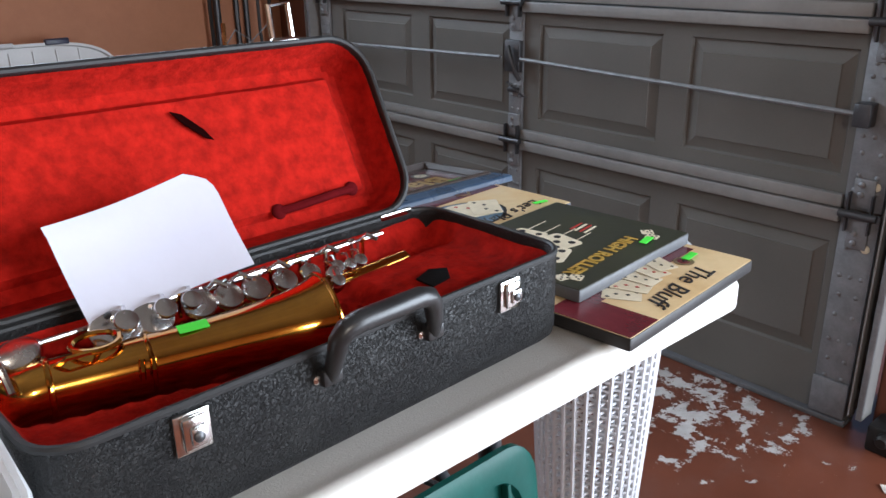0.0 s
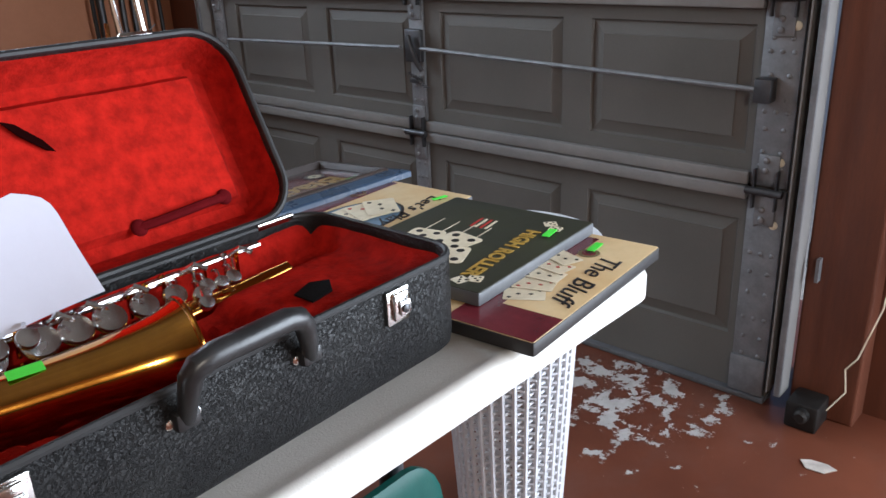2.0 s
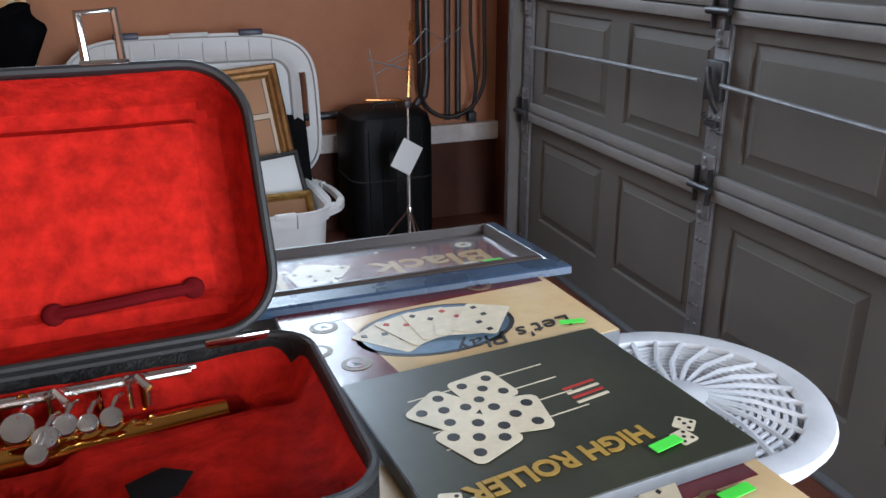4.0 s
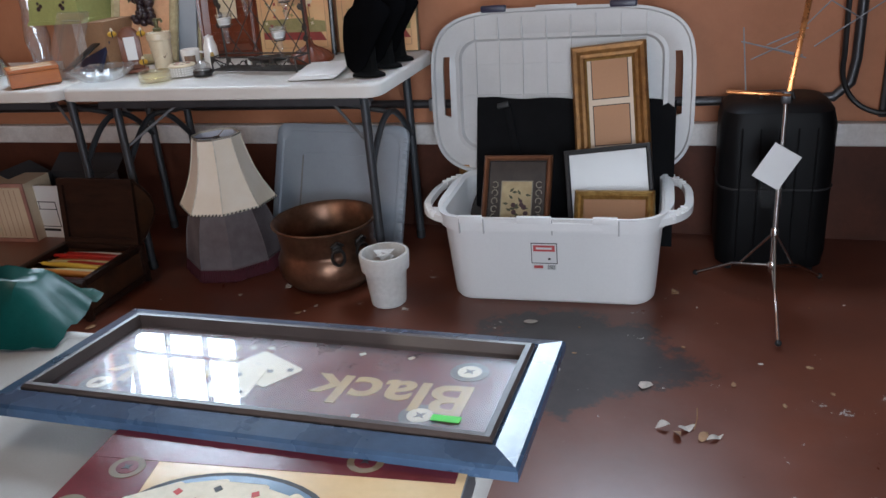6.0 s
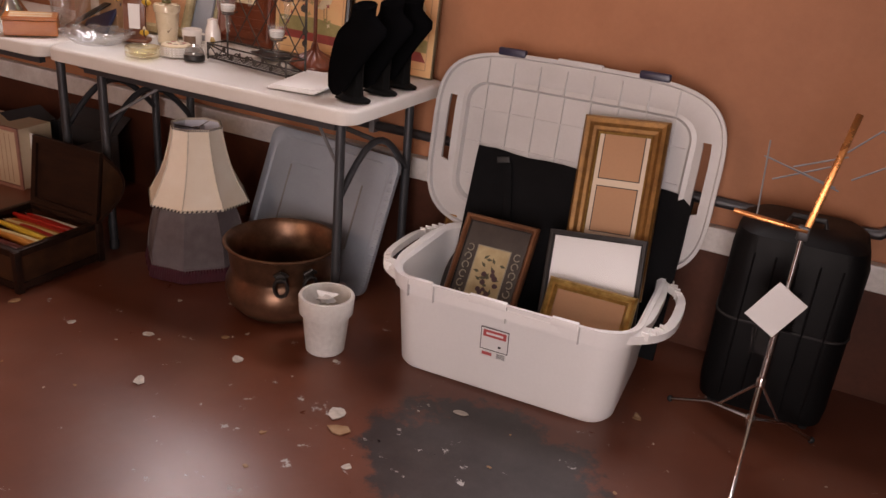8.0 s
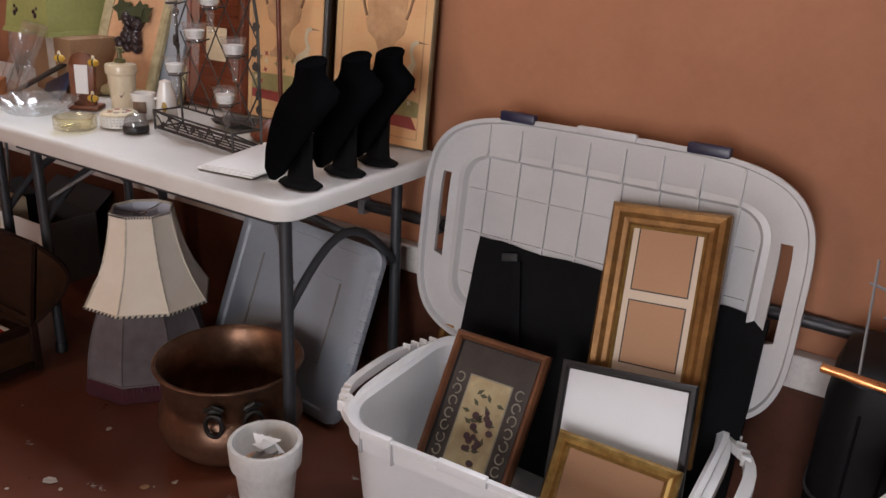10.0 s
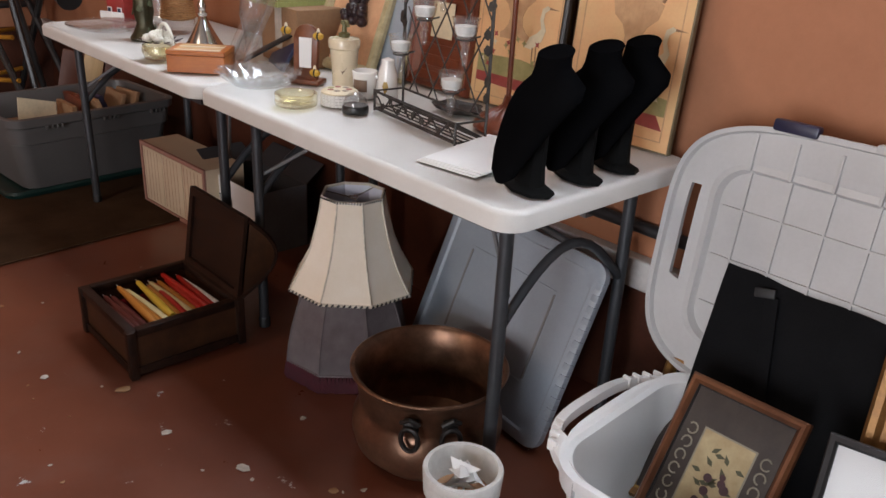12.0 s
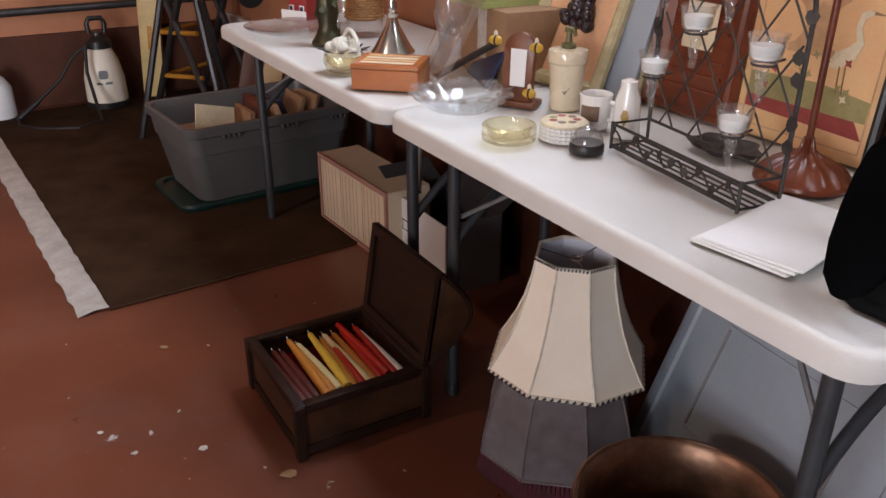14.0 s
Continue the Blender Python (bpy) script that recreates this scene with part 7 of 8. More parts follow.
# small wares
dm = thing("call_bell", "small chrome dome on a black base", "desk bell", pose(-2.475, 0.180, TZ))
part("base", lathe([(0.034, 0), (0.035, 0.002), (0.035, 0.016), (0.032, 0.020)], 28), "frame_black", dm)
part("dome", lathe([(0.032, 0.020), (0.031, 0.030), (0.026, 0.041), (0.016, 0.049), (0.004, 0.052), (0.004, 0.056), (0.001, 0.058)], 28, False), "clear_glass", dm)
rb = thing("round_trinket_box", "round white fluted trinket box with a printed lid", "trinket box", pose(-2.570, 0.197, TZ))
for k in range(4):
    part("fluted_band", rings([[((0.050 + 0.0018 * math.cos(30 * 2 * math.pi * q / 90)) * math.cos(2 * math.pi * q / 90), (0.050 + 0.0018 * math.cos(30 * 2 * math.pi * q / 90)) * math.sin(2 * math.pi * q / 90), z) for q in range(90)] for z in (0.008 * k, 0.008 * k + 0.0068)]), "white_ceramic", rb)
part("lid", lathe([(0.050, 0.032), (0.050, 0.036), (0.044, 0.040), (0.001, 0.041)], 36), "art_pale", rb)
for k in range(7):
    part("printed_flower", moved(flat(disc(0, 0, 0.009, 10), 0, 0.0006), pose(0.026 * math.cos(k * 0.9), 0.026 * math.sin(k * 0.9), 0.0405)), random.choice(["transfer_brown", "art_red", "art_green"]), rb)
at = thing("amber_ashtray", "round yellowish cut glass ashtray", "ashtray", pose(-2.615, 0.088, TZ))
part("dish", lathe([(0.050, 0.0), (0.056, 0.004), (0.057, 0.016), (0.054, 0.019), (0.057, 0.023), (0.057, 0.033), (0.054, 0.036), (0.048, 0.036), (0.044, 0.012), (0.040, 0.008)], 36), "amber_glass", at)
cd_ = thing("cut_glass_dish", "scalloped clear cut glass dish", "glass dish", pose(-2.865, 0.125, TZ))
part("dish", rings([[(r * (1 + w_ * math.cos(10 * 2 * math.pi * k / 80)) * math.cos(2 * math.pi * k / 80), r * (1 + w_ * math.cos(10 * 2 * math.pi * k / 80)) * math.sin(2 * math.pi * k / 80), z) for k in range(80)] for r, z, w_ in ((0.05, 0.0, 0), (0.075, 0.006, 0.02), (0.105, 0.030, 0.05), (0.112, 0.046, 0.06), (0.108, 0.046, 0.06), (0.095, 0.032, 0.05), (0.068, 0.012, 0.02), (0.04, 0.008, 0))]), "clear_glass", cd_)
for k in range(10):
    a = 2 * math.pi * k / 10
    part("glass_lobe", tube([(0.108 * math.cos(a) + 0.018 * math.cos(q), 0.108 * math.sin(a) + 0.018 * math.sin(q), 0.046) for q in [2 * math.pi * r / 14 for r in range(14)]], 0.0032, 6, True), "clear_glass", cd_)
mg = thing("printed_mug", "small cream mug with a brown printed scene", "mug", pose(-2.596, 0.302, TZ))
part("cup", lathe([(0.026, 0), (0.029, 0.003), (0.033, 0.04), (0.036, 0.074), (0.034, 0.076), (0.032, 0.073), (0.029, 0.04), (0.024, 0.008)], 30), "white_ceramic", mg)
part("handle", tube([(0.034, 0, 0.062), (0.052, 0, 0.060), (0.058, 0, 0.042), (0.050, 0, 0.024), (0.032, 0, 0.022)], 0.0042, 8), "white_ceramic", mg, m=pose(0, 0, 0, 0, 0, 20))
part("print", rings([[(0.0352 * math.cos(radians(a)), 0.0352 * math.sin(radians(a)), z) for a in range(-100, -20, 8)] for z in (0.022, 0.055)], False, False, False), "transfer_brown", mg)
st_ = thing("salt_shaker", "tall white glass shaker with a leaf motif", "shaker", pose(-2.515, 0.318, TZ))
part("body", lathe([(0.028, 0), (0.030, 0.004), (0.026, 0.08), (0.018, 0.105), (0.018, 0.118), (0.001, 0.124)], 24), "white_ceramic", st_)
part("motif", moved(flat([(0, 0), (0.010, 0.022), (0, 0.05), (-0.008, 0.024)], 0, 0.0006), pose(0.018, -0.024, 0.025, 84, 0, 38)), "gold_ink", st_)
cs = thing("soap_dispenser", "cream ceramic soap dispenser with a green pump", "dispenser", pose(-2.750, 0.342, TZ))
part("body", lathe([(0.034, 0), (0.037, 0.004), (0.035, 0.02), (0.042, 0.108), (0.046, 0.112), (0.047, 0.132), (0.044, 0.138), (0.020, 0.142)], 32), "cream_ceramic", cs)
part("pump", join(lathe([(0.016, 0.142), (0.017, 0.152), (0.008, 0.156), (0.006, 0.176), (0.011, 0.178), (0.011, 0.188), (0.002, 0.190)], 16), tube([(0, 0, 0.183), (0.03, -0.01, 0.186), (0.036, -0.012, 0.176)], 0.005, 8)), "pump_green", cs)
part("motif", moved(flat([(0, 0), (0.012, 0.018), (0.008, 0.045), (-0.006, 0.05), (-0.010, 0.02)], 0, 0.0006), pose(0.027, -0.026, 0.04, 84, 0, 45)), "transfer_brown", cs)
bfm = thing("bee_photo_frame", "small brown resin photo frame with bee ornaments", "photo frame", pose(-2.826, 0.262, TZ, 0, 0, 30) @ Matrix.Scale(1.14, 4))
ar = [(-0.034, 0.0), (0.034, 0.0)] + [(x, z) for x, z in arc(0, 0.105, 0.034, 0, 180, 10)]
part("frame_body", moved(prism(ar, 0, 0.016, 0.003), pose(0, 0, 0.012, 84, 0, 0)), "resin_brown", bfm)
part("photo", moved(prism([(-0.015, 0.03), (0.018, 0.03), (0.018, 0.105), (-0.018, 0.105)], 0.016, 0.018), pose(0, 0, 0.012, 84, 0, 0)), "card_white", bfm)
part("foot", bx(-0.042, 0.042, -0.022, 0.03, 0, 0.014, 0.004), "resin_brown", bfm)
for x, z in ((-0.045, 0.135), (0.045, 0.128), (0.034, 0.035)):
    be = part("bee", ball(0.010, (x, -0.024, z), 1.5, 1, 1, 10), "bee_yellow", bfm, "small yellow bee ornament")
    part("bee_stripe", tube([(x + 0.001, -0.024 + 0.0098 * math.cos(q), z + 0.0098 * math.sin(q)) for q in [2 * math.pi * r / 12 for r in range(12)]], 0.0022, 5, True), "ink_black", be)
    part("bee_wing", ball(0.008, (x, -0.024, z + 0.012), 0.6, 0.25, 1, 8), "card_cream", be)

gp_ = thing("grape_plaque", "leaning picture with raised grapes in a cream frame", "picture", pose(-2.915, 0.448, TZ, 68, 0, 5))
part("moulding", moved(picture_frame(0.30, 0.40, [(0, 0), (0, 0.014), (0.006, 0.022), (0.022, 0.024), (0.036, 0.012), (0.036, 0)]), pose(0, 0.20, 0)), "grape_frame", gp_, smooth=False)
part("ground", bx(-0.116, 0.116, 0.034, 0.366, 0.002, 0.008), "grape_ground", gp_)
for k in range(26):
    part("grape", ball(random.uniform(0.014, 0.018), (random.gauss(0, 0.030), 0.16 + 0.004 * k + random.gauss(0, 0.008), 0.016 + random.uniform(0, 0.012)), seg=10), "grape_dark", gp_)
for k in range(4):
    part("vine_leaf", moved(prism([(0.035 * math.cos(q) * (1.2 if j % 2 else 0.7), 0.035 * math.sin(q) * (1.2 if j % 2 else 0.7)) for j, q in enumerate([2 * math.pi * r / 10 for r in range(10)])], 0, 0.003), pose(0.05 - 0.035 * k, 0.275 + 0.012 * (k % 2), 0.02, random.uniform(-20, 20), random.uniform(-20, 20), 0)), "vine_green", gp_)
for k, (dx, c) in enumerate(((0.17, "grey_lid"), (0.185, "grape_frame"))):
    bb = thing("leaning_book", "thin hardback book leaning behind the plaque", "book", pose(-2.90 + dx * 0.45, 0.475 + 0.02 * k, TZ, 72, 0, 4))
    part("cover", bx(-0.13, 0.13, 0, 0.36, -0.012, 0.0, 0.002), c, bb)
    part("pages", bx(-0.127, 0.128, 0.004, 0.356, -0.0105, -0.0015), "card_cream", bb)
wd = thing("carved_wood_panel", "carved reddish wood panel with a small print", "wood panel", pose(-2.565, 0.555, TZ, 84, 0, 0))
part("moulding", moved(picture_frame(0.27, 0.40, [(0, 0), (0, 0.018), (0.006, 0.026), (0.016, 0.020), (0.026, 0.024), (0.050, 0.012), (0.050, 0)]), pose(0, 0.20, 0)), "carved_wood", wd, smooth=False)
part("ground", bx(-0.088, 0.088, 0.048, 0.352, 0.002, 0.010), "carved_wood", wd)
for k in range(9):
    part("carved_reed", bx(-0.08, 0.08, 0.06 + 0.032 * k, 0.066 + 0.032 * k, 0.010, 0.015, 0.001), "carved_wood", wd)
part("print", bx(-0.045, 0.045, 0.15, 0.25, 0.0155, 0.018), "art_pale", wd)
cb = thing("cardboard_carton", "small brown cardboard carton", "carton", pose(-3.115, 0.440, TZ, 0, 0, -6))
part("carton", bx(-0.13, 0.13, -0.09, 0.10, 0.0, 0.185, 0.003), "cardboard", cb)
part("tape", bx(-0.025, 0.025, -0.0906, 0.1006, 0.05, 0.1858), "chip_pale", cb)
gls = thing("green_lamp_shade", "olive green square shade with painted grapes", "lamp shade", pose(-3.20, 0.445, TZ + 0.186))
part("shade", rings([[(r, -r, z), (r, r, z), (-r, r, z), (-r, -r, z)] for r, z in ((0.125, 0.012), (0.085, 0.30))], True, False, False), "green_shade", gls, smooth=False)
part("base_strip", loft([([(0.132, -0.132), (0.132, 0.132), (-0.132, 0.132), (-0.132, -0.132)], 0.0), ([(0.128, -0.128), (0.128, 0.128), (-0.128, 0.128), (-0.128, -0.128)], 0.014)]), "green_shade", gls, smooth=False)
for sx in (-0.06, 0.06):
    for k in range(14):
        part("painted_grape", ball(0.011, (sx + random.gauss(0, 0.012), -0.118 + 0.018 * 0 + 0.0011 * k * 2, 0.06 + 0.009 * k), 1, 0.25, 1, 8), "grape_dark", gls)
gfr = thing("glass_photo_frame", "clear cut glass photo frame leaning back", "photo frame", pose(-3.085, 0.165, TZ, 63, 0, -12))
part("glass_border", moved(picture_frame(0.175, 0.26, [(0, 0), (0, 0.012), (0.008, 0.018), (0.032, 0.014), (0.036, 0.008), (0.036, 0)]), pose(0, 0.13, 0)), "clear_glass", gfr, smooth=False)
part("glass_pane", bx(-0.052, 0.052, 0.036, 0.224, 0.001, 0.004), "clear_glass", gfr, "clear glass pane")
part("easel_leg", moved(bx(-0.02, 0.02, 0, 0.20, -0.006, 0, 0.002), pose(0, 0.03, 0.0, -38, 0, 0)), "frame_black", gfr)
cg = thing("inlaid_wood_box", "honey coloured wooden box with an inlaid striped lid", "wooden box", pose(-3.165, -0.018, TZ, 0, 0, 48))
part("box_body", bx(0, 0.175, 0, 0.135, 0, 0.052, 0.002), "honey_wood", cg, smooth=False)
part("box_lid", bx(-0.001, 0.176, -0.001, 0.136, 0.053, 0.066, 0.002), "honey_wood", cg, smooth=False)
for k in range(4):
    part("inlay", bx(0.018, 0.157, 0.018 + 0.028 * k, 0.034 + 0.028 * k, 0.0655, 0.0668), "pale_wood" if k % 2 else "card_cream", cg)
fb = thing("flower_bowl", "small glass bowl of white ceramic roses", "ornament", pose(-3.355, 0.050, TZ))
part("bowl", lathe([(0.034, 0), (0.05, 0.006), (0.060, 0.03), (0.056, 0.048), (0.050, 0.048), (0.052, 0.03), (0.03, 0.008)], 28), "amber_glass", fb)
for k in range(9):
    a = k * 2.4
    rr_ = 0.042 * math.sqrt(k / 9)
    ro = part("rose", ball(0.018, (rr_ * math.cos(a), rr_ * math.sin(a), 0.062 + 0.02 * (1 - k / 9)), 1, 1, 0.7, 10), "rose_white", fb)
    for q in range(5):
        part("petal", moved(prism([(-0.009, 0), (0.009, 0), (0.012, 0.012), (0, 0.018), (-0.012, 0.012)], 0, 0.0016), pose(rr_ * math.cos(a) + 0.012 * math.cos(q * 1.26), rr_ * math.sin(a) + 0.012 * math.sin(q * 1.26), 0.062 + 0.02 * (1 - k / 9), 60, 0, 90 + q * 72)), "rose_white", ro)
for k in range(10):
    a = k * 0.63
    part("dark_leaf", moved(prism([(0, -0.006), (0.014, -0.010), (0.034, 0), (0.014, 0.010), (0, 0.006)], 0, 0.002), pose(0.040 * math.cos(a), 0.040 * math.sin(a), 0.056, 0, -15, math.degrees(a))), "grape_dark", fb)
part("handle_arch", tube([(0.05 * math.cos(q), 0.02, 0.05 + 0.062 * math.sin(q)) for q in [math.pi * r / 12 for r in range(13)]], 0.006, 8), "rose_white", fb)
bell_ = thing("silver_candlestick", "silvery flared metal candlestick with a glass chimney", "candlestick", pose(-3.515, 0.283, TZ))
part("flared_foot", lathe([(0.066, 0), (0.068, 0.004), (0.056, 0.02), (0.036, 0.055), (0.020, 0.085), (0.014, 0.105), (0.018, 0.115), (0.012, 0.125), (0.016, 0.14), (0.010, 0.155), (0.012, 0.20), (0.022, 0.205)], 32), "chrome", bell_)
part("chimney", lathe([(0.020, 0.205), (0.034, 0.23), (0.040, 0.27), (0.034, 0.32), (0.032, 0.32), (0.038, 0.27), (0.032, 0.232), (0.018, 0.207)], 28, False, False), "clear_glass", bell_)
wk = thing("wicker_bottle", "tall woven wicker covered glass bottle", "wicker bottle", pose(-3.822, 0.335, TZ))
for k in range(34):
    z = 0.06 + 0.0085 * k
    r = 0.062 - 0.014 * math.sin(k / 34 * 3.0) + 0.002 * k / 34
    part("wicker_turn", tube([((r + 0.0022 * (1 if (i + k) % 2 else -1)) * math.cos(2 * math.pi * i / 36), (r + 0.0022 * (1 if (i + k) % 2 else -1)) * math.sin(2 * math.pi * i / 36), z) for i in range(36)], 0.0046, 5, True), "basketry", wk)
part("core", lathe([(0.045, 0.05), (0.055, 0.07), (0.046, 0.20), (0.058, 0.35)], 24), "basketry", wk)
part("glass_foot", lathe([(0.05, 0), (0.062, 0.01), (0.062, 0.05), (0.05, 0.06)], 28), "clear_glass", wk)
bz = thing("bronze_bottle", "dark bronze figured bottle", "bottle", pose(-3.725, 0.160, TZ))
part("bottle", lathe([(0.052, 0), (0.054, 0.01), (0.040, 0.03), (0.028, 0.06), (0.036, 0.10), (0.032, 0.15), (0.020, 0.19), (0.026, 0.22), (0.024, 0.26), (0.010, 0.29), (0.012, 0.33)], 24, wob=0.0012), "bronze_figure", bz)
for k in range(14):
    part("cast_leaf", moved(prism([(0, -0.008), (0.012, 0), (0, 0.018), (-0.012, 0)], 0, 0.003), pose(0.036 * math.cos(k * 1.1), 0.036 * math.sin(k * 1.1), 0.03 + 0.016 * k, 78, 0, 90 + math.degrees(k * 1.1))), "vine_green", bz)
pt = thing("glass_platter", "round clear glass platter", "glass platter", pose(-3.995, 0.127, TZ))
part("platter", lathe([(0.09, 0), (0.10, 0.004), (0.145, 0.018), (0.150, 0.024), (0.144, 0.024), (0.10, 0.010), (0.02, 0.007)], 44), "clear_glass", pt)
hs_ = thing("ceramic_cottage", "little red and white ceramic cottage with a blue roof", "ornament", pose(-4.215, 0.275, TZ, 0, 0, 25) @ Matrix.Scale(0.8, 4))
part("walls", bx(-0.055, 0.055, -0.045, 0.045, 0, 0.115, 0.003), "house_red", hs_)
part("upper_storey", bx(-0.058, 0.058, -0.048, 0.048, 0.115, 0.185, 0.003), "cream_box", hs_)
part("roof", moved(prism([(-0.068, 0), (0.068, 0), (0, 0.075)], -0.058, 0.058, 0.002), pose(0, 0, 0.185, 90, 0, 0)), "house_roof", hs_, smooth=False)
part("chimney", bx(0.02, 0.042, -0.012, 0.012, 0.215, 0.275, 0.002), "house_red", hs_)
for x in (-0.034, 0.030):
    for z in (0.03, 0.13):
        wn_ = part("window", bx(x - 0.013, x + 0.013, -0.0500, -0.0440, z, z + 0.035, 0.001), "card_white", hs_)
        part("pane", bx(x - 0.009, x + 0.009, -0.0512, -0.0498, z + 0.004, z + 0.031), "blue_cover", wn_)
part("porch_rail", bx(-0.075, 0.075, -0.075, -0.066, 0, 0.045, 0.002), "card_white", hs_)
ch = thing("glass_chimney", "tall clear glass lamp chimney", "glass chimney", pose(-3.40, 0.42, TZ))
part("glass", lathe([(0.036, 0), (0.040, 0.06), (0.052, 0.12), (0.046, 0.17), (0.034, 0.24), (0.034, 0.34), (0.032, 0.34), (0.032, 0.24), (0.044, 0.17), (0.050, 0.12), (0.038, 0.06), (0.034, 0.002)], 28, False, False), "clear_glass", ch)
gb = thing("glass_globe", "round clear glass globe vase", "vase", pose(-4.03, 0.335, TZ))
part("glass", lathe([(0.03, 0), (0.052, 0.02), (0.064, 0.055), (0.055, 0.09), (0.036, 0.108), (0.040, 0.118), (0.036, 0.116), (0.052, 0.088), (0.060, 0.055), (0.03, 0.006)], 28), "clear_glass", gb)
nb = thing("blue_notebook", "dark blue notebook propped behind the glass frame", "notebook", pose(-3.10, 0.315, TZ, 60, 0, -18))
part("cover", bx(-0.09, 0.09, 0, 0.13, -0.012, 0.0, 0.002), "blue_cover", nb)

# ---- far end of the garage ----
sp = thing("pump_sprayer", "white garden pump sprayer with a black top and hose", "garden sprayer", pose(-6.20, -0.185, 0) @ Matrix.Scale(0.93, 4))
part("tank", lathe([(0.10, 0.0), (0.118, 0.01), (0.120, 0.06), (0.116, 0.18), (0.098, 0.28), (0.070, 0.345), (0.060, 0.36)], 36), "sprayer_white", sp)
part("foot_ring", lathe([(0.123, 0.0), (0.126, 0.01), (0.126, 0.04), (0.120, 0.045)], 36, False, False), "frame_black", sp)
part("collar", lathe([(0.062, 0.355), (0.074, 0.36), (0.074, 0.40), (0.050, 0.415), (0.030, 0.43), (0.028, 0.45)], 28), "frame_black", sp)
part("pump_handle", tube([(0, -0.045, 0.445), (0, -0.05, 0.50), (0, -0.035, 0.53), (0, 0.035, 0.53), (0, 0.05, 0.50), (0, 0.045, 0.445)], 0.015, 10), "frame_black", sp)
part("logo_mark", moved(prism(rrect(0.05, 0.05, 0.012, 3), 0, 0.002), pose(0.108, -0.020, 0.215, 82, 0, 78)), "board_edge_grey", sp)
part("logo_bar", moved(prism(rrect(0.09, 0.014, 0.003, 2), 0, 0.002), pose(0.112, -0.020, 0.165, 84, 0, 78)), "board_edge_grey", sp)
part("hose", tube([(0.02, -0.07, 0.38), (0.04, -0.16, 0.33), (0.06, -0.26, 0.20), (0.10, -0.40, 0.10), (0.16, -0.52, 0.03), (0.24, -0.52, 0.010), (0.36, -0.42, 0.010), (0.44, -0.24, 0.010), (0.36, -0.10, 0.010), (0.26, -0.10, 0.06), (0.14, -0.11, 0.25), (0.09, -0.09, 0.38)], 0.010, 8), "cable_black", sp)
part("wand_grip", tube([(0.10, -0.40, 0.10), (0.16, -0.52, 0.03)], 0.017, 8), "cable_black", sp)
lv = thing("spirit_level", "long pale wooden level leaning on the wall", "spirit level", pose(-6.27, 0.09, 0, 0, 4, 62))
part("bar", bx(-0.06, 0.06, -0.018, 0.018, 0, 1.05, 0.003), "level_yellow", lv)
part("vial_slot", bx(-0.015, 0.015, -0.021, 0.021, 0.28, 0.42, 0.006), "strut_orange", lv)
sw = thing("folding_workbench", "black folding workbench with orange struts", "workbench", pose(-5.98, 0.33, 0, 0, 0, 30))
for x0, x1, y in ((-0.22, 0.10, -0.18), (0.22, -0.10, -0.18), (-0.22, 0.10, 0.18), (0.22, -0.10, 0.18)):
    part("leg", tube([(x0, y, 0.0), (x1, y, 0.72)], 0.020, 8), "frame_black", sw)
for z in (0.18, 0.42):
    part("strut", tube([(-0.15, -0.18, z), (-0.15, 0.18, z)], 0.013, 8), "strut_orange", sw)
    part("strut", tube([(-0.16, -0.18, z), (0.16, -0.18, z + 0.02)], 0.013, 8), "strut_orange", sw)
part("top", bx(-0.28, 0.28, -0.22, 0.22, 0.72, 0.75, 0.004), "cardboard", sw)
tp = thing("black_tripod", "black telescope tripod standing by the wall", "tripod", pose(-5.35, 0.12, 0))
for a in (10, 130, 250):
    part("leg", tube([(0.03 * math.cos(radians(a)), 0.03 * math.sin(radians(a)), 1.0), (0.30 * math.cos(radians(a)), 0.30 * math.sin(radians(a)), 0.0)], 0.017, 8), "frame_black", tp)
part("head", lathe([(0.05, 0.98), (0.05, 1.04), (0.02, 1.05)], 16), "frame_black", tp)
part("scope_tube", tube([(-0.25, 0.10, 1.06), (0.70, 0.08, 0.80)], 0.045, 16), "frame_black", tp, "black tube of the telescope")
part("scope_cap", tube([(0.66, 0.081, 0.811), (0.76, 0.079, 0.784)], 0.055, 16), "frame_black", tp)
pl = thing("old_planks", "rough wooden planks leaning under the table", "planks", pose(-5.45, 0.36, 0, 0, 14, 70))
for k in range(3):
    part("plank", bx(-0.05 + 0.11 * k, 0.05 + 0.11 * k, -0.012, 0.012, 0, 0.42 + 0.09 * k, 0.002), "post_brown" if k != 1 else "pale_wood", pl)
wh = thing("bicycle_wheel", "bicycle wheel standing at the far wall", "wheel", pose(WW + 0.09, -0.32, 0.93, 0, 90, 0))
part("rim", tube([(0.30 * math.cos(2 * math.pi * k / 48), 0.30 * math.sin(2 * math.pi * k / 48), 0) for k in range(48)], 0.011, 8, True), "chrome", wh)
part("tyre", tube([(0.315 * math.cos(2 * math.pi * k / 48), 0.315 * math.sin(2 * math.pi * k / 48), 0) for k in range(48)], 0.014, 8, True), "black_rubber", wh)
for k in range(18):
    a = 2 * math.pi * k / 18
    part("wheel_spoke", tube([(0, 0, 0), (0.30 * math.cos(a), 0.30 * math.sin(a), 0)], 0.0015, 4), "chrome", wh)
wt = thing("water_jug", "pale translucent jug at the edge of the rug", "jug", pose(-6.22, -0.74, 0))
part("jug", lathe([(0.07, 0), (0.08, 0.01), (0.08, 0.17), (0.05, 0.22), (0.022, 0.24), (0.022, 0.26)], 24), "clear_tub", wt)

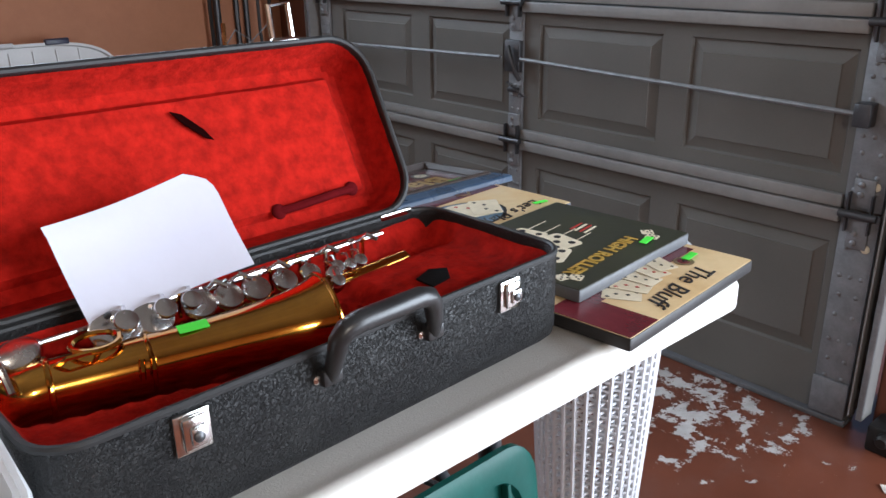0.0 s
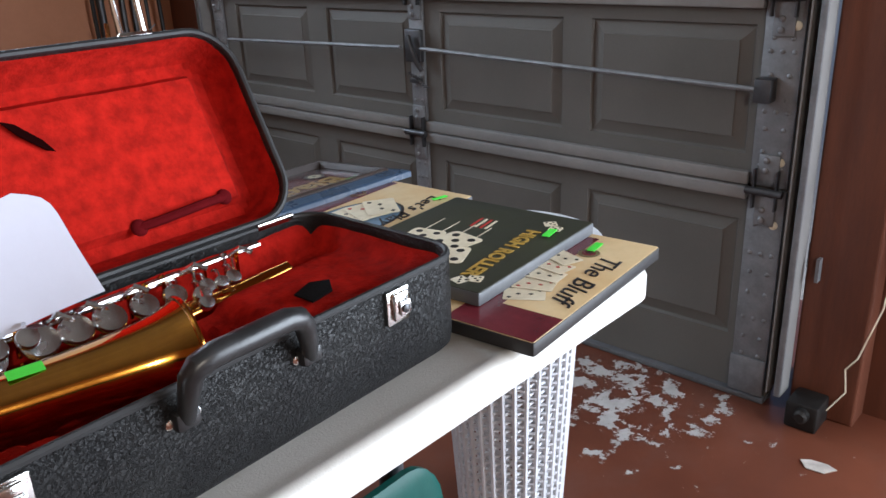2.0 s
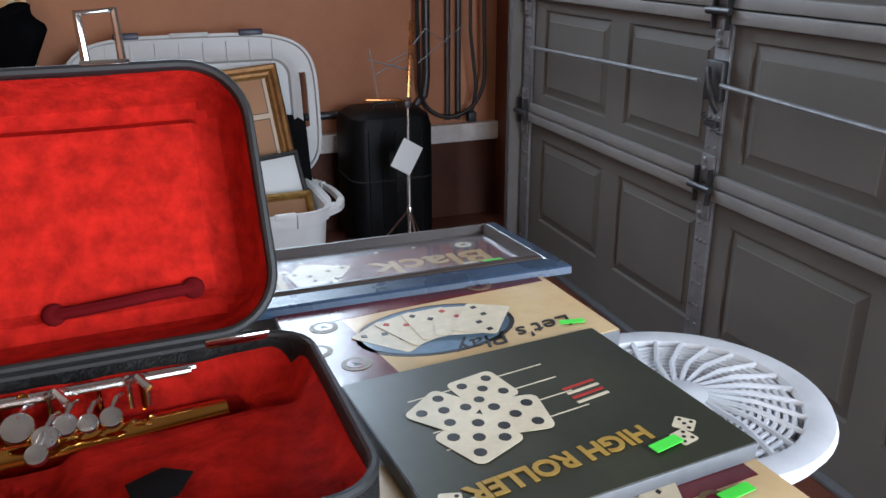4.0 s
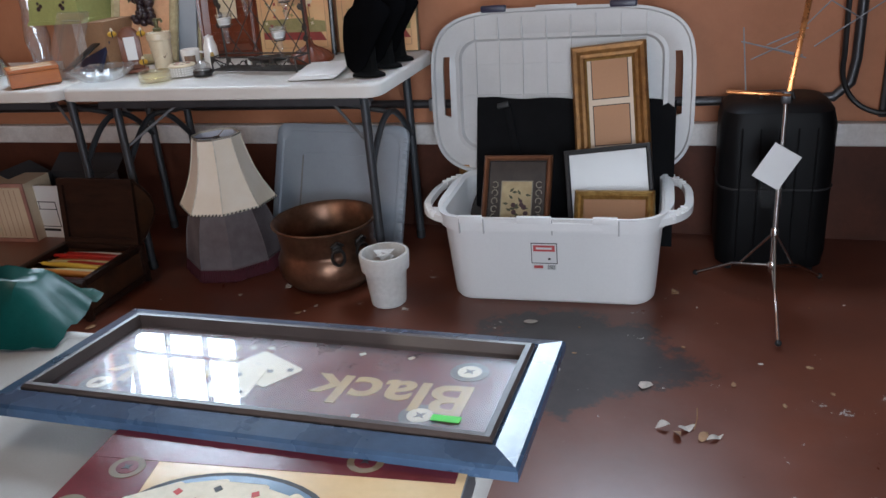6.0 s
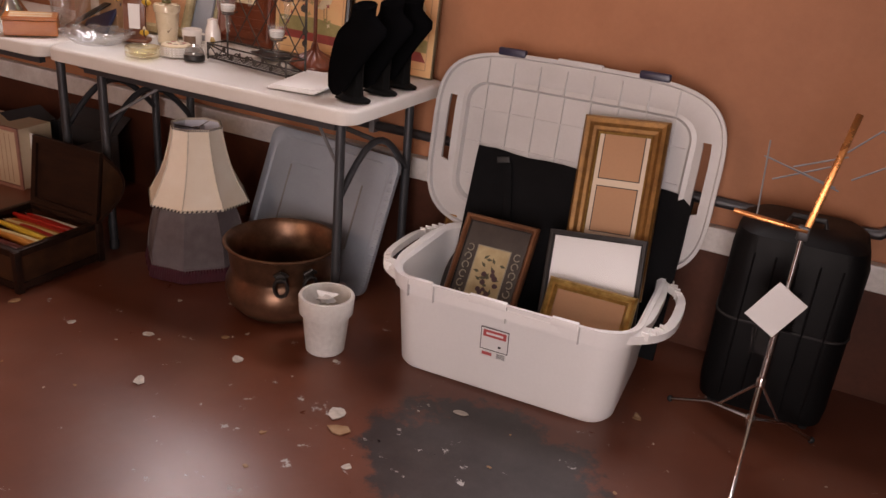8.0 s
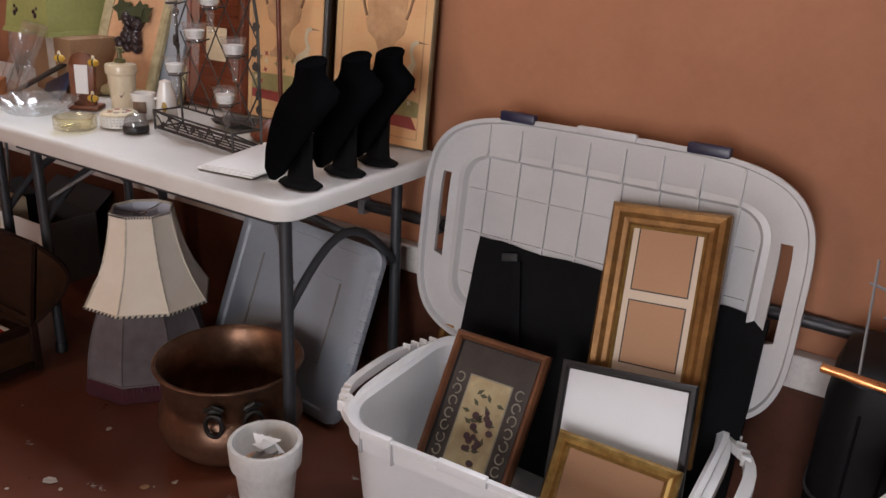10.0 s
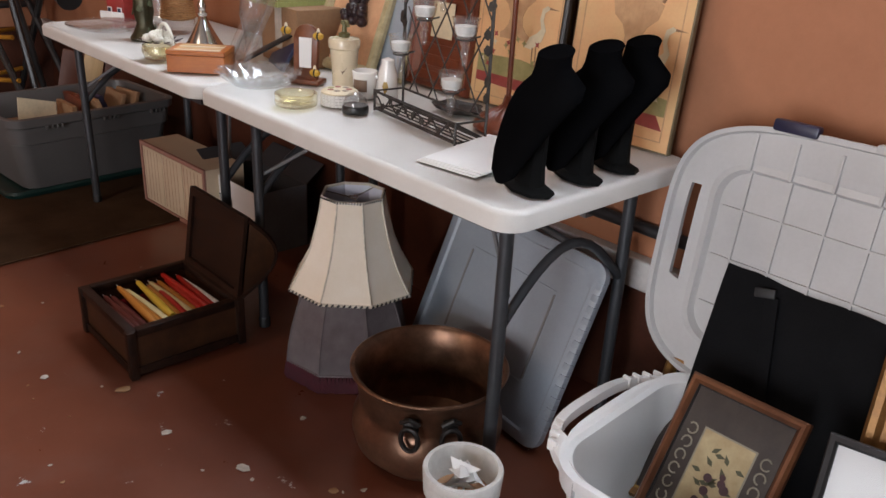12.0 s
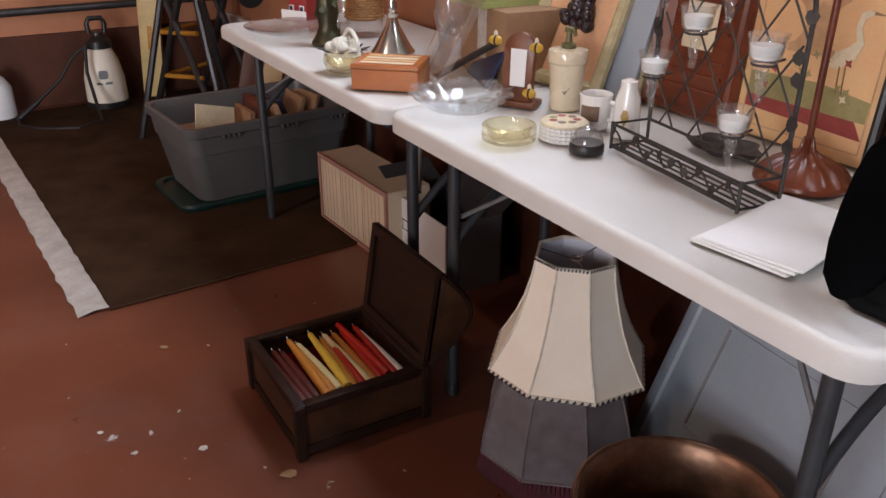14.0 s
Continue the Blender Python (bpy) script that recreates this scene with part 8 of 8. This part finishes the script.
# ---- litter on the floor ----
random.seed(77)
lf = thing("dry_leaves", "curled dry leaf litter on the floor", "leaf", pose(-0.73, -0.675, 0.0) @ Matrix.Scale(0.6, 4))
for k in range(5):
    n, w_, l_ = 8, random.uniform(0.012, 0.02), random.uniform(0.05, 0.085)
    bm = bmesh.new()
    a, b = [], []
    for q in range(n + 1):
        f = q / n
        ww = w_ * math.sin(math.pi * min(1, f * 1.05))
        zz = 0.006 + 0.022 * math.sin(f * 2.6 + k)
        a.append(bm.verts.new((l_ * (f - 0.5), ww, abs(zz) + 0.006)))
        b.append(bm.verts.new((l_ * (f - 0.5), -ww, abs(zz))))
    for q in range(n):
        if (a[q].co - b[q].co).length + (a[q + 1].co - b[q + 1].co).length > 1e-4:
            bm.faces.new((a[q], a[q + 1], b[q + 1], b[q]))
    part("leaf", bm, "leaf_dry" if k % 2 else "chip_pale", lf, m=pose(0.05 * (k - 2) + random.uniform(-0.01, 0.01), random.uniform(-0.03, 0.03), 0, 0, 0, random.uniform(0, 180)))
part("leaf_stalk", tube([(0.02, 0.02, 0.01), (0.03, 0.05, 0.05), (0.028, 0.07, 0.085)], 0.0022, 5), "leaf_dry", lf)


def flake(x, y, s, c, label):
    n = random.randint(6, 9)
    f = thing("paint_flake", label, "paint flake", pose(x, y, 0.0005, 0, 0, random.uniform(0, 360)), "flakes on the floor")
    out = [(s * random.uniform(0.45, 1.0) * math.cos(2 * math.pi * k / n), s * 0.7 * random.uniform(0.45, 1.0) * math.sin(2 * math.pi * k / n)) for k in range(n)]
    bm = prism(out, 0, 0.0015)
    for v in bm.verts:
        v.co.z += 0.10 * v.co.x * v.co.x / s + random.uniform(0, 0.0015)
    part("flake", bm, c, f, smooth=False)


for x, y, s in ((-0.845, -0.556, 0.030), (-1.225, -0.25, 0.026), (-1.36, -0.615, 0.020), (-1.51, -0.44, 0.042), (-1.46, -0.50, 0.040), (-2.46, -0.50, 0.022), (-2.71, -0.505, 0.026), (-2.152, -0.11, 0.022), (-1.06, -0.42, 0.010), (-0.62, -0.52, 0.014), (-0.50, -0.60, 0.012), (-1.90, -0.38, 0.026), (-2.02, -0.30, 0.020), (-2.22, -0.42, 0.024), (-1.66, -0.22, 0.014), (-0.79, 0.02, 0.024), (-2.30, -0.20, 0.015), (-1.62, -0.62, 0.014), (-3.4, -0.62, 0.02), (-2.9, -0.65, 0.018), (-0.20, -2.55, 0.05), (-0.42, -0.40, 0.014), (-2.05, -0.62, 0.03), (-1.30, -0.90, 0.012), (-0.35, -1.2, 0.016), (-0.25, -0.9, 0.018)):
    flake(x, y + 0.085, s, random.choice(["chip_pale", "chip_pale", "leaf_dry"]), "flake of pale paint lying on the floor")
for k in range(70):
    x, y = random.uniform(-3.6, -0.15), random.uniform(-1.6, 0.25)
    if not (-1.62 < x < -0.75 and y > -0.12) and not (x < -2.75 and y > -0.4):
        flake(x, y, random.uniform(0.004, 0.011), random.choice(["chip_pale", "leaf_dry", "chip_pale"]), "small crumb of paint lying on the floor")
